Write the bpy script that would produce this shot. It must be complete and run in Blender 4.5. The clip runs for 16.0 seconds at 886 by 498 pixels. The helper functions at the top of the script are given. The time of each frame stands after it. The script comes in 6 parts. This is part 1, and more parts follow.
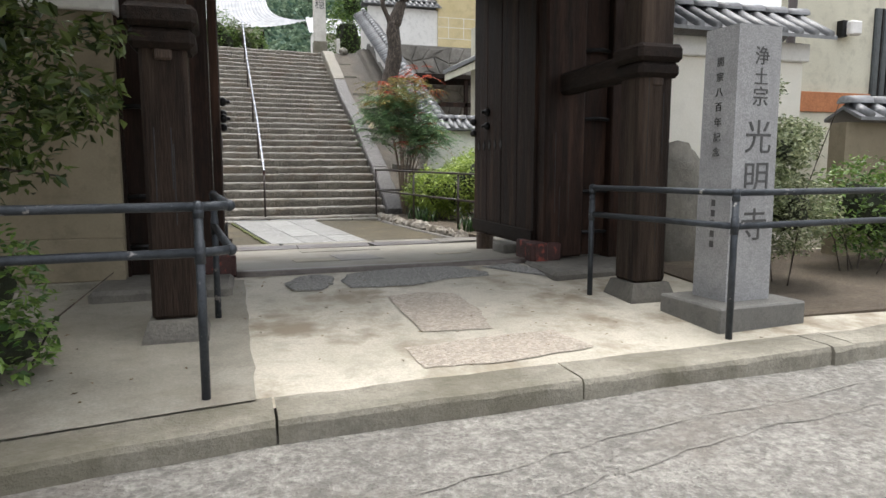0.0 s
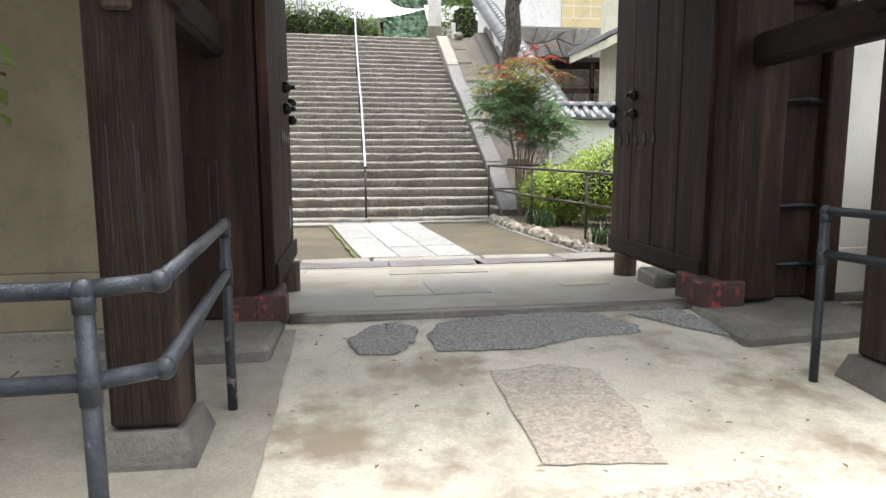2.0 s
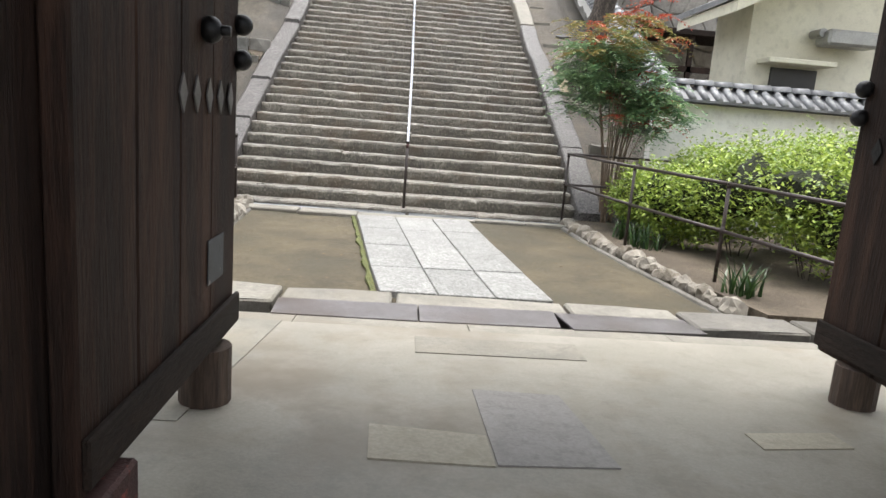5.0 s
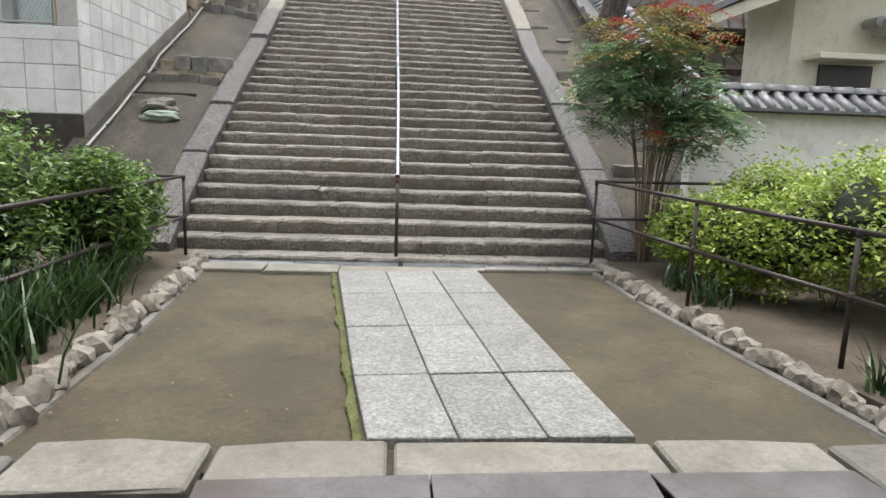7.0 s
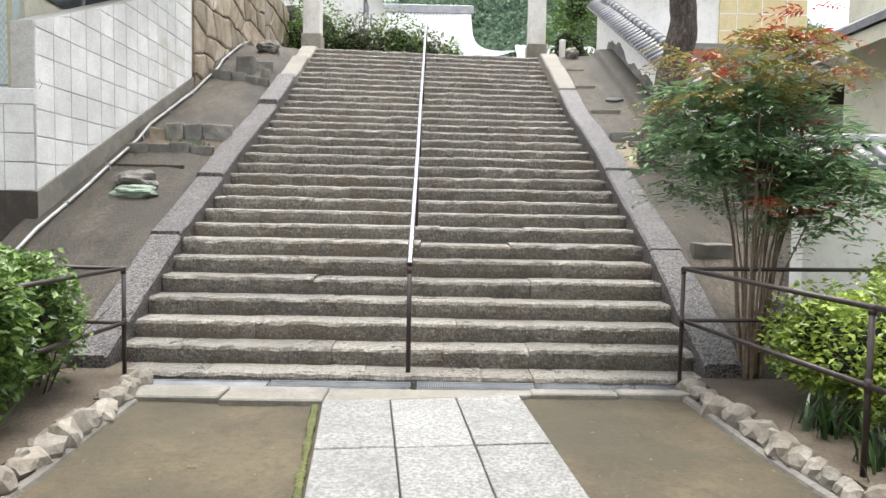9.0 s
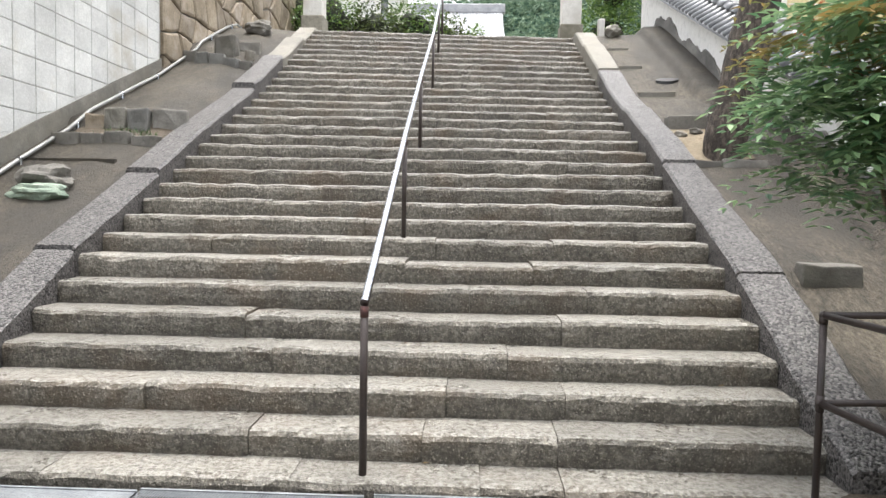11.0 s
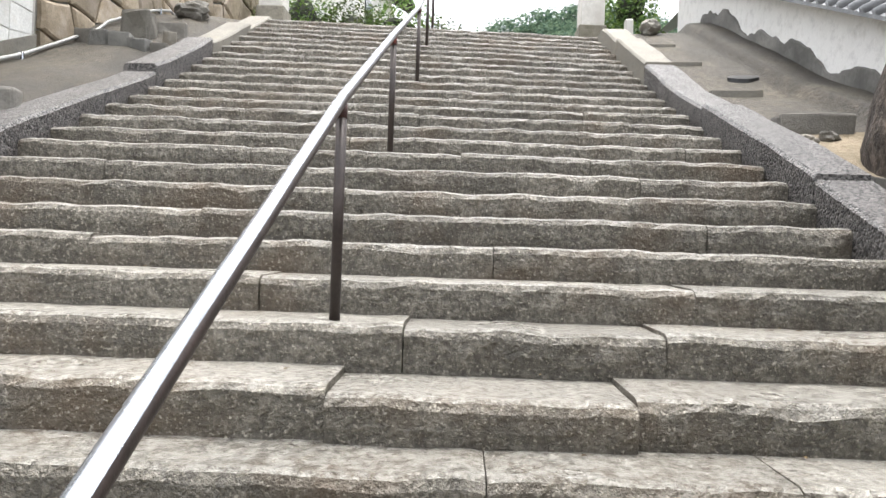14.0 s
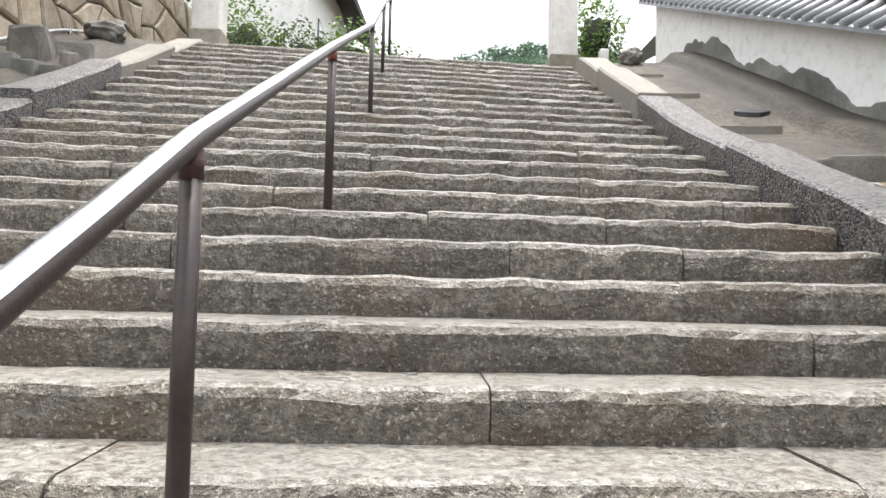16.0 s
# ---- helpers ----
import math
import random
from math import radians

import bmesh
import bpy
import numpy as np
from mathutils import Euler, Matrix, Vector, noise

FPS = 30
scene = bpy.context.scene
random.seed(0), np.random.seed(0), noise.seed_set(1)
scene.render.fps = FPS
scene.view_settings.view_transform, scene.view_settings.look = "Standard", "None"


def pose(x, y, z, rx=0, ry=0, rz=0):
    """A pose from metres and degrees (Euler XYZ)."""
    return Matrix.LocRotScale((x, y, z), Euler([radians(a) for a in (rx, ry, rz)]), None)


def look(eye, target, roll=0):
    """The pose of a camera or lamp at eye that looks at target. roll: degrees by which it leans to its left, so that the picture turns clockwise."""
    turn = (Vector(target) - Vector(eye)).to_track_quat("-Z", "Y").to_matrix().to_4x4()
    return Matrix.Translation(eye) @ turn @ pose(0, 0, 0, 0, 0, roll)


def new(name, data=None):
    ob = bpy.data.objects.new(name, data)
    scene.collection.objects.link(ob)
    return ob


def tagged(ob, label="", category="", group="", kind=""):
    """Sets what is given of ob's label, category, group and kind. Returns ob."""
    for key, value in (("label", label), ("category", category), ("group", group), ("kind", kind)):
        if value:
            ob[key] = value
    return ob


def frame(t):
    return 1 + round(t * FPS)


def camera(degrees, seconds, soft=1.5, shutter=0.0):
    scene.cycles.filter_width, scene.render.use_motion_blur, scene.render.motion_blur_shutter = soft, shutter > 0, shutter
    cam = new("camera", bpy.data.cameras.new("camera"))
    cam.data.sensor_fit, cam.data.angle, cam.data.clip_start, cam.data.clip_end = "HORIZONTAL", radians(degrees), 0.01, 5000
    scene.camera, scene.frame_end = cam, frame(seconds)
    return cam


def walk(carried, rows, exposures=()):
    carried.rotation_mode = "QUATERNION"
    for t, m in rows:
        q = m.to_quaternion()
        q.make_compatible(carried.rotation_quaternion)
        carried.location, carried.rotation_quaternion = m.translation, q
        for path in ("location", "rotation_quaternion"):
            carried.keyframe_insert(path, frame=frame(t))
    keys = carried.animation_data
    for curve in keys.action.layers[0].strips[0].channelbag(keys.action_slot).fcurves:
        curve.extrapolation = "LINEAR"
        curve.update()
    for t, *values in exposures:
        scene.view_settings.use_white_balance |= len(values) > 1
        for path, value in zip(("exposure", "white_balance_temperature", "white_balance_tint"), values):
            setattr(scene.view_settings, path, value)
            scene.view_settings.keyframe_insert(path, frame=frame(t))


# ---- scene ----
cam = camera(67.8, 16.0, soft=1.5)
PATH = [
    (0, (-0.641, 0.322, 0.989), (-0.035, 2.212, 0.743), -0.0),
    (0.5, (-0.543, 0.753, 1.039), (0.025, 2.661, 0.853), -0.1),
    (1, (-0.408, 1.152, 1.055), (0.019, 3.1, 0.902), 0.2),
    (1.5, (-0.303, 1.562, 1.09), (-0.03, 3.54, 0.967), -0.0),
    (2, (-0.205, 1.969, 1.093), (0.058, 3.932, 0.817), -0.2),
    (2.5, (-0.077, 2.396, 1.076), (0.022, 4.337, 0.602), -0.5),
    (3, (-0.113, 2.811, 1.149), (-0.05, 4.756, 0.685), -0.6),
    (3.5, (-0.096, 3.189, 1.157), (0.256, 5.09, 0.647), -4.6),
    (4, (-0.013, 3.713, 1.195), (0.316, 5.662, 0.889), -3.0),
    (4.2, (-0.04, 3.916, 1.195), (0.204, 5.879, 0.897), 1.3),
    (6.3, (0.083, 5.901, 1.289), (0.138, 7.84, 0.804), 4.4),
    (6.5, (0.088, 6.071, 1.317), (0.13, 8.013, 0.842), 2.9),
    (7, (-0.034, 6.523, 1.374), (0.117, 8.489, 1.038), 2.0),
    (7.5, (-0.038, 6.923, 1.351), (0.134, 8.881, 0.985), 0.8),
    (8, (0.014, 7.393, 1.35), (0.043, 9.389, 1.235), 0.2),
    (8.2, (0.045, 7.613, 1.363), (0.088, 9.61, 1.251), 0.6),
    (10.3, (0.424, 9.869, 1.406), (0.359, 11.863, 1.265), 1.8),
    (10.5, (0.434, 10.082, 1.415), (0.352, 12.078, 1.31), 1.6),
    (11, (0.54, 10.596, 1.382), (0.461, 12.592, 1.278), 1.0),
    (11.5, (0.564, 11.132, 1.38), (0.481, 13.126, 1.251), 1.2),
    (12, (0.595, 11.682, 1.392), (0.512, 13.673, 1.224), 1.0),
    (12.5, (0.582, 12.181, 1.462), (0.45, 14.176, 1.429), 0.9),
    (13, (0.513, 12.632, 1.467), (0.434, 14.627, 1.574), 1.3),
    (13.5, (0.528, 13.125, 1.443), (0.44, 15.122, 1.505), 1.6),
    (14, (0.456, 13.594, 1.449), (0.407, 15.594, 1.464), 1.9),
    (14.5, (0.449, 14.039, 1.431), (0.467, 16.037, 1.341), 1.6),
    (15, (0.435, 14.355, 1.556), (0.382, 16.355, 1.542), 2.0),
    (15.5, (0.401, 14.558, 1.685), (0.394, 16.556, 1.768), 1.9),
    (16, (0.413, 14.88, 1.765), (0.484, 16.875, 1.883), 1.3),
]
EXPOSURES = [(0.0, 1.2), (1.0, 1.55), (2.0, 1.88), (3.5, 1.95), (4.2, 1.9), (6.5, 1.2), (8.0, 1.55), (10.5, 1.76), (12.5, 1.83), (13.2, 1.92), (14.0, 1.84), (16.0, 1.79)]
walk(cam, [(t, look(eye, target, roll)) for t, eye, target, roll in PATH], EXPOSURES)

# ---- world and sun: bright overcast ----
world = bpy.data.worlds.new("world")
scene.world = world
world.use_nodes = True
wn, wl = world.node_tree.nodes, world.node_tree.links
sky = wn.new("ShaderNodeTexSky")
sky.sky_type, sky.sun_disc = "NISHITA", False
sky.sun_elevation, sky.sun_rotation = radians(85), radians(30)
sky.dust_density, sky.air_density, sky.ozone_density = 4.0, 1.2, 0.6
hue = wn.new("ShaderNodeHueSaturation")
hue.inputs["Saturation"].default_value = 0.22
wl.new(sky.outputs[0], hue.inputs["Color"])
wl.new(hue.outputs[0], wn["Background"].inputs[0])
wn["Background"].inputs[1].default_value = 0.15
sun_data = bpy.data.lights.new("sun", "SUN")
sun_data.energy, sun_data.angle, sun_data.color = 1.2, radians(32), (1.0, 0.975, 0.935)
sun = new("sun", sun_data)
sun.matrix_world = look((1.2, 9.5, 30), (0, 6, 0))

# ---- materials ----


def mat(name, lo, hi, scale=3.0, rough=0.85, metal=0.0, fine=60.0, bump=0.25, stain=None, stain_scale=0.8, stain_at=(0.5, 0.7),
        vary=0.0, stretch=(1, 1, 1), speck=0.25, wet=0.0, mid=0.35, pebble=0.0, pc=(0.45, 1.45), chip=0.0, tread=None, grit=0.0):
    """Two-scale mottled surface: broad patches, fine grain, optional stains and per-piece variation."""
    m = bpy.data.materials.new(name)
    m.use_nodes = True
    n, l = m.node_tree.nodes, m.node_tree.links
    b = n["Principled BSDF"]
    b.inputs["Metallic"].default_value = metal
    co = n.new("ShaderNodeTexCoord")
    mp = n.new("ShaderNodeMapping")
    mp.inputs["Scale"].default_value = stretch
    l.new(co.outputs["Object"], mp.inputs[0])

    def noise_tex(s, detail=6.0, r=0.6):
        t = n.new("ShaderNodeTexNoise")
        t.inputs["Scale"].default_value, t.inputs["Detail"].default_value, t.inputs["Roughness"].default_value = s, detail, r
        l.new(mp.outputs[0], t.inputs["Vector"])
        return t

    def mix(f, a, c):
        x = n.new("ShaderNodeMix")
        x.data_type = "RGBA"
        for sock, v in ((x.inputs[0], f), (x.inputs[6], a), (x.inputs[7], c)):
            if isinstance(v, (int, float)):
                sock.default_value = v
            elif isinstance(v, tuple):
                sock.default_value = (*v, 1)
            else:
                l.new(v, sock)
        return x.outputs[2]

    def ramp(src, a, c):
        r = n.new("ShaderNodeMapRange")
        r.inputs[1].default_value, r.inputs[2].default_value = a, c
        l.new(src, r.inputs[0])
        return r.outputs[0]

    broad, grain = noise_tex(scale), noise_tex(fine, 4.0, 0.7)
    col = mix(ramp(broad.outputs[0], 0.35, 0.65), lo, hi)
    dark = tuple(c * 0.45 for c in lo)
    g = n.new("ShaderNodeMath")
    g.operation = "MULTIPLY"
    l.new(ramp(grain.outputs[0], 0.62, 0.42), g.inputs[0])
    g.inputs[1].default_value = speck
    col = mix(g.outputs[0], col, dark)
    if mid:
        md = noise_tex(scale * 5.3, 5.0, 0.7)
        g2 = n.new("ShaderNodeMath")
        g2.operation = "MULTIPLY"
        l.new(ramp(md.outputs[0], 0.50, 0.68), g2.inputs[0])
        g2.inputs[1].default_value = mid
        col = mix(g2.outputs[0], col, tuple(c * 0.5 for c in lo))
    ct = None
    if chip:
        ct = noise_tex(23, 4.0, 0.75)
        g3 = n.new("ShaderNodeMath")
        g3.operation = "MULTIPLY"
        l.new(ramp(ct.outputs[0], 0.50, 0.36), g3.inputs[0])
        g3.inputs[1].default_value = chip
        col = mix(g3.outputs[0], col, tuple(c * 0.55 for c in lo))
        g4 = n.new("ShaderNodeMath")
        g4.operation = "MULTIPLY"
        l.new(ramp(ct.outputs[0], 0.54, 0.68), g4.inputs[0])
        g4.inputs[1].default_value = chip * 0.6
        col = mix(g4.outputs[0], col, tuple(min(0.9, c * 1.35) for c in hi))
    vo = None
    if pebble:
        vo = n.new("ShaderNodeTexVoronoi")
        vo.inputs["Scale"].default_value = pebble
        l.new(mp.outputs[0], vo.inputs["Vector"])
        sep = n.new("ShaderNodeSeparateColor")
        l.new(vo.outputs["Color"], sep.inputs[0])
        col = mix(ramp(sep.outputs[0], 0.1, 1.0), tuple(c * pc[0] for c in lo), tuple(min(1, c * pc[1]) for c in hi))
    if stain:
        st = noise_tex(stain_scale, 5.0, 0.65)
        col = mix(ramp(st.outputs[0], *stain_at), col, stain)
    if grit:
        gr = noise_tex(grit, 2.0, 0.5)
        col = mix(ramp(gr.outputs[0], 0.58, 0.76), col, tuple(min(0.7, c * 1.5) for c in hi))
    # up-facing faces turn paler: skylight on foot-worn treads put into the colour
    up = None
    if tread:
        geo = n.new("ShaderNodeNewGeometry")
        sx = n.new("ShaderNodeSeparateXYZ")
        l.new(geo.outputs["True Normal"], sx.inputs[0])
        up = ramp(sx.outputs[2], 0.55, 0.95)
        tread_light = n.new("ShaderNodeMath")
        tread_light.operation = "MULTIPLY"
        l.new(up, tread_light.inputs[0])
        l.new(ramp(noise_tex(30.0, 4.0, 0.75).outputs[0], 0.40, 0.60), tread_light.inputs[1])
        col = mix(tread_light.outputs[0], col, tread)
    if vary:
        oi = n.new("ShaderNodeObjectInfo")
        hs = n.new("ShaderNodeHueSaturation")
        r = n.new("ShaderNodeMapRange")
        r.inputs[3].default_value, r.inputs[4].default_value = 1 - vary, 1 + vary
        l.new(oi.outputs["Random"], r.inputs[0])
        l.new(r.outputs[0], hs.inputs["Value"])
        l.new(col, hs.inputs["Color"])
        col = hs.outputs[0]
    l.new(col, b.inputs["Base Color"])
    rr = n.new("ShaderNodeMapRange")
    rr.inputs[3].default_value, rr.inputs[4].default_value = max(0.05, rough - 0.15 - wet), min(1, rough + 0.1)
    l.new(broad.outputs[0], rr.inputs[0])
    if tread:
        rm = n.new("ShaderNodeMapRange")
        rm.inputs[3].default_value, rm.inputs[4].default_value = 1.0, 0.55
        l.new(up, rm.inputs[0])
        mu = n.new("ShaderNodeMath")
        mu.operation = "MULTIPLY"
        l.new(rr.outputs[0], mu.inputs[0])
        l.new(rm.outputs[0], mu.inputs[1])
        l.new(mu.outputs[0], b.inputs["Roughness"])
    else:
        l.new(rr.outputs[0], b.inputs["Roughness"])
    if bump:
        bp = n.new("ShaderNodeBump")
        bp.inputs["Strength"].default_value, bp.inputs["Distance"].default_value = bump, 0.02
        l.new(grain.outputs[0], bp.inputs["Height"])
        nrm = bp.outputs[0]
        if chip:
            b3 = n.new("ShaderNodeBump")
            b3.inputs["Strength"].default_value, b3.inputs["Distance"].default_value = chip, 0.05
            l.new(ct.outputs[0], b3.inputs["Height"])
            l.new(nrm, b3.inputs["Normal"])
            nrm = b3.outputs[0]
        if vo:
            b2 = n.new("ShaderNodeBump")
            b2.invert = True
            b2.inputs["Strength"].default_value, b2.inputs["Distance"].default_value = 0.8, 0.01
            l.new(vo.outputs["Distance"], b2.inputs["Height"])
            l.new(nrm, b2.inputs["Normal"])
            nrm = b2.outputs[0]
        l.new(nrm, b.inputs["Normal"])
    return m


def leaf_mat(name, lo, hi, sheen=0.35):
    """Leaves: colour varies from leaf to leaf; some light passes through."""
    m = bpy.data.materials.new(name)
    m.use_nodes = True
    n, l = m.node_tree.nodes, m.node_tree.links
    b = n["Principled BSDF"]
    geo = n.new("ShaderNodeNewGeometry")
    x = n.new("ShaderNodeMix")
    x.data_type = "RGBA"
    x.inputs[6].default_value, x.inputs[7].default_value = (*lo, 1), (*hi, 1)
    l.new(geo.outputs["Random Per Island"], x.inputs[0])
    l.new(x.outputs[2], b.inputs["Base Color"])
    b.inputs["Roughness"].default_value = sheen
    tr = n.new("ShaderNodeBsdfTranslucent")
    l.new(x.outputs[2], tr.inputs["Color"])
    mx = n.new("ShaderNodeMixShader")
    mx.inputs[0].default_value = 0.3
    l.new(b.outputs[0], mx.inputs[1])
    l.new(tr.outputs[0], mx.inputs[2])
    l.new(mx.outputs[0], n["Material Output"].inputs[0])
    return m


# the tread colour holds the sky brightness of the step tops
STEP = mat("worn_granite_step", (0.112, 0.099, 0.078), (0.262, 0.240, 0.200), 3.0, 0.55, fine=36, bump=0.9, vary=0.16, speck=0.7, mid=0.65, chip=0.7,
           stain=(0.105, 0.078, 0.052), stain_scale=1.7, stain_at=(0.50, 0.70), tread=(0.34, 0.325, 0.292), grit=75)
CURB = mat("pebbled_concrete_curb", (0.040, 0.036, 0.035), (0.098, 0.091, 0.087), 3, 0.45, fine=60, bump=0.5, speck=0.3, vary=0.10, pebble=66, pc=(0.3, 1.55))
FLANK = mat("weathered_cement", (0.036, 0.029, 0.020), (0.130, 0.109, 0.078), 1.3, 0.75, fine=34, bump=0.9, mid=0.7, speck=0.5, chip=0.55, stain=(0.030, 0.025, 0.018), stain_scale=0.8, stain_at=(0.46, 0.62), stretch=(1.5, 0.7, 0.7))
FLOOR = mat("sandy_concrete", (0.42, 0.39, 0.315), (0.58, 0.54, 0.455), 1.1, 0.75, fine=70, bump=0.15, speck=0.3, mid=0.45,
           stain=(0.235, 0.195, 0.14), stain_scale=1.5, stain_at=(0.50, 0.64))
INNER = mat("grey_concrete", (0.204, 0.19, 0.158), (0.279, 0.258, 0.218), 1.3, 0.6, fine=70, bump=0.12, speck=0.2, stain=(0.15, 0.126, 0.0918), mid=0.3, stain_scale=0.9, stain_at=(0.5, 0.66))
KERB = mat("kerb_concrete", (0.22, 0.205, 0.165), (0.35, 0.325, 0.27), 1.9, 0.85, fine=48, bump=0.6, mid=0.5, chip=0.2, stain=(0.115, 0.105, 0.072), stain_at=(0.46, 0.64), vary=0.06)
ROAD = mat("old_cement_road", (0.25, 0.238, 0.215), (0.39, 0.372, 0.34), 0.9, 0.85, fine=30, bump=1.0, speck=0.5, mid=0.6, chip=0.8, stain=(0.19, 0.17, 0.145), pebble=0)
SAND = mat("damp_sand", (0.046, 0.037, 0.020), (0.116, 0.094, 0.056), 1.1, 0.9, fine=80, bump=0.3, speck=0.35, mid=0.4, chip=0.3, stain=(0.0484, 0.0418, 0.0248), stain_scale=0.9, stain_at=(0.46, 0.68))
SOIL = mat("garden_soil", (0.078, 0.06, 0.042), (0.144, 0.114, 0.081), 2.0, 0.95, fine=40, bump=0.8, speck=0.5)
PAVER = mat("chiselled_granite_paver", (0.273, 0.272, 0.262), (0.385, 0.384, 0.371), 3, 0.7, fine=44, bump=1.0, speck=0.75, vary=0.11, mid=0.35)
SLAB = mat("pale_slab", (0.16, 0.15, 0.128), (0.272, 0.256, 0.22), 2.5, 0.75, fine=50, bump=0.5, vary=0.09, stain=(0.16, 0.144, 0.112), chip=0.2)
EDGE = mat("pale_floor_stone", (0.17, 0.158, 0.133), (0.252, 0.236, 0.201), 2.5, 0.75, fine=50, bump=0.4, vary=0.07, speck=0.3, stain=(0.184, 0.163, 0.129))
ROCK = mat("border_rock", (0.176, 0.156, 0.128), (0.304, 0.28, 0.24), 5, 0.85, fine=35, bump=0.6, vary=0.2, stain=(0.136, 0.112, 0.08), stain_scale=3)
WOOD = mat("dark_gate_timber", (0.012, 0.0065, 0.0048), (0.040, 0.020, 0.0135), 1.6, 0.7, fine=16, bump=0.6, stretch=(6, 6, 0.5), speck=0.5, vary=0.15, stain=(0.066, 0.034, 0.022), stain_scale=1.0, stain_at=(0.5, 0.72), mid=0.5)
WOODH = mat("dark_gate_beam", (0.012, 0.008, 0.006), (0.031, 0.020, 0.015), 2.0, 0.8, fine=16, bump=0.6, stretch=(4, 0.6, 4), speck=0.5, vary=0.15)
WOODL = mat("bleached_timber_foot", (0.050, 0.030, 0.021), (0.125, 0.085, 0.060), 3.0, 0.75, fine=18, bump=0.6, stretch=(7, 7, 0.5), speck=0.6)
for m_ in (WOOD, WOODH):
    m_.node_tree.nodes["Principled BSDF"].inputs["Specular IOR Level"].default_value = 0.22
POSTW = mat("weathered_post_timber", (0.016, 0.010, 0.0078), (0.056, 0.036, 0.026), 1.3, 0.75, fine=15, bump=0.7, stretch=(6, 6, 0.4), speck=0.6, vary=0.1, mid=0.4, stain=(0.090, 0.064, 0.046), stain_scale=0.9, stain_at=(0.5, 0.72))
POSTW.node_tree.nodes["Principled BSDF"].inputs["Specular IOR Level"].default_value = 0.22
IRON = mat("black_iron_stud", (0.012, 0.012, 0.013), (0.03, 0.03, 0.032), 9, 0.45, metal=0.6, fine=60, bump=0.2)
RUST = mat("red_iron_shoe", (0.050, 0.022, 0.020), (0.085, 0.038, 0.034), 6, 0.7, metal=0.2, fine=60, bump=0.4, stain=(0.26, 0.06, 0.045), stain_scale=9, stain_at=(0.56, 0.62))
STEEL = mat("weathered_grey_pipe", (0.030, 0.036, 0.043), (0.062, 0.070, 0.082), 8, 0.5, metal=0.5, fine=60, bump=0.3, stain=(0.30, 0.29, 0.28), stain_scale=14, stain_at=(0.64, 0.7))
BROWN = mat("brown_painted_pipe", (0.030, 0.022, 0.020), (0.05, 0.036, 0.032), 8, 0.45, metal=0.2, fine=60, bump=0.1)
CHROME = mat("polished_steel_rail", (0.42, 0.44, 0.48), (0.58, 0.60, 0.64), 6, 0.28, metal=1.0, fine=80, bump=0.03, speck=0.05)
PLATE = mat("rusted_steel_plate", (0.12, 0.109, 0.109), (0.188, 0.176, 0.18), 2.5, 0.45, metal=0.4, fine=80, bump=0.15, stain=(0.09, 0.0675, 0.0562), vary=0.08)
GRATE = mat("galvanised_grating", (0.30, 0.32, 0.34), (0.42, 0.44, 0.46), 5, 0.45, metal=0.7, fine=60, bump=0.1)
# darkened copy of the cream plaster: eave and tree shade in its colour
PLASTER = mat("shade_darkened_plaster", (0.20, 0.166, 0.112), (0.29, 0.247, 0.176), 1.0, 0.9, fine=50, bump=0.1, speck=0.1, stain=(0.18, 0.145, 0.095), stain_scale=0.9, stain_at=(0.55, 0.75))
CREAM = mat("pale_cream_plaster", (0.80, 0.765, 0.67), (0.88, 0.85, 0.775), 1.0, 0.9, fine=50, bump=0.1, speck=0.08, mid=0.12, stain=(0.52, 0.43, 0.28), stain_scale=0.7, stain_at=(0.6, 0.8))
WHITE = mat("white_plaster", (0.80, 0.79, 0.765), (0.86, 0.85, 0.83), 1.5, 0.85, fine=40, bump=0.08, speck=0.08, stain=(0.50, 0.47, 0.42), stain_scale=1.6, stain_at=(0.6, 0.8))
TILE = mat("grey_roof_tile", (0.13, 0.135, 0.145), (0.24, 0.245, 0.255), 4, 0.42, fine=50, bump=0.2, vary=0.2)
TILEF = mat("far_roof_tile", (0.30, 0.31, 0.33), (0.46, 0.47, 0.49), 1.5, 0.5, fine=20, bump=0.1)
BLOCK = mat("concrete_block", (0.62, 0.62, 0.60), (0.78, 0.78, 0.755), 2.2, 0.85, fine=45, bump=0.35, vary=0.08, mid=0.15, stain=(0.46, 0.42, 0.34), stain_scale=0.9, stain_at=(0.58, 0.78))
JOINT = mat("pale_block_joint", (0.40, 0.39, 0.36), (0.50, 0.49, 0.46), 3, 0.9, fine=40, bump=0.3)
MORTAR = mat("grey_mortar", (0.20, 0.19, 0.17), (0.28, 0.265, 0.24), 3, 0.9, fine=40, bump=0.3)
MASON = mat("brown_masonry_stone", (0.24, 0.19, 0.13), (0.42, 0.35, 0.26), 3, 0.85, fine=30, bump=0.5, vary=0.25, stain=(0.42, 0.36, 0.30), stain_scale=2)
GSTONE = mat("grey_masonry_stone", (0.17, 0.158, 0.138), (0.29, 0.275, 0.25), 3, 0.85, fine=30, bump=0.5, vary=0.25)
STELE = mat("speckled_granite", (0.34, 0.34, 0.345), (0.44, 0.44, 0.445), 4, 0.6, fine=110, bump=0.25, speck=0.6)
STELEB = mat("dark_granite_base", (0.12, 0.118, 0.11), (0.19, 0.185, 0.17), 3, 0.7, fine=80, bump=0.4)
PILLAR = mat("pale_stone_pillar", (0.60, 0.58, 0.54), (0.72, 0.70, 0.66), 2, 0.8, fine=60, bump=0.15, stain=(0.45, 0.42, 0.38), stain_scale=1.5)
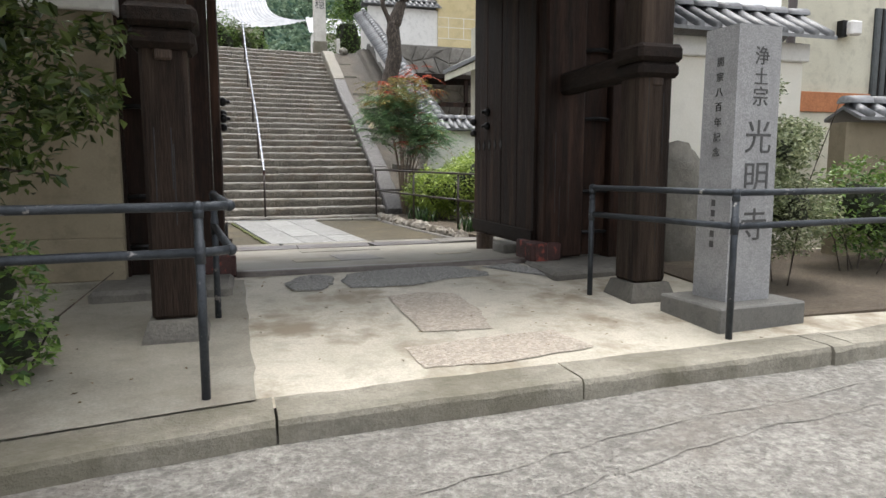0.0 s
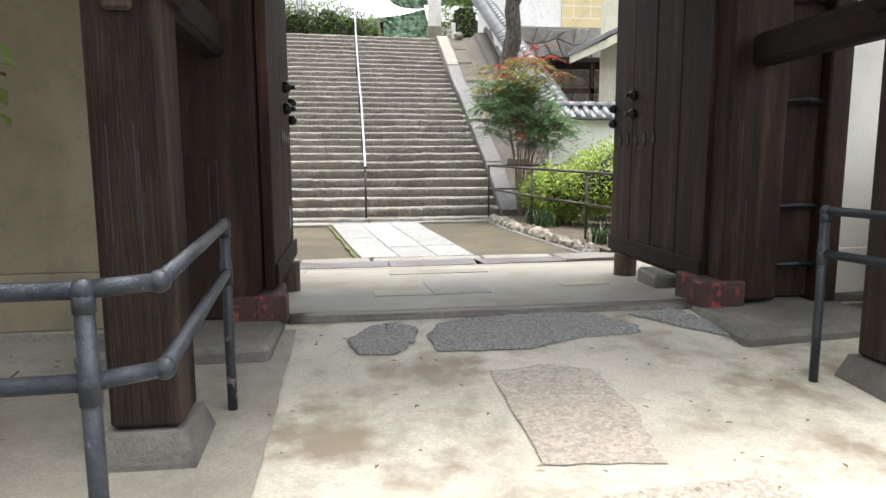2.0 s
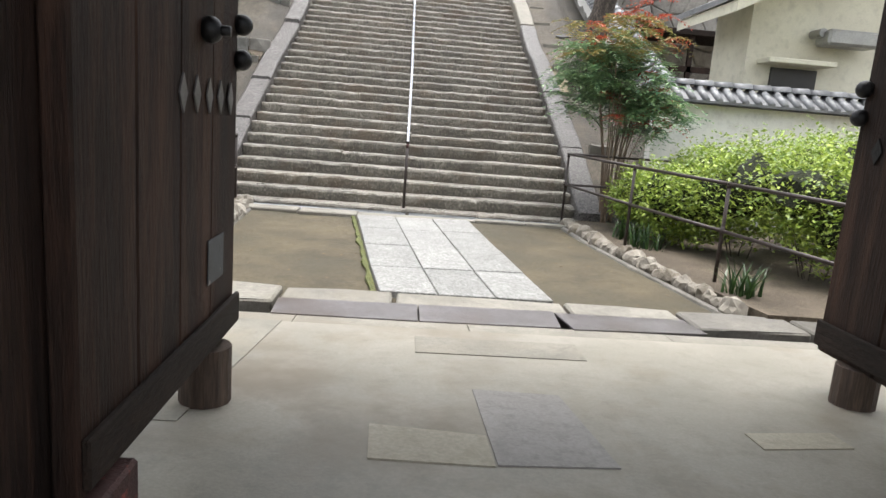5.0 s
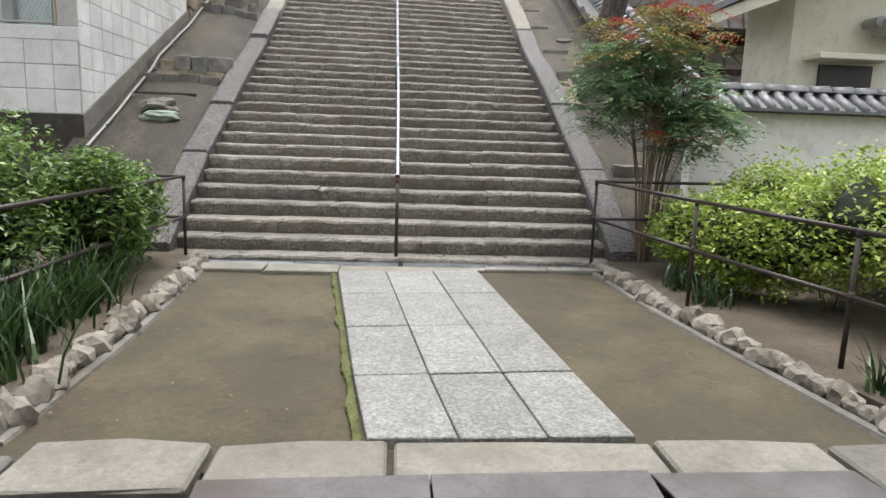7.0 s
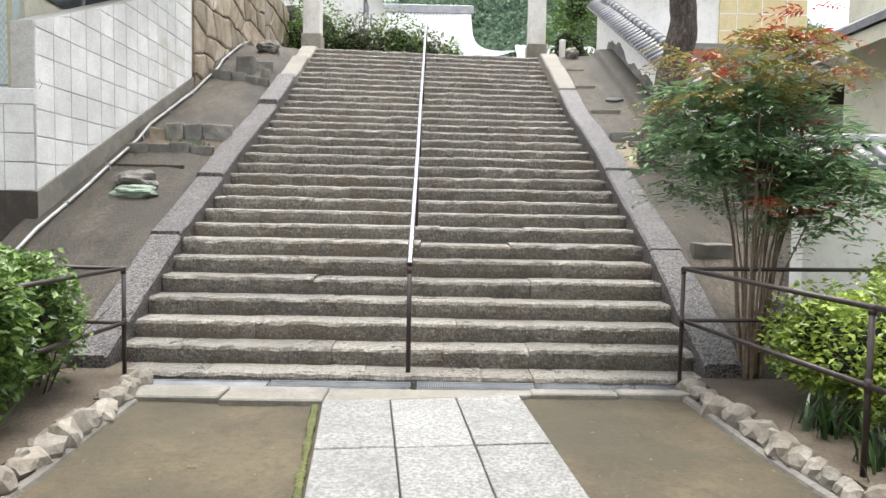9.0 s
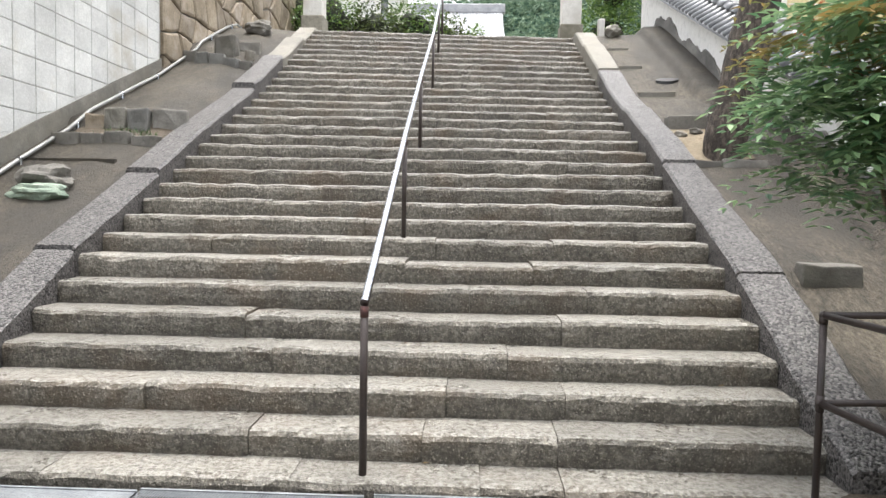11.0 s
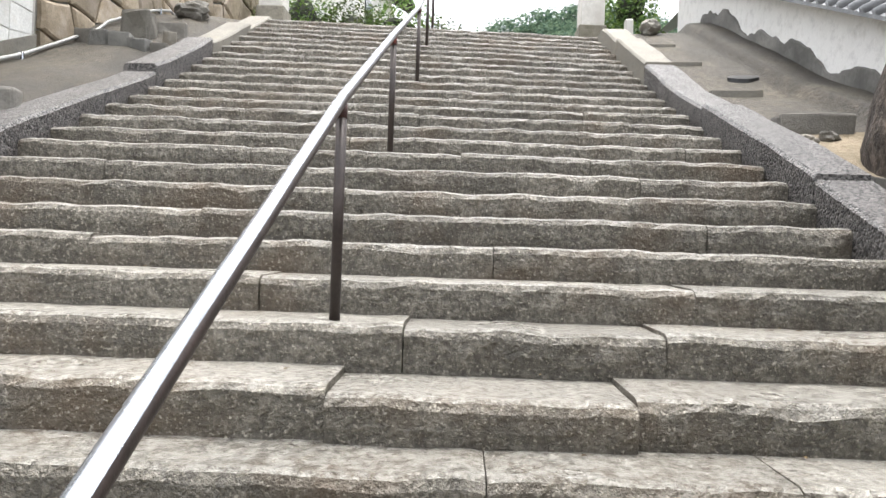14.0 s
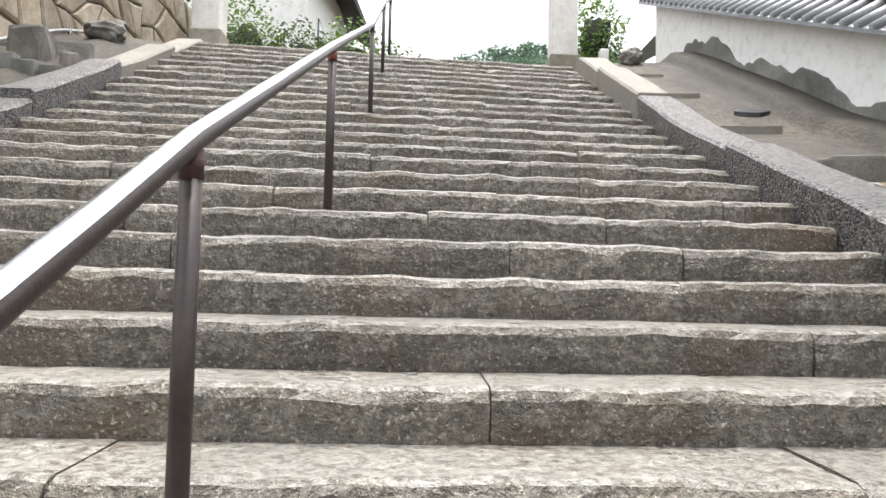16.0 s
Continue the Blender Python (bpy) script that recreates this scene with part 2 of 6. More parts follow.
INK = mat("carved_black_letter", (0.055, 0.055, 0.055), (0.10, 0.10, 0.10), 5, 0.7, bump=0)
GRAVEL = mat("fresh_gravel_patch", (0.238, 0.231, 0.218), (0.34, 0.332, 0.315), 30, 0.9, fine=70, bump=0.8, speck=0.4, mid=0, pebble=95, pc=(0.8, 1.12))
PINK = mat("reddish_stone_patch", (0.37, 0.325, 0.27), (0.47, 0.415, 0.35), 12, 0.85, fine=45, bump=0.6, speck=0.4, mid=0, pebble=60, pc=(0.9, 1.06))
BARK = mat("rough_bark", (0.050, 0.038, 0.030), (0.15, 0.122, 0.10), 9, 0.95, fine=22, bump=1.0, chip=0.9, stretch=(1, 1, 0.4), speck=0.7)
CANE = mat("nandina_cane", (0.13, 0.09, 0.06), (0.24, 0.18, 0.13), 10, 0.8, fine=40, bump=0.3)
MOSS = mat("moss", (0.07, 0.085, 0.025), (0.135, 0.14, 0.045), 6, 0.95, fine=60, bump=0.8)
JADE = mat("pale_green_stone", (0.20, 0.26, 0.20), (0.31, 0.37, 0.29), 7, 0.7, fine=40, bump=0.5)
SHELL = mat("beige_render", (0.62, 0.595, 0.48), (0.72, 0.695, 0.57), 1.2, 0.9, fine=60, bump=0.1)
YELLOW = mat("yellow_wall", (0.66, 0.55, 0.30), (0.74, 0.63, 0.38), 1.0, 0.85, fine=50, bump=0.05)
ORANGE = mat("orange_brick_band", (0.45, 0.17, 0.07), (0.56, 0.23, 0.10), 5, 0.8, fine=40, bump=0.2)
DARK = mat("dark_opening", (0.012, 0.012, 0.013), (0.022, 0.022, 0.024), 3, 0.4, bump=0)
GLASS = mat("grey_window_pane", (0.05, 0.06, 0.065), (0.08, 0.09, 0.095), 2, 0.08, bump=0)
TEAL = mat("pale_teal_panel", (0.48, 0.58, 0.57), (0.58, 0.67, 0.66), 1.5, 0.4, bump=0.05)
FOOT = mat("dark_footing_stone", (0.12, 0.112, 0.1), (0.2, 0.188, 0.164), 2.5, 0.8, fine=45, bump=0.5, mid=0.5, stain=(0.08, 0.072, 0.056))
FRAME = mat("grey_metal_frame", (0.30, 0.30, 0.29), (0.38, 0.38, 0.36), 5, 0.5, metal=0.4, bump=0.05)
AZALEA = leaf_mat("azalea_leaf", (0.11, 0.19, 0.03), (0.42, 0.52, 0.10))
CAMELIA = leaf_mat("dark_hedge_leaf", (0.040, 0.095, 0.024), (0.19, 0.29, 0.065))
NANDINA = leaf_mat("nandina_leaf", (0.07, 0.17, 0.085), (0.33, 0.46, 0.24))
REDLEAF = leaf_mat("red_nandina_leaf", (0.30, 0.03, 0.025), (0.42, 0.12, 0.05))
MAPLE = leaf_mat("overhanging_leaf", (0.020, 0.038, 0.010), (0.11, 0.145, 0.036))
PALE = leaf_mat("variegated_leaf", (0.10, 0.14, 0.06), (0.42, 0.45, 0.27))
IRIS = leaf_mat("iris_blade", (0.012, 0.034, 0.008), (0.045, 0.095, 0.022))
# green lifted paler: distance haze put into the base colour
FOREST = mat("hazed_hill_forest", (0.06, 0.10, 0.07), (0.12, 0.17, 0.11), 0.12, 0.95, fine=0.6, bump=0.0, speck=0.3, mid=0)

# ---- builders ----
rng = random.Random(5)


def bm_new():
    return bmesh.new()


def ground_front(y):
    return -0.1 + 0.16 * (y - 3.1) / 2.8


def shape(name, bm, material, parent=None, label="", smooth=False):
    me = bpy.data.meshes.new(name)
    bmesh.ops.recalc_face_normals(bm, faces=bm.faces)
    bm.to_mesh(me)
    bm.free()
    if smooth:
        me.polygons.foreach_set("use_smooth", [True] * len(me.polygons))
    me.materials.append(material)
    ob = new(name, me)
    if parent:
        ob.parent = parent
    if label:
        ob["label"] = label
    return ob


def part(name, bm, material, parent, label="", smooth=False):
    return shape(name, bm, material, parent, label, smooth)


def thing(name, at, label, category, group=""):
    ob = new(name)
    ob.location = at
    bpy.context.view_layer.update()
    return tagged(ob, label, category, group)


def local(ob, parent):
    """Parents ob, modelled in world places, under a thing that stands elsewhere."""
    ob.parent = parent
    ob.matrix_parent_inverse = Matrix.Translation(parent.location).inverted()
    return ob


def wpart(name, bm, material, parent, label="", smooth=False):
    return local(shape(name, bm, material, None, label, smooth), parent)


def box(bm, x0, x1, y0, y1, z0, z1, bevel=0.0, m=None, seg=1):
    r = bmesh.ops.create_cube(bm, size=1)
    vs = r["verts"]
    for v in vs:
        v.co = Vector((x0 + (x1 - x0) * (v.co.x + 0.5), y0 + (y1 - y0) * (v.co.y + 0.5), z0 + (z1 - z0) * (v.co.z + 0.5)))
    if m is not None:
        bmesh.ops.transform(bm, matrix=m, verts=vs)
    if bevel:
        es = list({e for v in vs for e in v.link_edges})
        bmesh.ops.bevel(bm, geom=es, offset=bevel, segments=seg, affect="EDGES", profile=0.6)
    return vs


def prism(bm, pts, z0, z1, bevel=0.0):
    """Upright block over a plan polygon; z0 and z1 are heights or functions of (x, y)."""
    f0 = z0 if callable(z0) else (lambda x, y: z0)
    f1 = z1 if callable(z1) else (lambda x, y: z1)
    lo = [bm.verts.new((x, y, f0(x, y))) for x, y in pts]
    hi = [bm.verts.new((x, y, f1(x, y))) for x, y in pts]
    n = len(pts)
    fs = [bm.faces.new(lo[::-1]), bm.faces.new(hi)]
    for i in range(n):
        fs.append(bm.faces.new((lo[i], lo[(i + 1) % n], hi[(i + 1) % n], hi[i])))
    if bevel:
        es = list({e for f in fs[1:2] for e in f.edges} | {e for v in lo for e in v.link_edges if e.other_vert(v) in hi})
        bmesh.ops.bevel(bm, geom=es, offset=bevel, segments=1, affect="EDGES")


def tube(bm, pts, r, sides=10, r_end=None):
    """A round bar along points, with capped ends; tapers to r_end."""
    rings = []
    n = len(pts)
    ps = [Vector(p) for p in pts]
    for i, p in enumerate(ps):
        d = (ps[min(i + 1, n - 1)] - ps[max(i - 1, 0)]).normalized()
        a = d.orthogonal().normalized() if abs(d.z) > 0.95 else d.cross(Vector((0, 0, 1))).normalized()
        b = d.cross(a)
        rad = r if r_end is None else r + (r_end - r) * i / (n - 1)
        rings.append([bm.verts.new(p + rad * (math.cos(t) * a + math.sin(t) * b)) for t in [2 * math.pi * k / sides for k in range(sides)]])
    for q, s in zip(rings, rings[1:]):
        for k in range(sides):
            bm.faces.new((q[k], q[(k + 1) % sides], s[(k + 1) % sides], s[k]))
    bm.faces.new(rings[0][::-1])
    bm.faces.new(rings[-1])


def rock(bm, c, size, seed, sub=2):
    r = bmesh.ops.create_icosphere(bm, subdivisions=sub, radius=1)
    for v in r["verts"]:
        k = 1 + 0.42 * noise.noise(v.co * 1.5 + Vector((seed * 7.1, seed * 3.3, 0))) + 0.16 * noise.noise(v.co * 3.4 + Vector((0, seed * 5.7, 1)))
        p = v.co * k
        v.co = Vector((c[0] + p.x * size[0], c[1] + p.y * size[1], c[2] + p.z * size[2]))


def slope_strip(bm, xs, ys, zf):
    """Sheet over a grid of x and y values with heights from zf(x, y)."""
    g = [[bm.verts.new((x, y, zf(x, y))) for x in xs] for y in ys]
    for a, b in zip(g, g[1:]):
        for i in range(len(xs) - 1):
            bm.faces.new((a[i], a[i + 1], b[i + 1], b[i]))


def span(a, b, n):
    return [a + (b - a) * i / n for i in range(n + 1)]


def leaf_mesh(name, spots, size, material, parent, long=1.6, droop=0.3, seed=1):
    """Many small folded leaves, each an island of two faces, at the given spots."""
    r = np.random.default_rng(seed)
    n = len(spots)
    p = np.array(spots)
    s = size * r.uniform(0.6, 1.25, n)
    th, ph = r.uniform(0, 2 * np.pi, n), r.uniform(-0.6, 0.9, n) - droop
    d = np.stack([np.cos(th) * np.cos(ph), np.sin(th) * np.cos(ph), np.sin(ph)], 1)
    side = np.cross(d, r.normal(size=(n, 3)) * 0.5 + np.array([0, 0, 1.0]))
    side /= np.linalg.norm(side, axis=1)[:, None]
    up = np.cross(side, d)
    L, W = (s * long)[:, None], (s * 0.42)[:, None]
    v = np.stack([p, p + d * L * 0.45 + side * W + up * W * 0.35, p + d * L, p + d * L * 0.45 - side * W + up * W * 0.35], 1).reshape(-1, 3)
    i = np.arange(n)[:, None] * 4
    f = np.concatenate([i + np.array([[0, 1, 2]]), i + np.array([[0, 2, 3]])])
    me = bpy.data.meshes.new(name)
    me.from_pydata(v.tolist(), [], f.tolist())
    me.materials.append(material)
    ob = new(name, me)
    if parent:
        local(ob, parent)
    return ob


def clump_spots(c, radii, n, seed, shell=0.55):
    """Spots in an uneven ball, thicker towards its outside."""
    r = np.random.default_rng(seed)
    d = r.normal(size=(n, 3))
    d /= np.linalg.norm(d, axis=1)[:, None]
    k = (shell + (1 - shell) * r.uniform(0, 1, n) ** 0.7)
    w = np.array([1 + 0.25 * noise.noise(Vector(q) * 2.2 + Vector((seed * 1.7, 0, 0))) for q in d])
    return np.array(c) + d * (k * w)[:, None] * np.array(radii)

# ---- plan ----
N_STEP = 30
KEY_Y = [(0, 13.89), (6, 15.66), (9, 16.70), (13, 18.0), (19, 20.2), (30, 23.6)]
KEY_Z = [(0, 0.0), (3, 0.50), (6, 1.02), (9, 1.495), (13, 2.13), (19, 3.10), (30, 4.896)]


def keyed(keys, t):
    for (a, ya), (b, yb) in zip(keys, keys[1:]):
        if t <= b:
            return ya + (yb - ya) * (t - a) / (b - a)
    return keys[-1][1]


def step_y(k):
    return keyed(KEY_Y, k)


def step_z(k):
    return keyed(KEY_Z, k) if k >= 0 else -0.16


def skew(k):
    return 0.10 * max(0.0, k - 4) / 26


def stair_z(y):
    """Height of the line through the step noses."""
    for k in range(N_STEP):
        a, b = step_y(k), step_y(k + 1)
        if y <= b:
            return step_z(k) + (step_z(k + 1) - step_z(k)) * max(0.0, y - a) / (b - a)
    return step_z(N_STEP)


COURT = -0.045
TOP = step_z(N_STEP)
L_CURB, R_CURB = -2.52, 2.50


def sill_y(x):
    return 6.05 + 0.012 * x


def inner_z(x, y):
    a = sill_y(x)
    return 0.112 - 0.142 * min(1, max(0, (y - a) / (8.72 - a)))


def front_z(x, y):
    return ground_front(y)


def kerb_y(x):
    return 3.135 + 0.045 * x - 0.10 * max(0.0, -0.5 - x) * (1 if x > -3 else 0) - (0.25 if x <= -3 else 0)


# ---- ground and road ----
bm = bm_new()
slope_strip(bm, [-300, -30, -8, -4, 0, 4, 8, 30, 300], [-300, -40, -8, -2, 0, 1.5, 2.6, 6, 10, 16, 24, 60, 600],
            lambda x, y: -0.34 - 0.012 * max(0, 3 - y) if y < 13 else -0.34)
tagged(shape("ground", bm, SOIL), "bare brown soil under the whole place", "ground", kind="structure")

bm = bm_new()
slope_strip(bm, span(-9, 9, 60), span(-6, 4.2, 40),
            lambda x, y: -0.193 - 0.012 * max(0, 3 - y) + 0.012 * noise.noise(Vector((x * 0.9, y * 0.9, 3))) + 0.02 * x / 9)
tagged(shape("road", bm, ROAD), "cracked grey cement road beside the gate kerb", "road", kind="structure")

# tarred cracks in the road
for pts in (((-0.9, 2.35), (0.1, 2.55), (0.9, 2.72), (2.6, 2.95), (4.2, 2.92)), ((0.62, 2.75), (0.78, 2.45), (0.72, 2.2), (0.95, 1.9), (1.2, 1.4)),
            ((-0.6, 2.0), (0.0, 2.18), (0.7, 2.42), (1.6, 2.62), (2.6, 2.70))):
    bm = bm_new()
    q = []
    for (xa, ya), (xb, yb) in zip(pts, pts[1:]):
        for i in range(8):
            q.append((xa + (xb - xa) * i / 8 + rng.uniform(-.02, .02), ya + (yb - ya) * i / 8 + rng.uniform(-.018, .018)))
    for (xa, ya), (xb, yb) in zip(q, q[1:]):
        w = rng.uniform(0.0015, 0.006)
        za = -0.188 - 0.012 * max(0, 3 - ya) + 0.012 * noise.noise(Vector((xa * 0.9, ya * 0.9, 3))) + 0.02 * xa / 9
        zb = -0.188 - 0.012 * max(0, 3 - yb) + 0.012 * noise.noise(Vector((xb * 0.9, yb * 0.9, 3))) + 0.02 * xb / 9
        vs = [bm.verts.new(c) for c in ((xa, ya - w, za), (xb, yb - w, zb), (xb, yb + w, zb), (xa, ya + w, za))]
        bm.faces.new(vs)
    tagged(shape("road_crack", bm, MORTAR), "dark open crack across the cement road", "crack", "road cracks", kind="structure")

# front apron, sloping up from the kerb to the sill
bm = bm_new()
xs = span(-9, 9, 72)
rows_ = []
for i in range(31):
    row = []
    for x in xs:
        ya, yb = kerb_y(x) + 0.17, sill_y(x) + 0.02
        y = ya + (yb - ya) * i / 30
        row.append(bm.verts.new((x, y, front_z(x, y) + 0.008 * noise.noise(Vector((x * 1.1, y * 1.1, 7))))))
    rows_.append(row)
for a, b in zip(rows_, rows_[1:]):
    for i in range(len(xs) - 1):
        bm.faces.new((a[i], a[i + 1], b[i + 1], b[i]))
apron = tagged(shape("floor_front", bm, FLOOR, smooth=True), "sandy worn concrete apron before the gate", "floor", kind="structure")

APRON2 = mat("grey_apron_strip", (0.23, 0.212, 0.174), (0.323, 0.302, 0.255), 1.1, 0.85, fine=70, bump=0.15, speck=0.3, stain=(0.145, 0.123, 0.0892), stain_scale=0.8, stain_at=(0.5, 0.7))
bm = bm_new()
xs = [-9, -6, -4, -3, -2.4, -2, -1.6, -1.2, -0.9, -0.7, -0.62, -0.565]
rows_ = []
for i in range(25):
    row = []
    for x in xs:
        ya, yb = kerb_y(x) + 0.27, 5.9
        y = ya + (yb - ya) * i / 24
        row.append(bm.verts.new((x + (0.02 * noise.noise(Vector((y * 3, 0, 0))) + 0.012 * noise.noise(Vector((y * 11, 0, 0)))) * (x == -0.565), y, front_z(x, y) + 0.012 + 0.004 * noise.noise(Vector((x * 2, y * 2, 3))))))
    rows_.append(row)
for a, b in zip(rows_, rows_[1:]):
    for i in range(len(xs) - 1):
        bm.faces.new((a[i], a[i + 1], b[i + 1], b[i]))
tagged(shape("floor_strip", bm, APRON2, smooth=True), "darker grey concrete strip beside the gate approach", "floor", kind="structure")

kerb = tagged(new("kerb"), "low worn concrete kerb in long pieces along the road", "kerb", kind="structure")
edges = [-8.9, -6.4, -4.1, -2.2, -0.49, 1.03, 2.75, 2.93, 4.6, 6.6, 8.9]
for i, (a, b) in enumerate(zip(edges, edges[1:])):
    bm = bm_new()
    dy = rng.uniform(-0.012, 0.012)
    n = max(3, int((b - a) / 0.055))
    prof = []
    for j in range(n + 1):
        x = a + 0.006 + (b - a - 0.012) * j / n
        w = 0.010 * noise.noise(Vector((x * 3, i, 0))) + 0.008 * noise.noise(Vector((x * 13, i, 5)))
        c_ = 0.010 + 0.016 * max(0.0, noise.noise(Vector((x * 7, i, 9))))
        y, z = kerb_y(x) + dy + w, front_z(x, kerb_y(x) + 0.1) + 0.012 + 0.006 * noise.noise(Vector((x * 2.3, 4, i)))
        prof.append([bm.verts.new(c) for c in ((x, y - 0.01, -0.4), (x, y, z - 0.02 - c_), (x, y + c_, z - 0.006), (x, y + 0.03 + c_, z), (x, y + 0.29, z), (x, y + 0.29, -0.4))])
    for p, q in zip(prof, prof[1:]):
        for j in range(5):
            bm.faces.new((p[j], q[j], q[j + 1], p[j + 1]))
    bm.faces.new(prof[0])
    bm.faces.new(prof[-1][::-1])
    part("kerb_piece", bm, KERB, kerb, smooth=False)

# sill step and inner floor
bm = bm_new()
xs = span(-0.62, 2.06, 24)
prof = []
for x in xs:
    y = sill_y(x) + 0.006 * noise.noise(Vector((x * 4, 0, 0)))
    z = 0.112 + 0.004 * noise.noise(Vector((x * 3, 2, 0)))
    prof.append([bm.verts.new(c) for c in ((x, y + 0.02, -0.05), (x, y, z - 0.045), (x, y + 0.005, z - 0.012), (x, y + 0.03, z), (x, y + 0.12, z), (x, y + 0.12, -0.05))])
for p, q in zip(prof, prof[1:]):
    for j in range(5):
        bm.faces.new((p[j], q[j], q[j + 1], p[j + 1]))
bm.faces.new(prof[0])
bm.faces.new(prof[-1][::-1])
SILLM = mat("worn_sill", (0.085, 0.068, 0.06), (0.17, 0.145, 0.13), 3, 0.4, fine=50, bump=0.3)
tagged(shape("sill", bm, SILLM, smooth=True), "dark worn threshold step between the gate posts", "threshold", kind="structure")
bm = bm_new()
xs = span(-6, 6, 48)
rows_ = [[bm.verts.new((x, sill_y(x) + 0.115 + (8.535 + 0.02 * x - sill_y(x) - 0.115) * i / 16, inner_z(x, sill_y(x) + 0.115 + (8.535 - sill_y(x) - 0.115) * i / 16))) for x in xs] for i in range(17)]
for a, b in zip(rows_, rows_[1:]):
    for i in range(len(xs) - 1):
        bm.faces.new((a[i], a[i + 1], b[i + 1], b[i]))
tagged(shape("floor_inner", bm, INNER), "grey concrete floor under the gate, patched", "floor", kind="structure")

# inlaid stones in the inner floor and rough patches
def inlay(name, pts, zf, material, label, lift=0.006, cat="stone slab"):
    bm = bm_new()
    prism(bm, pts, lambda x, y: zf(x, y) - 0.03, lambda x, y: zf(x, y) + lift)
    return tagged(shape(name, bm, material), label, cat, kind="structure")


inlay("floor_panel", [(-2.4, 7.0), (-0.78, 7.0), (-0.68, 8.52), (-2.4, 8.48)], inner_z, mat("older_floor_concrete", (0.165, 0.155, 0.13), (0.24, 0.226, 0.19), 1.5, 0.7, fine=70, bump=0.15, stain=(0.23, 0.20, 0.15), stain_scale=1.2), "older greyer concrete panel in the gate floor", 0.004, "floor")
inlay("inlaid_slab", [(0.375, 6.76), (0.81, 6.78), (0.75, 7.48), (0.36, 7.50)], inner_z, mat("mauve_slab", (0.22, 0.207, 0.198), (0.275, 0.26, 0.249), 3, 0.75, fine=60, bump=0.3), "grey-mauve stone slab set in the concrete floor")
inlay("inlaid_slab", [(-0.07, 6.77), (0.365, 6.75), (0.36, 7.0), (-0.08, 7.06)], inner_z, mat("yellowish_slab", (0.29, 0.266, 0.207), (0.36, 0.33, 0.268), 3, 0.75, fine=55, bump=0.3, vary=0.05), "small yellowish stone slab set in the floor")
inlay("inlaid_slab", [(0.11, 8.03), (1.04, 8.05), (1.05, 8.36), (0.11, 8.34)], inner_z, EDGE, "long rough granite slab set in the floor")
inlay("inlaid_slab", [(1.45, 7.0), (1.85, 7.05), (1.85, 7.2), (1.45, 7.15)], inner_z, mat("yellowish_slab", (0.29, 0.266, 0.207), (0.36, 0.33, 0.268), 3, 0.75, fine=55, bump=0.3, vary=0.05), "small stone slab set in the floor")


def blob(name, pts, zf, material, label, lift, seed, sub=10):
    """Ragged rough patch with a raised, pebbly surface."""
    bm = bm_new()
    cx, cy = sum(p[0] for p in pts) / len(pts), sum(p[1] for p in pts) / len(pts)
    ring = []
    for (xa, ya), (xb, yb) in zip(pts, pts[1:] + pts[:1]):
        for i in range(sub):
            t = i / sub
            ring.append((xa + (xb - xa) * t + rng.uniform(-.012, .012), ya + (yb - ya) * t + rng.uniform(-.012, .012)))
    rings = []
    for j, f in enumerate((1.0, 0.985, 0.9, 0.75, 0.55, 0.3)):
        rr = []
        for x, y in ring:
            px, py = cx + (x - cx) * f, cy + (y - cy) * f
            h = 0.001 if j == 0 else lift * (0.6 if j == 1 else 1) + 0.35 * lift * noise.noise(Vector((px * 45, py * 45, seed)))
            rr.append(bm.verts.new((px, py, zf(px, py) + 0.006 + h)))
        rings.append(rr)
    n = len(ring)
    for a, b in zip(rings, rings[1:]):
        for i in range(n):
            bm.faces.new((a[i], a[(i + 1) % n], b[(i + 1) % n], b[i]))
    bm.faces.new(rings[-1])
    return tagged(shape(name, bm, material, smooth=True), label, "patch", "floor patches", kind="structure")


inlay("soil_bed", [(3.08, 3.86), (9, 3.72), (9, 6.0), (3.08, 6.0)], front_z, SOIL, "bare brown soil around the pruned bushes", 0.02, "soil")
blob("gravel_patch", [(-0.20, 5.45), (-0.27, 5.68), (-0.12, 5.93), (0.06, 5.98), (0.16, 5.86), (0.12, 5.62), (0.0, 5.42)], front_z, GRAVEL, "small rough grey gravel patch below the threshold", 0.012, 1)
blob("gravel_patch", [(0.24, 5.45), (0.20, 5.72), (0.28, 5.92), (0.5, 6.02), (1.05, 6.08), (1.32, 6.04), (1.52, 5.74), (1.48, 5.62), (1.1, 5.58), (0.75, 5.42)], front_z, GRAVEL, "long rough grey gravel patch below the threshold", 0.012, 2)
blob("gravel_patch", [(1.55, 5.98), (1.9, 6.08), (2.02, 5.75), (2.12, 5.45), (1.95, 5.5), (1.75, 5.72)], front_z, GRAVEL, "small rough grey gravel patch below the threshold", 0.010, 3)
blob("stone_patch", [(0.47, 4.20), (0.44, 5.12), (0.72, 5.18), (0.98, 5.10), (1.0, 4.6), (0.92, 4.15)], front_z, PINK, "worn reddish stone patch in the apron", 0.003, 4, 6)
blob("stone_patch", [(0.30, 3.58), (0.28, 3.92), (0.8, 4.0), (1.28, 4.02), (1.36, 3.66), (0.8, 3.56)], front_z, PINK, "worn reddish stone patch in the apron", 0.003, 5, 6)

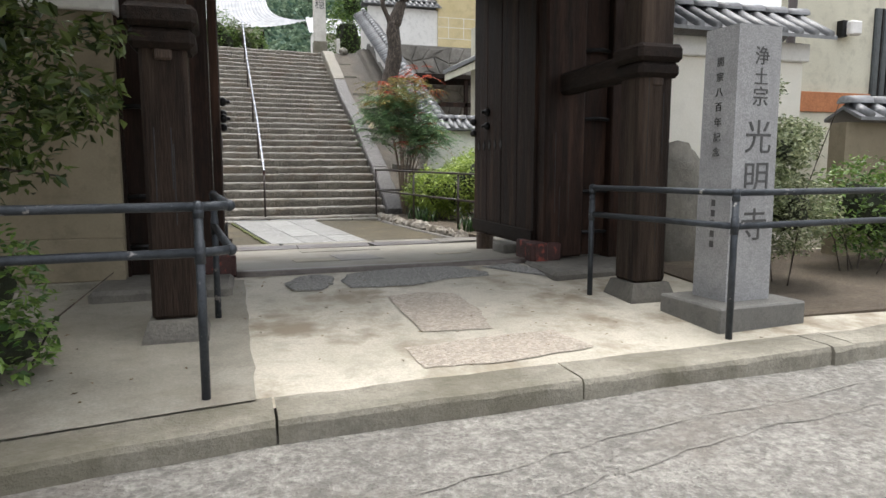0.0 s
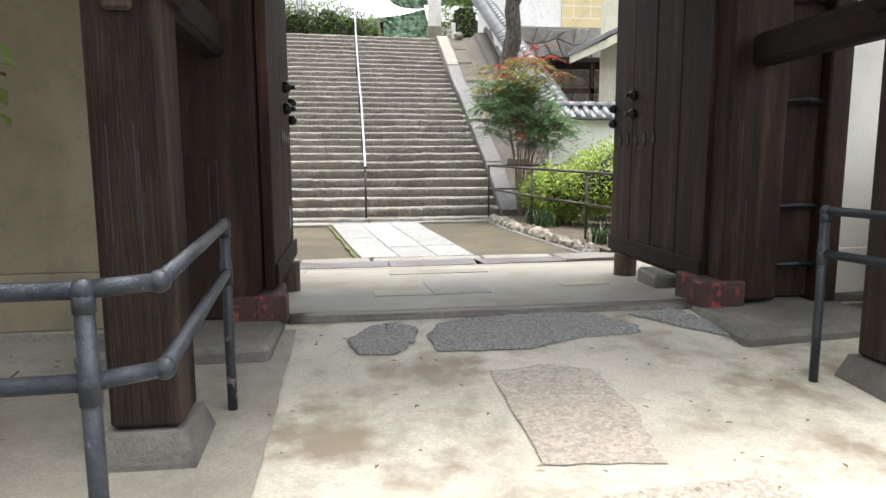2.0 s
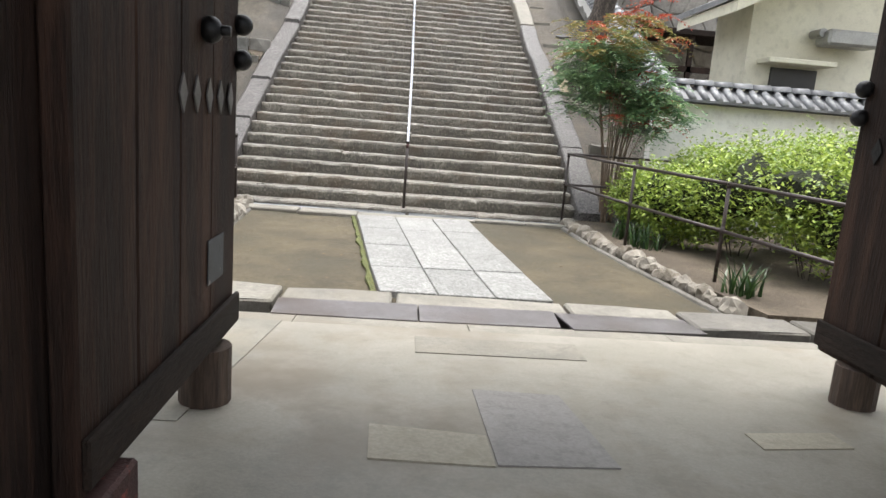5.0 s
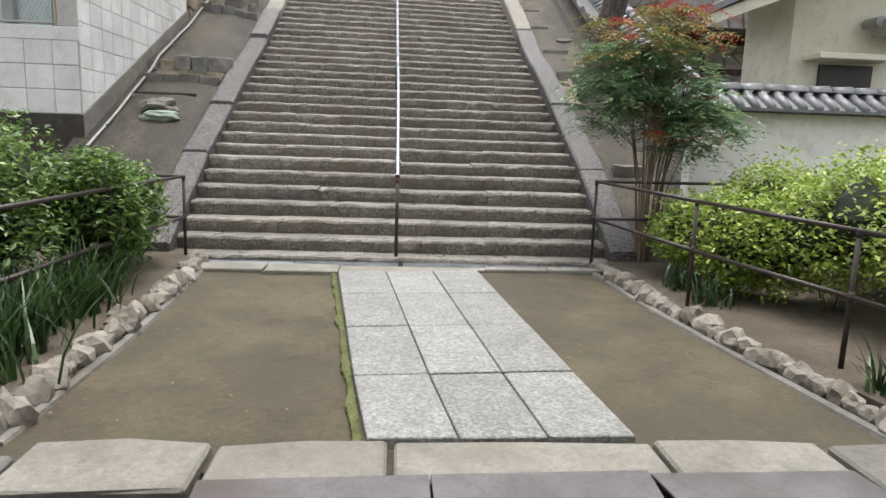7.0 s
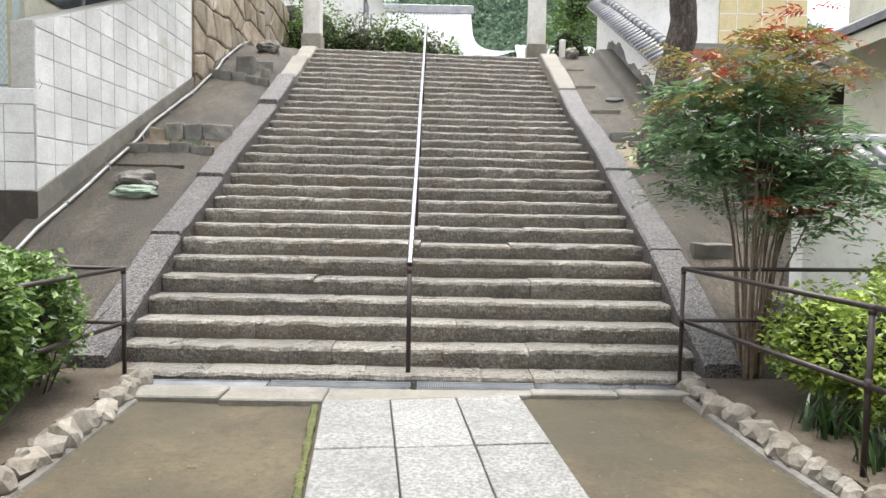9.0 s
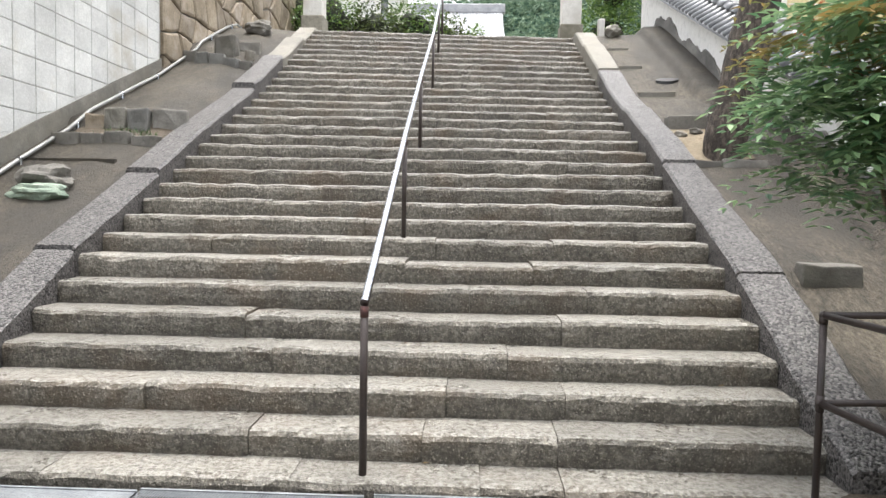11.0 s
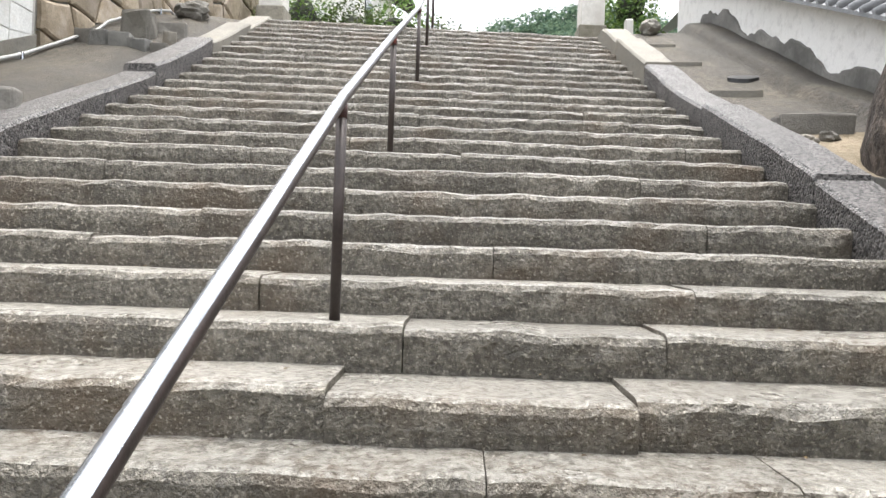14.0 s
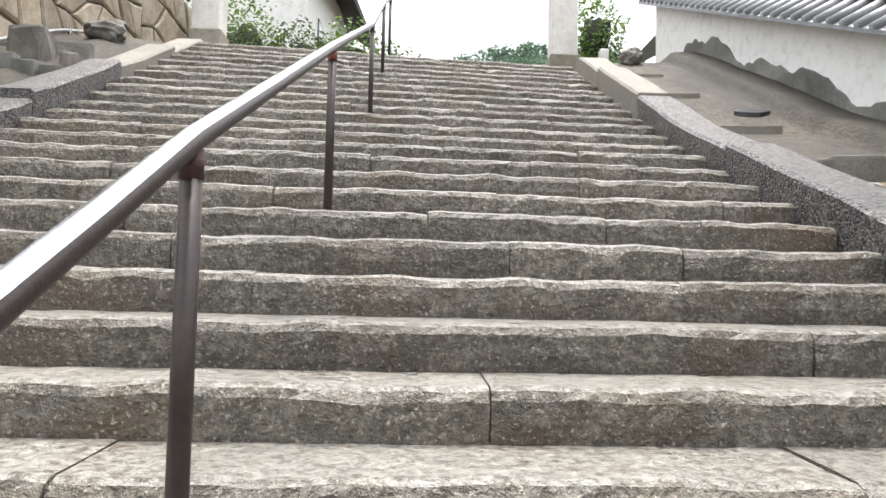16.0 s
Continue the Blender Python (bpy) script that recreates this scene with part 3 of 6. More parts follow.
# drain with steel plates, edge stones
bm = bm_new()
prism(bm, [(-6, 8.60), (6, 8.72), (6, 9.1), (-6, 8.98)], -0.30, -0.22)
tagged(shape("drain", bm, DARK), "dark open drain across the court", "drain", kind="structure")
row = tagged(new("edge_stones"), "row of rough pale edging stones along the drain", "edging", kind="structure")
for xa, xb, ya, yb, h in ((-2.6, -1.62, 8.92, 9.30, -.01), (-1.6, -0.82, 8.98, 9.40, .0), (-0.80, -0.03, 9.04, 9.40, -.01), (-0.01, 1.22, 9.05, 9.40, -.008), (1.24, 2.05, 9.07, 9.42, -.01), (2.07, 2.9, 8.95, 9.36, .0), (2.92, 4.0, 8.95, 9.36, 0), (-4.0, -2.62, 8.92, 9.36, 0)):
    bm = bm_new()
    prism(bm, [(xa, ya + rng.uniform(-.02, .02)), ((xa + xb) / 2, ya + rng.uniform(-.02, .02)), (xb - .012, ya + rng.uniform(-.02, .02)), (xb - .012, yb + rng.uniform(-.03, .03)), ((xa + xb) / 2, yb + rng.uniform(-.04, .04)), (xa, yb + rng.uniform(-.03, .03))], -0.3, COURT + 0.02 + h, 0.015)
    part("edge_stone", bm, SLAB if -1.7 < xa < 1.3 else FOOT, row)
for xa, xb in ((-4, -1.5), (-1.5, -0.62), (-0.62, 0.45), (0.45, 1.75), (1.75, 4)):
    bm = bm_new()
    prism(bm, [(xa, 8.53 + 0.02 * xa), (xb - .004, 8.53 + 0.02 * xb), (xb - .004, 8.72 + 0.02 * xb), (xa, 8.72 + 0.02 * xa)], -0.3, lambda x, y: inner_z(x, y) - 0.001, 0.003)
    part("edge_stone", bm, EDGE, row)
for a, b, c, d in (((-0.80, 9.04), (0.135, 9.08), (0.135, 8.70), (-0.78, 8.69)), ((0.145, 9.08), (1.09, 9.11), (1.06, 8.74), (0.145, 8.70)), ((1.09, 9.08), (2.02, 9.10), (2.06, 8.79), (1.14, 8.72))):
    bm = bm_new()
    prism(bm, [d, c, b, a], lambda x, y: -0.030, lambda x, y: -0.020, 0.002)
    tagged(shape("steel_plate", bm, PLATE), "flat rusty steel plate bridging the drain", "drain cover", "drain covers")

# court sand
bm = bm_new()
slope_strip(bm, span(-3.2, 3.4, 40), span(9.2, 13.75, 34), lambda x, y: COURT - 0.035 + 0.018 * noise.noise(Vector((x * 0.8, y * 0.8, 1))) + 0.010 * noise.noise(Vector((x * 5, y * 5, 2))))
tagged(shape("court", bm, SAND, smooth=True), "damp bare sand court beside the paving", "ground", kind="structure")

# granite path: three by four slabs, slightly skewed
path = tagged(new("pavement"), "granite slab path three slabs wide", "path", kind="structure")
yl = [9.43, 10.27, 11.27, 12.28, 13.26]
yr = [9.47, 10.38, 11.42, 12.46, 13.50]
for r_ in range(4):
    for c in range(3):
        def corner(i, j):
            t = j / 3
            xl, xr = -0.14 - 0.46 * (i / 4), 1.18 - 0.30 * (i / 4)
            return Vector((xl + (xr - xl) * t, yl[i] + (yr[i] - yl[i]) * t))
        q = [corner(r_, c), corner(r_, c + 1), corner(r_ + 1, c + 1), corner(r_ + 1, c)]
        m_ = sum(q, Vector((0, 0))) / 4
        q = [m_ + (p - m_) * Vector((1, 1)).length / 1.4142 * (1 - 0.012 / (p - m_).length * 1.0) for p in q]
        bm = bm_new()
        h = rng.uniform(-0.004, 0.004)
        prism(bm, [tuple(p) for p in q], -0.2, COURT + 0.008 + h, 0.006)
        part("paver", bm, PAVER, path)

# ---- stairs ----
stairs = tagged(new("stairs"), "long worn flight of grey granite steps", "stairs", kind="structure")
bm = bm_new()
prof = [(14.1, -0.4, 0)]
for k in range(N_STEP + 1):
    prof += [(step_y(k) + 0.10, step_z(k - 1) - 0.03, k), (step_y(k) + 0.10, step_z(k) - 0.03, k)]
prof += [(34, TOP - 0.03, N_STEP), (34, -0.4, N_STEP)]
va = [bm.verts.new((-2.6, y - 2.6 * skew(k), z)) for y, z, k in prof]
vb = [bm.verts.new((2.6, y + 2.6 * skew(k), z)) for y, z, k in prof]
for i in range(len(prof)):
    j = (i + 1) % len(prof)
    bm.faces.new((va[i], vb[i], vb[j], va[j]))
part("stair_core", bm, MORTAR, stairs)

JOINTS = {0: (-1.7, -0.37, 0.62, 1.05), 1: (-0.68, 0.30, 1.05), 2: (-1.42, -0.1, 0.42, 1.13), 3: (-0.72, 0.80), 4: (-1.0, 1.18), 5: (-0.7, 0.55, 1.4), 6: (0.05, 1.03), 7: (-1.6, 0.26, 1.23), 8: (-0.38, 1.45), 9: (-1.3, 0.62), 10: (-0.9, 1.75), 11: (-0.2, 1.43)}


def stone_block(bm, xa, xb, ya, yb, z0, z1, sk, seed, worn=0.018):
    n = max(5, int((xb - xa) / 0.06))
    sl = []
    for i in range(n + 1):
        x = xa + (xb - xa) * i / n
        end = 1.0 if 0 < i < n else 0.0
        w1 = worn * 0.55 * noise.noise(Vector((x * 2.1, seed * 1.9, 0.3)))
        w2 = worn * 0.5 * noise.noise(Vector((x * 5.5, seed * 0.7, 4.1)))
        w3 = worn * 0.5 * noise.noise(Vector((x * 7.0, seed * 2.7, 9.1)))
        w4 = worn * 0.45 * noise.noise(Vector((x * 17.0, seed * 1.3, 2.6)))
        chip_ = worn * 1.1 * max(0.0, noise.noise(Vector((x * 4.3, seed * 3.9, 6.0))) - 0.25)
        y, z = ya + sk * x + w1 + (0.005 if not end else 0), z1 + w2 - (0.004 if not end else 0)
        sl.append([bm.verts.new(c) for c in ((x, y + 0.014, z0), (x, y + w3, (z0 + z1) / 2), (x, y + w4 * 0.6, z - 0.036 + w3 - chip_), (x, y + 0.014 + abs(w3) + chip_, z - 0.010 - chip_ * 0.6 + w4 * 0.3), (x, y + 0.044 + chip_, z + w4 * 0.25), (x, y + 0.16, z + w3 * 0.4), (x, yb + sk * x, z1 + 0.002), (x, yb + sk * x, z0))])
    m_ = len(sl[0])
    for p, q in zip(sl, sl[1:]):
        for j in range(m_):
            k2 = (j + 1) % m_
            bm.faces.new((p[j], q[j], q[k2], p[k2]))
    bm.faces.new(sl[0])
    bm.faces.new(sl[-1][::-1])


for k in range(N_STEP + 1):
    if k in JOINTS:
        cuts = list(JOINTS[k])
    else:
        cuts, x = [], L_CURB + rng.uniform(0.4, 1.2)
        while x < R_CURB - 0.35:
            cuts.append(x)
            x += rng.uniform(0.65, 1.5)
    cuts = [L_CURB] + cuts + [R_CURB]
    ya, yb = step_y(k), (step_y(k + 1) + 0.10 if k < N_STEP else 24.6)
    for i, (a, b) in enumerate(zip(cuts, cuts[1:])):
        bm = bm_new()
        dy, dz = rng.uniform(-0.012, 0.012), rng.uniform(-0.006, 0.006)
        if k == 6 and i == 1:
            dy, dz = -0.03, -0.022
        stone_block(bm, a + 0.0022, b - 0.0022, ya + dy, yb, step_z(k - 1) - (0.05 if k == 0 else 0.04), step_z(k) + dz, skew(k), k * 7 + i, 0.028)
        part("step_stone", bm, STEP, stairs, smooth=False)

# landing slab before the drain grating, and the grating
for xa, xb, ya, yb in ((-2.2, -1.38, 13.30, 13.62), (-1.36, -0.60, 13.26, 13.62), (0.98, 1.66, 13.52, 13.66), (1.68, 2.3, 13.56, 13.70)):
    bm = bm_new()
    prism(bm, [(xa, ya), (xb, ya + .01), (xb, yb), (xa, yb)], -0.25, COURT + 0.012, 0.012)
    part("landing_stone", bm, SLAB, stairs)
bm = bm_new()
prism(bm, [(-0.6, 13.27), (0.98, 13.53), (1.0, 13.66), (-0.6, 13.62)], -0.25, COURT - 0.002, 0.008)
part("landing_stone", bm, SLAB, stairs)
grate = tagged(new("drain_grating"), "long galvanised steel grating over the drain at the stair foot", "grating", kind="structure")
bm = bm_new()
prism(bm, [(-2.45, 13.60), (2.35, 13.70), (2.35, 13.99), (-2.45, 13.90)], -0.28, -0.12)
part("trough", bm, DARK, grate)
for xa, xb, fine_ in ((-2.42, -1.13, False), (-1.12, 0.03, True), (0.08, 1.05, True), (1.06, 2.32, True)):
    bm = bm_new()
    z = COURT - 0.01
    y0 = 13.615 + 0.02 * xa
    box(bm, xa, xb, y0, y0 + 0.018, z - 0.03, z + 0.006)
    box(bm, xa, xb, y0 + 0.25, y0 + 0.268, z - 0.03, z + 0.006)
    n = int((xb - xa) / 0.0145)
    for i in range(n):
        x = xa + (xb - xa) * (i + 0.5) / n
        w = 0.0035 if fine_ else 0.0068
        vs = [bm.verts.new(c) for c in ((x - w, y0 + 0.016, z), (x + w, y0 + 0.016, z), (x + w, y0 + 0.252, z), (x - w, y0 + 0.252, z))]
        bm.faces.new(vs)
    part("grate_panel", bm, GRATE, grate)

# curbs of pebbled concrete on both flanks
for name, xi, xo, cuts in (("curb_right", R_CURB, 2.86, (13.95, 15.49, 17.47, 19.3, 21.18, 22.6, 23.85)), ("curb_left", L_CURB, -2.86, (13.95, 15.6, 17.0, 19.9, 21.3, 22.6, 23.7))):
    cb = tagged(new(name), "sloping pebbled concrete kerb beside the steps", "curb", kind="structure")
    for i, (a, b) in enumerate(zip(cuts, cuts[1:])):
        bm = bm_new()
        x0, x1 = min(xi, xo), max(xi, xo)
        dz = (0.045, 0.055, 0.085, 0.05, 0.075, 0.03)[i] if xi > 0 else (0.05, 0.08, 0.125, 0.20, 0.15, 0.08)[i]
        ys = span(a, b - 0.012, 14)
        prof = []
        for y in ys:
            z = stair_z(y + 0.06) + dz + 0.012 * noise.noise(Vector((y * 2.4, xi, 0)))
            e0, e1 = 0.012 * noise.noise(Vector((y * 4, xi, 3))), 0.015 * noise.noise(Vector((y * 4, xi, 8)))
            prof.append([bm.verts.new(c) for c in ((x0 + e0, y, z - 0.6), (x0 + e0, y, z - 0.025), (x0 + 0.025 + e0, y, z), (x1 - 0.025 + e1, y, z), (x1 + e1, y, z - 0.025), (x1 + e1, y, z - 0.6))])
        for p, q in zip(prof, prof[1:]):
            for j in range(5):
                bm.faces.new((p[j], q[j], q[j + 1], p[j + 1]))
        bm.faces.new(prof[0])
        bm.faces.new(prof[-1][::-1])
        part("curb_piece", bm, CURB if i < 4 else EDGE, cb)

# sloping cement flanks
R_WALL, L_WALL = 4.15, -4.25
LEFT_RISE = [(13.9, 0.0), (16.0, 0.04), (17.3, 0.08), (18.24, 0.09), (18.32, 0.17), (19.6, 0.19), (21.0, 0.18), (21.6, 0.19), (21.68, 0.25), (23.0, 0.2), (24.0, 0.03), (30, 0.0)]


def bank_z(x, y):
    """Height of the cement banks: a raised shelf along the right wall, stepped tiers on the left."""
    z = min(TOP, stair_z(y))
    if x > 0:
        t = min(1.0, max(0.0, (x - 3.68) / 0.12))
        return z - 0.02 + 0.06 * max(0.0, x - 3.0) + 0.14 * t * t * (3 - 2 * t)
    return z - 0.01 + keyed(LEFT_RISE, y) * min(1.0, 0.35 + 0.65 * max(0.0, -2.9 - x) / 0.5) + 0.10 * max(0.0, -3.95 - x)


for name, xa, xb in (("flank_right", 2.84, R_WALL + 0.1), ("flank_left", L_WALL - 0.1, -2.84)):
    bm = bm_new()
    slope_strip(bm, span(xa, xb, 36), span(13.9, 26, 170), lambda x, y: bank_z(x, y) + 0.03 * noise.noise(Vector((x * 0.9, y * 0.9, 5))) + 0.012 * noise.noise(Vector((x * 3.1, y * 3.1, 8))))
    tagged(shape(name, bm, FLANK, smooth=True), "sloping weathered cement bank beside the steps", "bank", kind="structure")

# upper terrace
bm = bm_new()
slope_strip(bm, span(-14, 16, 20), span(24.4, 60, 20), lambda x, y: TOP - 0.02 + (0.02 * noise.noise(Vector((x, y, 0)))))
tagged(shape("terrace", bm, SAND), "bare terrace at the top of the steps", "ground", kind="structure")

# moss along the path, grass tufts and fallen leaves
bm = bm_new()
for i in range(70):
    t = i / 70
    x, y = -0.15 - 0.46 * t - 0.02, 9.43 + 3.8 * t
    w = 0.02 + 0.025 * max(0, noise.noise(Vector((y * 3, 0, 0))) + 0.3)
    rock(bm, (x - w * 0.4, y, COURT - 0.012), (w, 0.05, 0.018), i * 0.7, 1)
tagged(shape("moss_strip", bm, MOSS), "thin strip of green moss along the granite path", "moss", kind="stuff")
bm = bm_new()
r2 = random.Random(11)
for _ in range(420):
    if r2.random() < 0.45:
        x, y, z = r2.uniform(-1.95, 2.3), r2.uniform(9.4, 13.3), COURT - 0.012
    elif r2.random() < 0.5:
        x, y = r2.uniform(-2.4, 3.5), r2.uniform(3.5, 5.8)
        z = front_z(x, y) + 0.016
    else:
        x, k = r2.uniform(-2.4, 2.4), r2.randrange(0, 26)
        y, z = step_y(k) + r2.uniform(0.2, 0.31) + skew(k) * x, step_z(k) + 0.012
    s_, a = r2.uniform(0.008, 0.022), r2.uniform(0, 6.28)
    d, e = Vector((math.cos(a), math.sin(a), 0)) * s_, Vector((-math.sin(a), math.cos(a), 0)) * s_ * 0.45
    c = Vector((x, y, z))
    vs = [bm.verts.new(q) for q in (c - d, c + e + Vector((0, 0, .005)), c + d, c - e + Vector((0, 0, .003)))]
    bm.faces.new(vs)
tagged(shape("fallen_leaves", bm, mat("dry_leaf", (0.09, 0.06, 0.03), (0.24, 0.17, 0.08), 20, 0.8, bump=0, mid=0)), "scattered dry brown leaves and grit on the ground", "leaves", kind="stuff")

# ---- gate ----
gate = tagged(new("temple_gate"), "dark weathered timber temple gate with open doors", "gate", kind="structure")


def timber(name, x0, x1, y0, y1, z0, z1, material=None, parent=None, label="", bevel=0.012, m=None):
    bm = bm_new()
    box(bm, x0, x1, y0, y1, z0, z1, bevel, m)
    return part(name, bm, material or WOOD, parent or gate, label)


def post_grain(name, x0, x1, y0, y1, z0, z1, label="", material=None):
    """A squared post with chamfered corners and drying cracks."""
    p = timber(name, x0, x1, y0, y1, z0, z1, material or WOOD, gate, label, 0.022)
    for i in range(3):
        x = x0 + (x1 - x0) * rng.uniform(0.2, 0.8)
        zc, h = rng.uniform(z0 + 0.1, z0 + 1.2), rng.uniform(0.3, 0.8)
        bm = bm_new()
        box(bm, x - 0.003, x + 0.003, y0 - 0.0015, y0 + 0.01, zc, zc + h)
        part("crack", bm, DARK, p)
    return p


# front posts on stone footings
for px, py, hw in ((-0.975, 4.505, 0.126), (2.36, 4.68, 0.138)):
    g = front_z(px, py)
    bm2 = bm_new()
    lo = [bm2.verts.new((px + sx * (hw + .065), py + sy * (hw + .065), g - 0.1)) for sx, sy in ((-1, -1), (1, -1), (1, 1), (-1, 1))]
    md = [bm2.verts.new((px + sx * (hw + .055), py + sy * (hw + .055), g + 0.02)) for sx, sy in ((-1, -1), (1, -1), (1, 1), (-1, 1))]
    hi = [bm2.verts.new((px + sx * (hw + .018), py + sy * (hw + .018), g + 0.13)) for sx, sy in ((-1, -1), (1, -1), (1, 1), (-1, 1))]
    for a, b in ((lo, md), (md, hi)):
        for i in range(4):
            bm2.faces.new((a[i], a[(i + 1) % 4], b[(i + 1) % 4], b[i]))
    bm2.faces.new(hi)
    part("footing", bm2, FOOT, gate, "grey stone footing")
    post_grain("front_post", px - hw, px + hw, py - hw, py + hw, g + 0.13, 3.3, "brown weathered post with a cracked foot", POSTW)

# main posts, boards beside them
for sx, xin in ((-1, -0.78), (1, 2.20)):
    yc = sill_y(xin) + 0.08
    xa, xb = (xin - 0.42, xin) if sx < 0 else (xin, xin + 0.42)
    post_grain("main_post", xa, xb, yc - 0.14, yc + 0.16, 0.12, 3.3)
    xo = xa - 0.30 if sx < 0 else xb
    timber("side_board", xo, xo + 0.30, yc - 0.03, yc + 0.05, 0.12, 3.2)
    xq = xo - 0.08 if sx < 0 else xo + 0.30
    timber("side_post", xq, xq + 0.16, yc - 0.12, yc + 0.12, 0.08, 3.2)
    for z in (0.35, 0.75, 1.45, 2.1):
        bm = bm_new()
        tube(bm, [(xo + .02, yc - 0.05, z), (xo + .17, yc - 0.09, z + .01), (xo + .32, yc - 0.05, z)], 0.02, 6)
        part("iron_band", bm, IRON, gate)
    # red iron shoes at the post feet
    bm = bm_new()
    box(bm, xin - .16, xin + .16, yc - 0.19, yc - 0.05, 0.10, 0.27, 0.01)
    part("iron_shoe", bm, RUST, gate, "rusty red painted iron shoe")
    bm = bm_new()
    xs_ = (xin - .02, xin + .12) if sx < 0 else (xin - .12, xin + .02)
    box(bm, xs_[0], xs_[1], yc - 0.20, yc + 0.24, 0.05, 0.275, 0.01)
    part("iron_shoe", bm, RUST, gate, "rusty red painted iron shoe")

# stone blocks under the main posts
for pts, z1 in (([(-1.62, 5.36), (-0.66, 5.38), (-0.64, 5.96), (-0.70, 6.3), (-1.62, 6.2)], 0.125), ([(1.95, 5.30), (3.1, 5.42), (3.1, 6.5), (2.2, 6.4), (2.04, 6.2)], 0.10)):
    bm = bm_new()
    prism(bm, pts, -0.15, z1, 0.03)
    part("post_block", bm, FOOT, gate, "worn stone block under the gate post")
bm = bm_new()
prism(bm, [(-1.66, 5.28), (-0.58, 5.30), (-0.56, 5.42), (-1.66, 5.42)], -0.15, 0.02, 0.03)
part("post_block", bm, FOOT, gate)

# tie beams from front posts to main posts
for px, py, qx in ((-0.975, 4.505, -1.0), (2.36, 4.68, 2.42)):
    qy = sill_y(qx)
    bm = bm_new()
    box(bm, -0.075, 0.075, 0, 1, 0, 0.20, 0.03)
    d = Vector((qx - px, qy - py + 0.0))
    m = Matrix.Translation((px, py, 1.66)) @ Matrix.Rotation(-math.atan2(d.x, d.y), 4, "Z") @ Matrix.Diagonal((1, d.length, 1, 1))
    bmesh.ops.transform(bm, matrix=m, verts=bm.verts)
    for v in bm.verts:
        t = (v.co.y - py) / (qy - py)
        v.co.z += 0.05 * math.sin(math.pi * min(1, max(0, t)))
    part("tie_beam", bm, WOODH, gate)
    for z0, z1, w in ((1.64, 1.75, 0.175), (1.752, 1.88, 0.19)):
        timber("bracket_block", px - w, px + w, py - w, py + w, z0, z1, WOODH, gate, "carved dark bracket block", 0.03)
    timber("wedge", px - 0.05, px + 0.05, py - 0.15, py - 0.12, 1.58, 1.645, WOODL)

# lintel and upper frame
timber("lintel", -1.6, 3.4, sill_y(0.7) - 0.15, sill_y(0.7) + 0.17, 2.95, 3.3, WOODH)
timber("front_beam", -1.9, 3.4, 4.52, 4.80, 3.15, 3.45, WOODH)
for x in span(-2.4, 3.8, 44):
    timber("rafter", x - 0.032, x + 0.032, 4.7, 6.1, 3.46, 3.54, WOODH, bevel=0, m=Matrix.Translation((0, 3.7, 3.5)) @ Matrix.Rotation(radians(12), 4, "X") @ Matrix.Translation((0, -3.7, -3.5)))
# rear eave: rafter tails in a row
for i in range(46):
    x = -2.4 + 0.138 * i
    timber("rafter_tail", x - 0.036, x + 0.036, 6.1, 8.0, 3.03, 3.12, WOODH, bevel=0, m=Matrix.Translation((0, 8.0, 3.03)) @ Matrix.Rotation(radians(-14), 4, "X") @ Matrix.Translation((0, -8.0, -3.03)))
timber("eave_board", -2.6, 4.0, 7.90, 7.96, 3.12, 3.17, WOODH)


def tilted_sheet(name, x0, x1, ya, za, yb, zb, t, material, parent, label=""):
    bm = bm_new()
    vs = [bm.verts.new(c) for c in ((x0, ya, za), (x1, ya, za), (x1, yb, zb), (x0, yb, zb), (x0, ya, za + t), (x1, ya, za + t), (x1, yb, zb + t), (x0, yb, zb + t))]
    for f in ((0, 3, 2, 1), (4, 5, 6, 7), (0, 1, 5, 4), (1, 2, 6, 5), (2, 3, 7, 6), (3, 0, 4, 7)):
        bm.faces.new([vs[i] for i in f])
    return part(name, bm, material, parent, label)


tilted_sheet("roof_boards", -2.6, 4.0, 8.0, 3.14, 5.9, 3.66, 0.05, WOODH, gate)
tilted_sheet("roof_boards", -2.6, 4.0, 4.75, 3.72, 5.9, 3.98, 0.05, WOODH, gate)
tilted_sheet("tiled_roof", -2.7, 4.1, 8.1, 3.22, 5.88, 4.1, 0.12, TILE, gate, "grey tiled gate roof")
tilted_sheet("tiled_roof", -2.7, 4.1, 4.65, 3.82, 5.88, 4.1, 0.12, TILE, gate, "grey tiled gate roof")

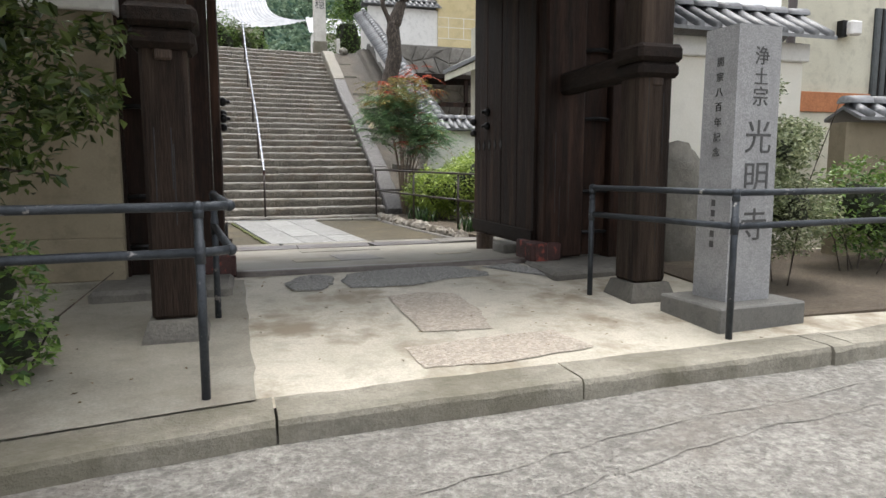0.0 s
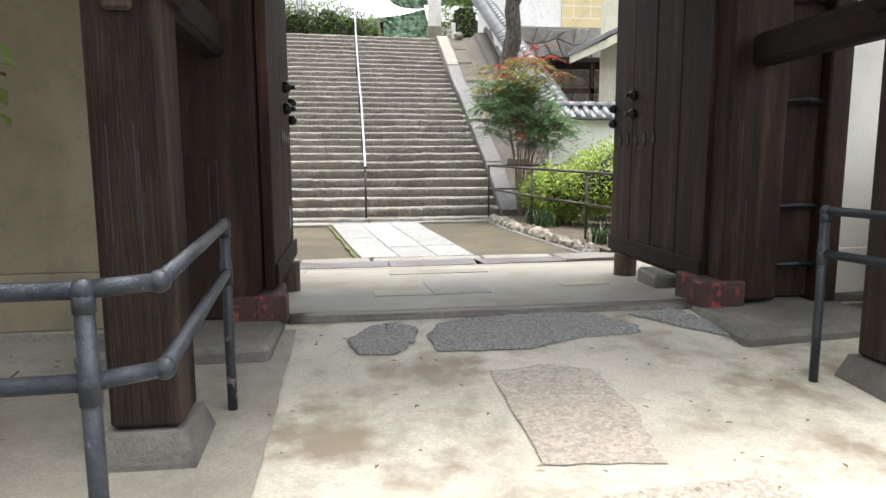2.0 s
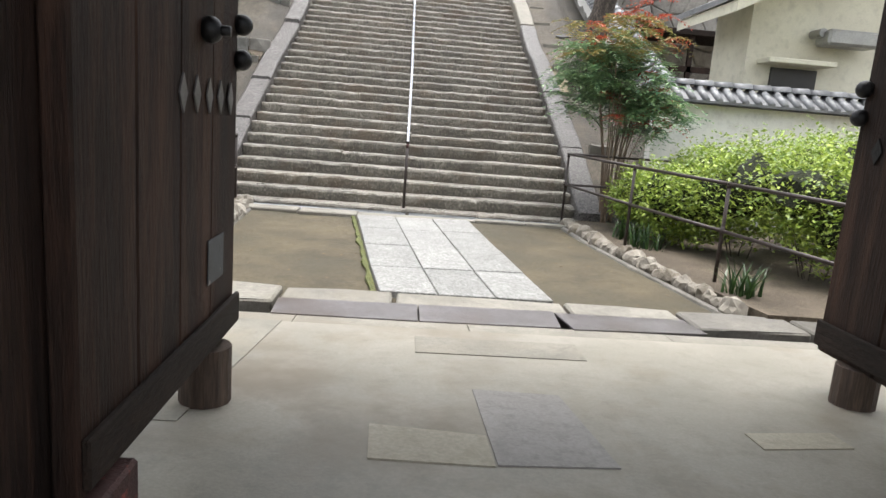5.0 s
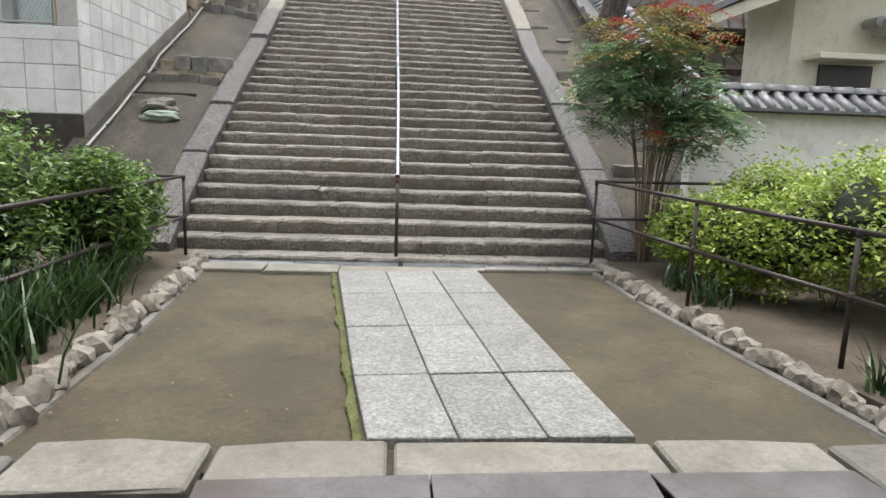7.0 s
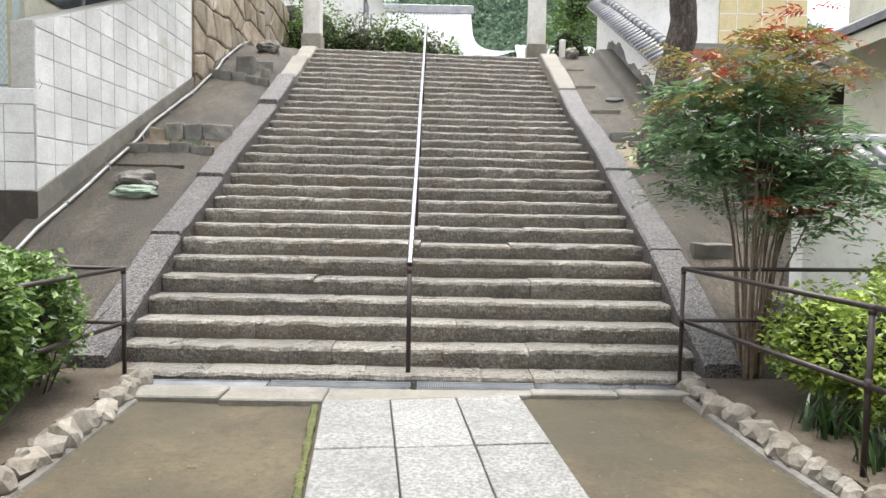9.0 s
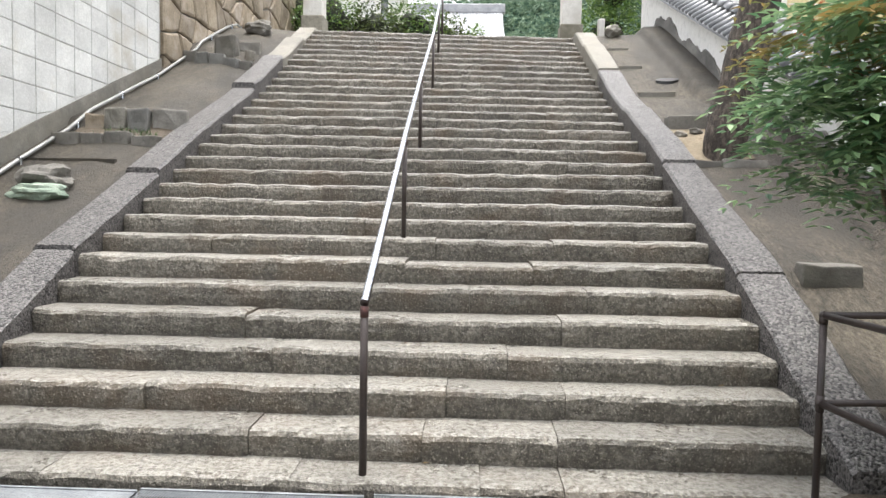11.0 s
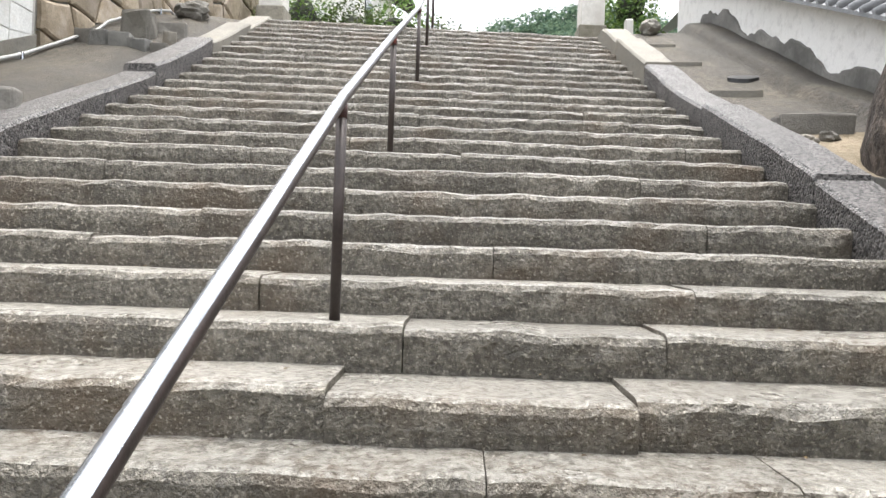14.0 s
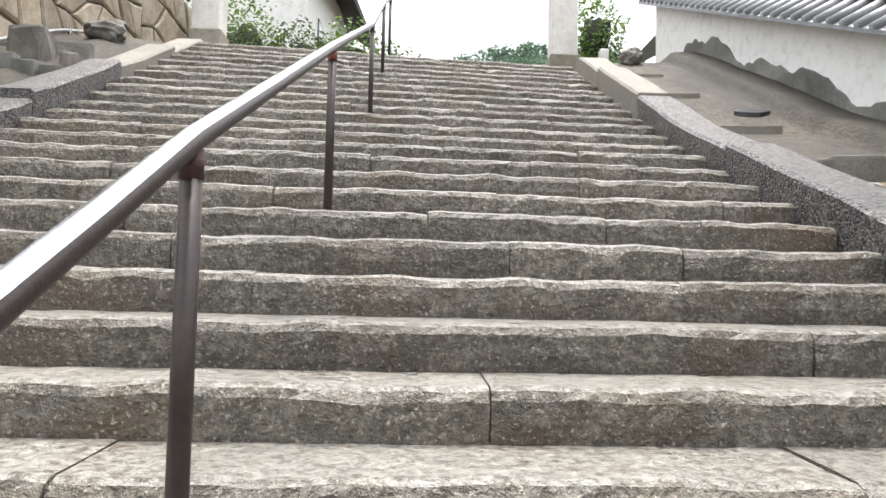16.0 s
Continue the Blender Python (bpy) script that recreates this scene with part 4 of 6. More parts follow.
# door leaves, swung open inwards, planked, with battens and studs
for name, hx, hy, ang, wid, mir in (("door_left", -0.705, 6.14, 90.0, 1.36, 1), ("door_right", 2.17, 6.20, 90.0, 1.66, -1)):
    leaf = part(name, bm_new(), WOOD, gate, "thick planked timber door leaf standing open")
    leaf.name = "door_leaf"
    # local frame: along the leaf = +y, face towards the passage = mir * x
    th, zb = 0.075, (0.27 if mir > 0 else 0.215)
    xa, xb = (hx - th, hx) if mir > 0 else (hx, hx + th)
    n = 4
    for i in range(n):
        bm = bm_new()
        ya, yb = hy + wid * i / n, hy + wid * (i + 1) / n - 0.006
        box(bm, xa + rng.uniform(0, .006), xb - rng.uniform(0, .006), ya, yb, zb, 3.0, 0.008)
        part("plank", bm, WOOD, leaf)
    face = xb if mir > 0 else xa
    for z in (zb + 0.03,):
        bm = bm_new()
        box(bm, min(face, face + mir * 0.022), max(face, face + mir * 0.022), hy, hy + wid, z, z + 0.13, 0.006)
        part("batten", bm, WOODH, leaf)
    for yy in (hy + wid - 0.46,):
        for z in (1.45, 1.605):
            bm = bm_new()
            bmesh.ops.create_uvsphere(bm, u_segments=12, v_segments=8, radius=0.045)
            for v in bm.verts:
                v.co = Vector((face + mir * 0.02 + v.co.x * 0.9, yy + v.co.y, z + v.co.z))
            tube(bm, [(face + mir * 0.04, yy, z), (face + mir * 0.085, yy, z)], 0.018, 8)
            part("stud", bm, IRON, leaf, "black iron dome stud", smooth=True)
    for i in range(5):
        for z in (1.235,):
            bm = bm_new()
            box(bm, -0.003, 0.003, -0.026, 0.026, -0.026, 0.026, 0.001, Matrix.Translation((face + mir * 0.003, hy + wid * (0.5 + 0.1 * i), z)) @ Matrix.Diagonal((1, 1, 1.7, 1)) @ Matrix.Rotation(radians(45), 4, 'X'))
            part("nail_plate", bm, IRON if mir < 0 else PLATE, leaf)
    if mir > 0:
        bm = bm_new()
        yy = hy + wid * 0.78
        box(bm, min(face, face + mir * 0.004), max(face, face + mir * 0.004), yy - 0.10, yy + 0.10, 0.55, 0.72, 0.001)
        part("repair_plate", bm, STEEL, leaf, "small grey metal repair plate")
    # end stud pair on the free edge
    for z in (1.39, 1.525):
        bm = bm_new()
        bmesh.ops.create_uvsphere(bm, u_segments=12, v_segments=8, radius=0.042)
        for v in bm.verts:
            v.co = Vector((face + mir * 0.015 + v.co.x, hy + wid - 0.02 + v.co.y, z + v.co.z))
        part("stud", bm, IRON, leaf, "black iron dome stud", smooth=True)
    bm = bm_new()
    tube(bm, [((xa + xb) / 2, hy + wid - 0.28, inner_z(hx, hy + wid - 0.28) - 0.02), ((xa + xb) / 2, hy + wid - 0.28, zb + 0.01)], 0.10, 12)
    part("door_stop", bm, WOODL, gate, "short timber stump under the door leaf")
bm = bm_new()
prism(bm, [(2.1, 6.75), (2.5, 6.8), (2.55, 7.25), (2.15, 7.2)], -0.1, 0.17, 0.02)
part("post_block", bm, FOOT, gate)


# ---- plaster walls beside the gate ----
def ridge_tile_mesh():
    bm = bm_new()
    n = 8
    a = [bm.verts.new((0.055 * math.cos(math.pi * i / n), 0, 0.055 * math.sin(math.pi * i / n))) for i in range(n + 1)]
    b = [bm.verts.new((0.062 * math.cos(math.pi * i / n), 0.30, 0.062 * math.sin(math.pi * i / n) + 0.004)) for i in range(n + 1)]
    for i in range(n):
        bm.faces.new((a[i], a[i + 1], b[i + 1], b[i]))
    bm.faces.new(a[::-1])
    bm.faces.new(b)
    me = bpy.data.meshes.new("tile")
    bm.to_mesh(me)
    bm.free()
    me.polygons.foreach_set("use_smooth", [True] * len(me.polygons))
    me.materials.append(TILE)
    return me


TILE_ME = ridge_tile_mesh()


def tile_cap(parent, a, b, half=0.34, drop=0.20, step=0.17, both=True):
    """Tiled coping from a to b: sloping courses of barrel tiles on both sides and a ridge on top."""
    a, b = Vector(a), Vector(b)
    d = b - a
    L = d.length
    d.normalize()
    s = Vector((d.y, -d.x, 0)).normalized()
    up = s.cross(d)
    if up.z < 0:
        up = -up
    # underlying sheets
    for sg in ((1, -1) if both else (1,)):
        bm = bm_new()
        p = [a, b, b + s * sg * half - up * drop, a + s * sg * half - up * drop]
        vs = [bm.verts.new(q) for q in p] + [bm.verts.new(q - up * 0.035) for q in p]
        for f in ((0, 1, 2, 3), (7, 6, 5, 4), (0, 4, 5, 1), (1, 5, 6, 2), (2, 6, 7, 3), (3, 7, 4, 0)):
            bm.faces.new([vs[i] for i in f])
        part("tile_bed", bm, TILE, parent)
        n = int(L / step)
        for i in range(n):
            q = a + d * (L * (i + 0.5) / n) + s * sg * half - up * drop
            run = (-s * sg * half + up * drop)
            yv = run.normalized()
            zv = d.cross(yv)
            xv = d
            if zv.dot(up) < 0:
                zv, xv = -zv, -d
            o = new("tile", TILE_ME)
            o.parent = parent
            k = run.length / 0.30
            o.matrix_basis = Matrix(((xv.x, yv.x * k, zv.x, q.x), (xv.y, yv.y * k, zv.y, q.y), (xv.z, yv.z * k, zv.z, q.z), (0, 0, 0, 1)))
    n = max(1, int(L / 0.30))
    for i in range(n):
        q = a + d * (L * i / n) + up * 0.03
        o = new("ridge_tile", TILE_ME)
        o.parent = parent
        k = L / n / 0.30
        xv = s * 1.5
        o.matrix_basis = Matrix(((xv.x, d.x * k, up.x * 1.4, q.x), (xv.y, d.y * k, up.y * 1.4, q.y), (xv.z, d.z * k, up.z * 1.4, q.z), (0, 0, 0, 1)))


for name, xa, xb in (("wall_gate_left", -9.0, -1.44), ("wall_gate_right", 3.06, 5.40)):
    w = tagged(new(name), "cream plaster wall with a stone base and tiled coping beside the gate", "wall", kind="structure")
    ya = 5.90 if xa < 0 else 6.2
    bm = bm_new()
    box(bm, xa, xb, ya, ya + 0.30, 0.45, 2.13, 0.005)
    # left wall takes the copy darkened for shade, right wall the pale one
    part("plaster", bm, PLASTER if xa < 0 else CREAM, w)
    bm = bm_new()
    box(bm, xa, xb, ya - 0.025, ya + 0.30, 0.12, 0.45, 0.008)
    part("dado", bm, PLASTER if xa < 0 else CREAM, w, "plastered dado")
    bm = bm_new()
    box(bm, xa, xb, ya - 0.05, ya + 0.30, -0.1, 0.12, 0.01)
    part("base", bm, KERB, w, "grey stone base")
    bm = bm_new()
    box(bm, xa, xb + 0.03, ya - 0.06, ya + 0.36, 2.13, 2.32, 0.01)
    part("cornice", bm, WHITE, w, "white plastered cornice")
    tile_cap(w, (xa, ya + 0.15, 2.62), (xb + 0.12, ya + 0.15, 2.62), 0.46, 0.26, 0.19)

# ---- handrails of grey pipe before the gate ----


def joint(bm, p, r):
    r_ = bmesh.ops.create_uvsphere(bm, u_segments=10, v_segments=8, radius=r)
    bmesh.ops.translate(bm, verts=r_["verts"], vec=p)


def handrail(posts, z_top, z_mid, r, material, label, name="handrail", extra=(), joints=True, ground=None, group="handrails"):
    bends = {p[:2] for p in posts if len(p) > 2}
    posts = [p[:2] for p in posts]
    base = posts[0]
    t = thing(name, (base[0], base[1], ground(*base[:2])), label, "handrail", group)
    for x, y in posts:
        if (x, y) in bends:
            continue
        bm = bm_new()
        tube(bm, [(x, y, ground(x, y) - 0.05), (x, y, z_top(x, y))], r, 12)
        wpart("post", bm, material, t, smooth=True)
    for zf, nm in ((z_top, "top_rail"), (z_mid, "middle_rail")):
        if zf is None:
            continue
        for a, b in zip(posts, posts[1:]):
            bm = bm_new()
            tube(bm, [(a[0], a[1], zf(*a)), (b[0], b[1], zf(*b))], r, 12)
            wpart(nm, bm, material, t, smooth=True)
        for x, y in posts:
            bm = bm_new()
            joint(bm, (x, y, zf(x, y)), r * 1.32)
            if (x, y) in bends:
                wpart("elbow", bm, material, t, smooth=True)
                continue
            tube(bm, [(x, y, zf(x, y) - r * 2.4), (x, y, zf(x, y) + (0 if zf is z_top else r * 2.4))], r * 1.18, 12)
            wpart("coupling", bm, material, t, smooth=True)
    return t


fz = lambda x, y: front_z(x, y)
handrail([(-0.75, 4.82), (-0.65, 3.52, 1), (-0.784, 3.44), (-2.6, 3.34), (-4.4, 3.25)], lambda x, y: 0.815, lambda x, y: 0.61, 0.021, STEEL, "weathered grey pipe handrail with two bars before the gate post", ground=fz)
handrail([(2.01, 4.82), (2.29, 3.61), (3.85, 3.72), (5.6, 3.85)], lambda x, y: 0.835, lambda x, y: 0.63, 0.021, STEEL, "weathered grey pipe handrail with two bars before the inscribed stone", ground=fz)

# ---- inscribed stone ----
SX, SY = 2.655, 4.03
stele = thing("inscribed_stone_pillar", (SX, SY, front_z(SX, SY)), "tall square granite pillar with black carved characters on a dark base", "stone pillar")
SM = Matrix.Translation((SX, SY, 0)) @ Matrix.Rotation(radians(3), 4, "Z")
g0 = front_z(SX, SY)
bm = bm_new()
box(bm, -0.38, 0.36, -0.31, 0.27, g0 - 0.08, g0 + 0.14, 0.012, SM)
wpart("base", bm, STELEB, stele, "dark granite base")
bm = bm_new()
z0, z1 = g0 + 0.14, 1.90
HX, HY = 0.19, 0.155
lo = [bm.verts.new(SM @ Vector((sx * HX, sy * HY, z0))) for sx, sy in ((-1, -1), (1, -1), (1, 1), (-1, 1))]
hi = [bm.verts.new(SM @ Vector((sx * (HX - .01), sy * (HY - .01), z1))) for sx, sy in ((-1, -1), (1, -1), (1, 1), (-1, 1))]
tp = bm.verts.new(SM @ Vector((0, 0, z1 + 0.012)))
for i in range(4):
    bm.faces.new((lo[i], lo[(i + 1) % 4], hi[(i + 1) % 4], hi[i]))
    bm.faces.new((hi[i], hi[(i + 1) % 4], tp))
wpart("shaft", bm, STELE, stele, "pale speckled granite shaft")


def glyph(ch, size, m, parent, material=INK, thick=0.004):
    """One character as a thin raised mesh, centred on its middle."""
    cu = bpy.data.curves.new("letter", "FONT")
    cu.body, cu.size, cu.extrude, cu.align_x = ch, size, thick / 2, "CENTER"
    cu.resolution_u = 3
    tmp = bpy.data.objects.new("letter", cu)
    scene.collection.objects.link(tmp)
    me = bpy.data.meshes.new_from_object(tmp.evaluated_get(bpy.context.evaluated_depsgraph_get()))
    bpy.data.objects.remove(tmp)
    bpy.data.curves.remove(cu)
    if len(me.vertices):
        c = np.zeros(len(me.vertices) * 3)
        me.vertices.foreach_get("co", c)
        c = c.reshape(-1, 3)
        c[:, :2] -= (c[:, :2].min(0) + c[:, :2].max(0)) / 2
        me.vertices.foreach_set("co", c.ravel())
    me.materials.clear()
    me.materials.append(material)
    o = new("letter", me)
    me.transform(m)
    return local(o, parent)


def face_m(x, y, z, turn=0.0):
    return Matrix.Translation((x, y, z)) @ Matrix.Rotation(radians(turn), 4, "Z") @ Matrix.Rotation(radians(90), 4, "X")


for ch, z, s in (("浄", 1.71, 0.125), ("土", 1.58, 0.12), ("宗", 1.45, 0.135), ("光", 1.19, 0.235), ("明", 0.915, 0.235), ("寺", 0.61, 0.235)):
    glyph(ch, s, SM @ face_m(0.02, -(HY - 0.01 * (z - z0) / (z1 - z0)) - 0.002, z), stele)
for i, ch in enumerate("開宗八百年記念"):
    z = 1.68 - 0.098 * i
    glyph(ch, 0.066, SM @ face_m(-(HX - 0.01 * (z - z0) / (z1 - z0)) - 0.002, 0.0, z, -90), stele)
for i in range(6):
    z = 0.82 - 0.07 * i
    bm = bm_new()
    x = -(HX - 0.01 * (z - z0) / (z1 - z0))
    box(bm, x - 0.002, x + 0.002, -0.018, 0.018, z - 0.022, z + 0.022, 0, SM)
    wpart("letter_bar", bm, INK, stele)

# ---- stair rail ----
rail = thing("stair_handrail", (0, 14.0, 0), "brown posts with one polished steel rail up the steps", "handrail")
POSTS = [(0.0, 14.0, 0.0, 0.915), (-0.01, 16.10, step_z(7), 0.85), (-0.035, 18.06, step_z(13), 0.80), (-0.06, 20.72, step_z(20), 0.86), (-0.07, 22.42, step_z(26), 0.83), (-0.075, 23.85, TOP, 0.87)]
for x, y, z, h in POSTS:
    bm = bm_new()
    tube(bm, [(x, y, z - 0.02), (x, y, z + h - 0.02)], 0.021, 12)
    p = wpart("post", bm, BROWN, rail, smooth=True)
    bm = bm_new()
    tube(bm, [(x, y, z + h - 0.075), (x, y, z + h - 0.018)], 0.0225, 12)
    c = shape("rust_collar", bm, RUST, None, "rusty red collar under the rail", True)
    c.parent = p
pts = [(x, y, z + h) for x, y, z, h in POSTS]
fine_pts = []
for a, b in zip(pts, pts[1:]):
    for i in range(6):
        t = i / 6
        fine_pts.append(tuple(a[j] + (b[j] - a[j]) * t for j in range(3)))
fine_pts.append(pts[-1])
bm = bm_new()
tube(bm, fine_pts, 0.0235, 16)
top_rail = wpart("top_rail", bm, BROWN, rail, "dark brown pipe under a bright steel strip", True)
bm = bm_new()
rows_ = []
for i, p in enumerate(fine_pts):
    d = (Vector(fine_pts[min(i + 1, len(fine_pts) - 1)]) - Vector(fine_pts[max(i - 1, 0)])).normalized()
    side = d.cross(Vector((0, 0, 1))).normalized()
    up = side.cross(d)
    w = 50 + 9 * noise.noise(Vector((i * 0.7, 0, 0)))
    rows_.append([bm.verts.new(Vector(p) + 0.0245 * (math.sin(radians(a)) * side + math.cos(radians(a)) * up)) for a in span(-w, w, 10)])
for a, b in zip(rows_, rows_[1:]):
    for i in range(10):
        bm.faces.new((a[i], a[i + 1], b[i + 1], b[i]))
bare = shape("worn_steel", bm, CHROME, None, "bright steel strip along the top of the pipe", True)
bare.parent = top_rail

# ---- court handrails of brown pipe ----
cz = lambda x, y: COURT + 0.03
handrail([(4.2, 13.95), (2.215, 13.75), (2.51, 11.89), (2.83, 10.35), (3.1, 8.9)], lambda x, y: 0.94 - 0.03 * (13.75 - y) / 2, lambda x, y: 0.52 - 0.03 * (13.75 - y) / 2, 0.017, BROWN, "thin dark brown pipe handrail along the planted bed", ground=cz)
handrail([(-3.6, 13.9), (-2.29, 13.79), (-2.36, 12.1), (-2.40, 10.15), (-2.45, 8.9)], lambda x, y: 0.86, lambda x, y: 0.42, 0.017, BROWN, "thin dark brown pipe handrail before the hedge", ground=cz)

# ---- planted beds and their rock borders ----
for name, pts in (("bed_right", [(2.42, 13.9), (2.38, 12.4), (2.55, 10.6), (2.75, 9.3), (7.5, 9.2), (7.5, 14.2), (3.0, 14.3)]), ("bed_left", [(-2.2, 13.95), (-2.05, 12.0), (-1.98, 10.4), (-2.0, 9.35), (-7, 9.2), (-7, 15), (-2.9, 14.6)])):
    bm = bm_new()
    prism(bm, pts, -0.3, COURT + 0.05)
    bmesh.ops.subdivide_edges(bm, edges=bm.edges, cuts=2, use_grid_fill=True)
    tagged(shape(name, bm, SOIL), "bare soil bed behind rounded stones", "planting bed", kind="structure")
border = tagged(new("rock_border"), "row of rounded pale stones edging the planted bed", "edging", kind="structure")
for line in (((2.30, 13.72), (2.33, 12.3), (2.45, 11.0), (2.62, 9.45)), ((-2.12, 13.68), (-1.98, 12.0), (-1.92, 10.6), (-1.90, 9.45))):
    i = 0
    for (xa, ya), (xb, yb) in zip(line, line[1:]):
        L = math.hypot(xb - xa, yb - ya)
        d = 0.0
        while d < L:
            s = rng.uniform(0.055, 0.115)
            t = d / L
            bm = bm_new()
            i += 1
            rock(bm, (xa + (xb - xa) * t + rng.uniform(-.03, .03), ya + (yb - ya) * t, COURT + 0.012 + rng.uniform(-.015, .02)), (s * rng.uniform(.8, 1.15), s * rng.uniform(.9, 1.3), s * rng.uniform(0.85, 1.15)), i * 1.37 + xa)
            part("border_stone", bm, ROCK, border)
            d += s * 1.55
    # cement lip at the foot of the stones
    bm = bm_new()
    sx = -1 if line[0][0] > 0 else 1
    tube(bm, [(x + sx * 0.09, y, COURT - 0.045) for x, y in line], 0.042, 8)
    part("cement_lip", bm, FOOT, border)


# ---- left side: block wall, fence, stone wall ----
def rows_of_blocks(parent, place, u0, u1, z_lo, z_hi, bw, bh, material, depth, joint=0.010, clip=True, seed=0):
    """Running blocks on a wall face; place(u, z, d) gives the world place; z_lo and z_hi are functions of u."""
    r = random.Random(seed)
    zmin, zmax = min(z_lo(u0), z_lo(u1)), max(z_hi(u0), z_hi(u1))
    j = 0
    z = zmin
    while z < zmax:
        u = u0
        while u < u1:
            a, b = max(u, u0) + joint / 2, min(u + bw, u1) - joint / 2
            u += bw
            if b - a < 0.05:
                continue
            q = []
            for uu, top in ((a, 0), (b, 0), (b, 1), (a, 1)):
                zz = z + (bh - joint / 2 if top else joint / 2)
                q.append((uu, min(max(zz, z_lo(uu)), z_hi(uu))))
            if q[3][1] - q[0][1] < 0.02 and q[2][1] - q[1][1] < 0.02:
                continue
            bm = bm_new()
            d = depth + r.uniform(-.002, .002)
            back = [bm.verts.new(place(uu, zz, -0.03)) for uu, zz in q]
            cu, czz = sum(p[0] for p in q) / 4, sum(p[1] for p in q) / 4
            mid = [bm.verts.new(place(uu, zz, d * 0.7)) for uu, zz in q]
            front = [bm.verts.new(place(uu + (cu - uu) * 0.03, zz + (czz - zz) * 0.05, d)) for uu, zz in q]
            for A, B in ((back, mid), (mid, front)):
                for i in range(4):
                    if (A[i].co - A[(i + 1) % 4].co).length > 1e-5:
                        bm.faces.new((A[i], A[(i + 1) % 4], B[(i + 1) % 4], B[i]))
            bm.faces.new(front)
            part("block", bm, material, parent)
        z += bh
        j += 1


LW = L_WALL
lo_l = lambda y: 1.50 + 0.462 * (y - 15.9)
hi_l = lambda y: 3.36 + 0.40 * (y - 15.9)
bw = tagged(new("wall_block_left"), "pale concrete block retaining wall rising beside the steps", "wall", kind="structure")
bm = bm_new()
prof = [(15.9, 0.2), (20.65, 2.5), (20.65, 5.3), (15.9, 3.37)]
va = [bm.verts.new((LW, y, z)) for y, z in prof]
vb = [bm.verts.new((LW - 0.18, y, z)) for y, z in prof]
for i in range(4):
    bm.faces.new((va[i], va[(i + 1) % 4], vb[(i + 1) % 4], vb[i]))
bm.faces.new(va)
bm.faces.new(vb[::-1])
part("wall_core", bm, JOINT, bw)
rows_of_blocks(bw, lambda u, z, d: (LW + d, u, z), 15.92, 20.63, lo_l, hi_l, 0.36, 0.30, BLOCK, 0.012, seed=1)
bm = bm_new()
for y0, y1 in ((15.9, 20.65),):
    vs = [bm.verts.new(c) for c in ((LW + .03, y0, 0.5), (LW + .03, y1, 3.0), (LW + .03, y1, lo_l(y1)), (LW + .03, y0, lo_l(y0)), (LW - .1, y0, 0.5), (LW - .1, y1, 3.0), (LW - .1, y1, lo_l(y1)), (LW - .1, y0, lo_l(y0)))]
    for f in ((0, 1, 2, 3), (3, 2, 6, 7), (0, 3, 7, 4), (1, 5, 6, 2)):
        bm.faces.new([vs[i] for i in f])
part("footing", bm, SLAB, bw, "grey cement footing")
# front face with fence on top
bm = bm_new()
box(bm, -9, LW - 0.002, 15.9, 16.08, 0.0, 2.62)
part("wall_core", bm, JOINT, bw)
rows_of_blocks(bw, lambda u, z, d: (u, 15.9 - d, z), -8.9, LW, lambda u: 1.50, lambda u: 2.45, 0.36, 0.318, BLOCK, 0.012, seed=2)
bm = bm_new()
box(bm, -9, LW + 0.01, 15.88, 16.1, 2.45, 2.63, 0.01)
part("wall_cap", bm, BLOCK, bw)
bm = bm_new()
box(bm, LW - 0.25, LW + 0.005, 15.895, 16.09, 2.63, 3.36, 0.01)
part("pier", bm, JOINT, bw)
bm = bm_new()
box(bm, -9, LW + 0.02, 15.87, 16.05, 0.1, 1.5, 0.01)
part("footing", bm, FLANK, bw)

fence = thing("mesh_fence", (-5.4, 15.98, 2.63), "green-grey wire mesh fence panel before teal sheeting", "fence")
for x in (-4.55, -6.2, -7.9):
    bm = bm_new()
    tube(bm, [(x, 15.98, 2.6), (x, 15.98, 4.4)], 0.025, 8)
    wpart("post", bm, mat("yellow_fence_post", (0.36, 0.33, 0.2), (0.45, 0.42, 0.27), 6, 0.5, bump=0.05) if x == -4.55 else FRAME, fence)
bm = bm_new()
tube(bm, [(-8, 15.98, 2.68), (-4.55, 15.98, 2.68)], 0.02, 8)
wpart("bottom_bar", bm, FRAME, fence)
bm = bm_new()
s_ = 0.055
for i in range(70):
    for sg in (1, -1):
        xa = -8.0 + i * s_ * 1.0
        pts_ = []
        L = 1.72
        xb = xa + sg * L * 0.58
        z0_, z1_ = 2.69, 4.4
        if xb > -4.56:
            t = (-4.56 - xa) / (xb - xa)
            xb, z1_ = -4.56, z0_ + (z1_ - z0_) * t
        if xb < -8:
            t = (-8 - xa) / (xb - xa)
            xb, z1_ = -8, z0_ + (z1_ - z0_) * t
        w = 0.0028
        vs = [bm.verts.new(c) for c in ((xa - w, 15.98, z0_), (xa + w, 15.98, z0_), (xb + w, 15.98 + 0.002 * sg, z1_), (xb - w, 15.98 + 0.002 * sg, z1_))]
        bm.faces.new(vs)
wpart("wire_mesh", bm, FRAME, fence)

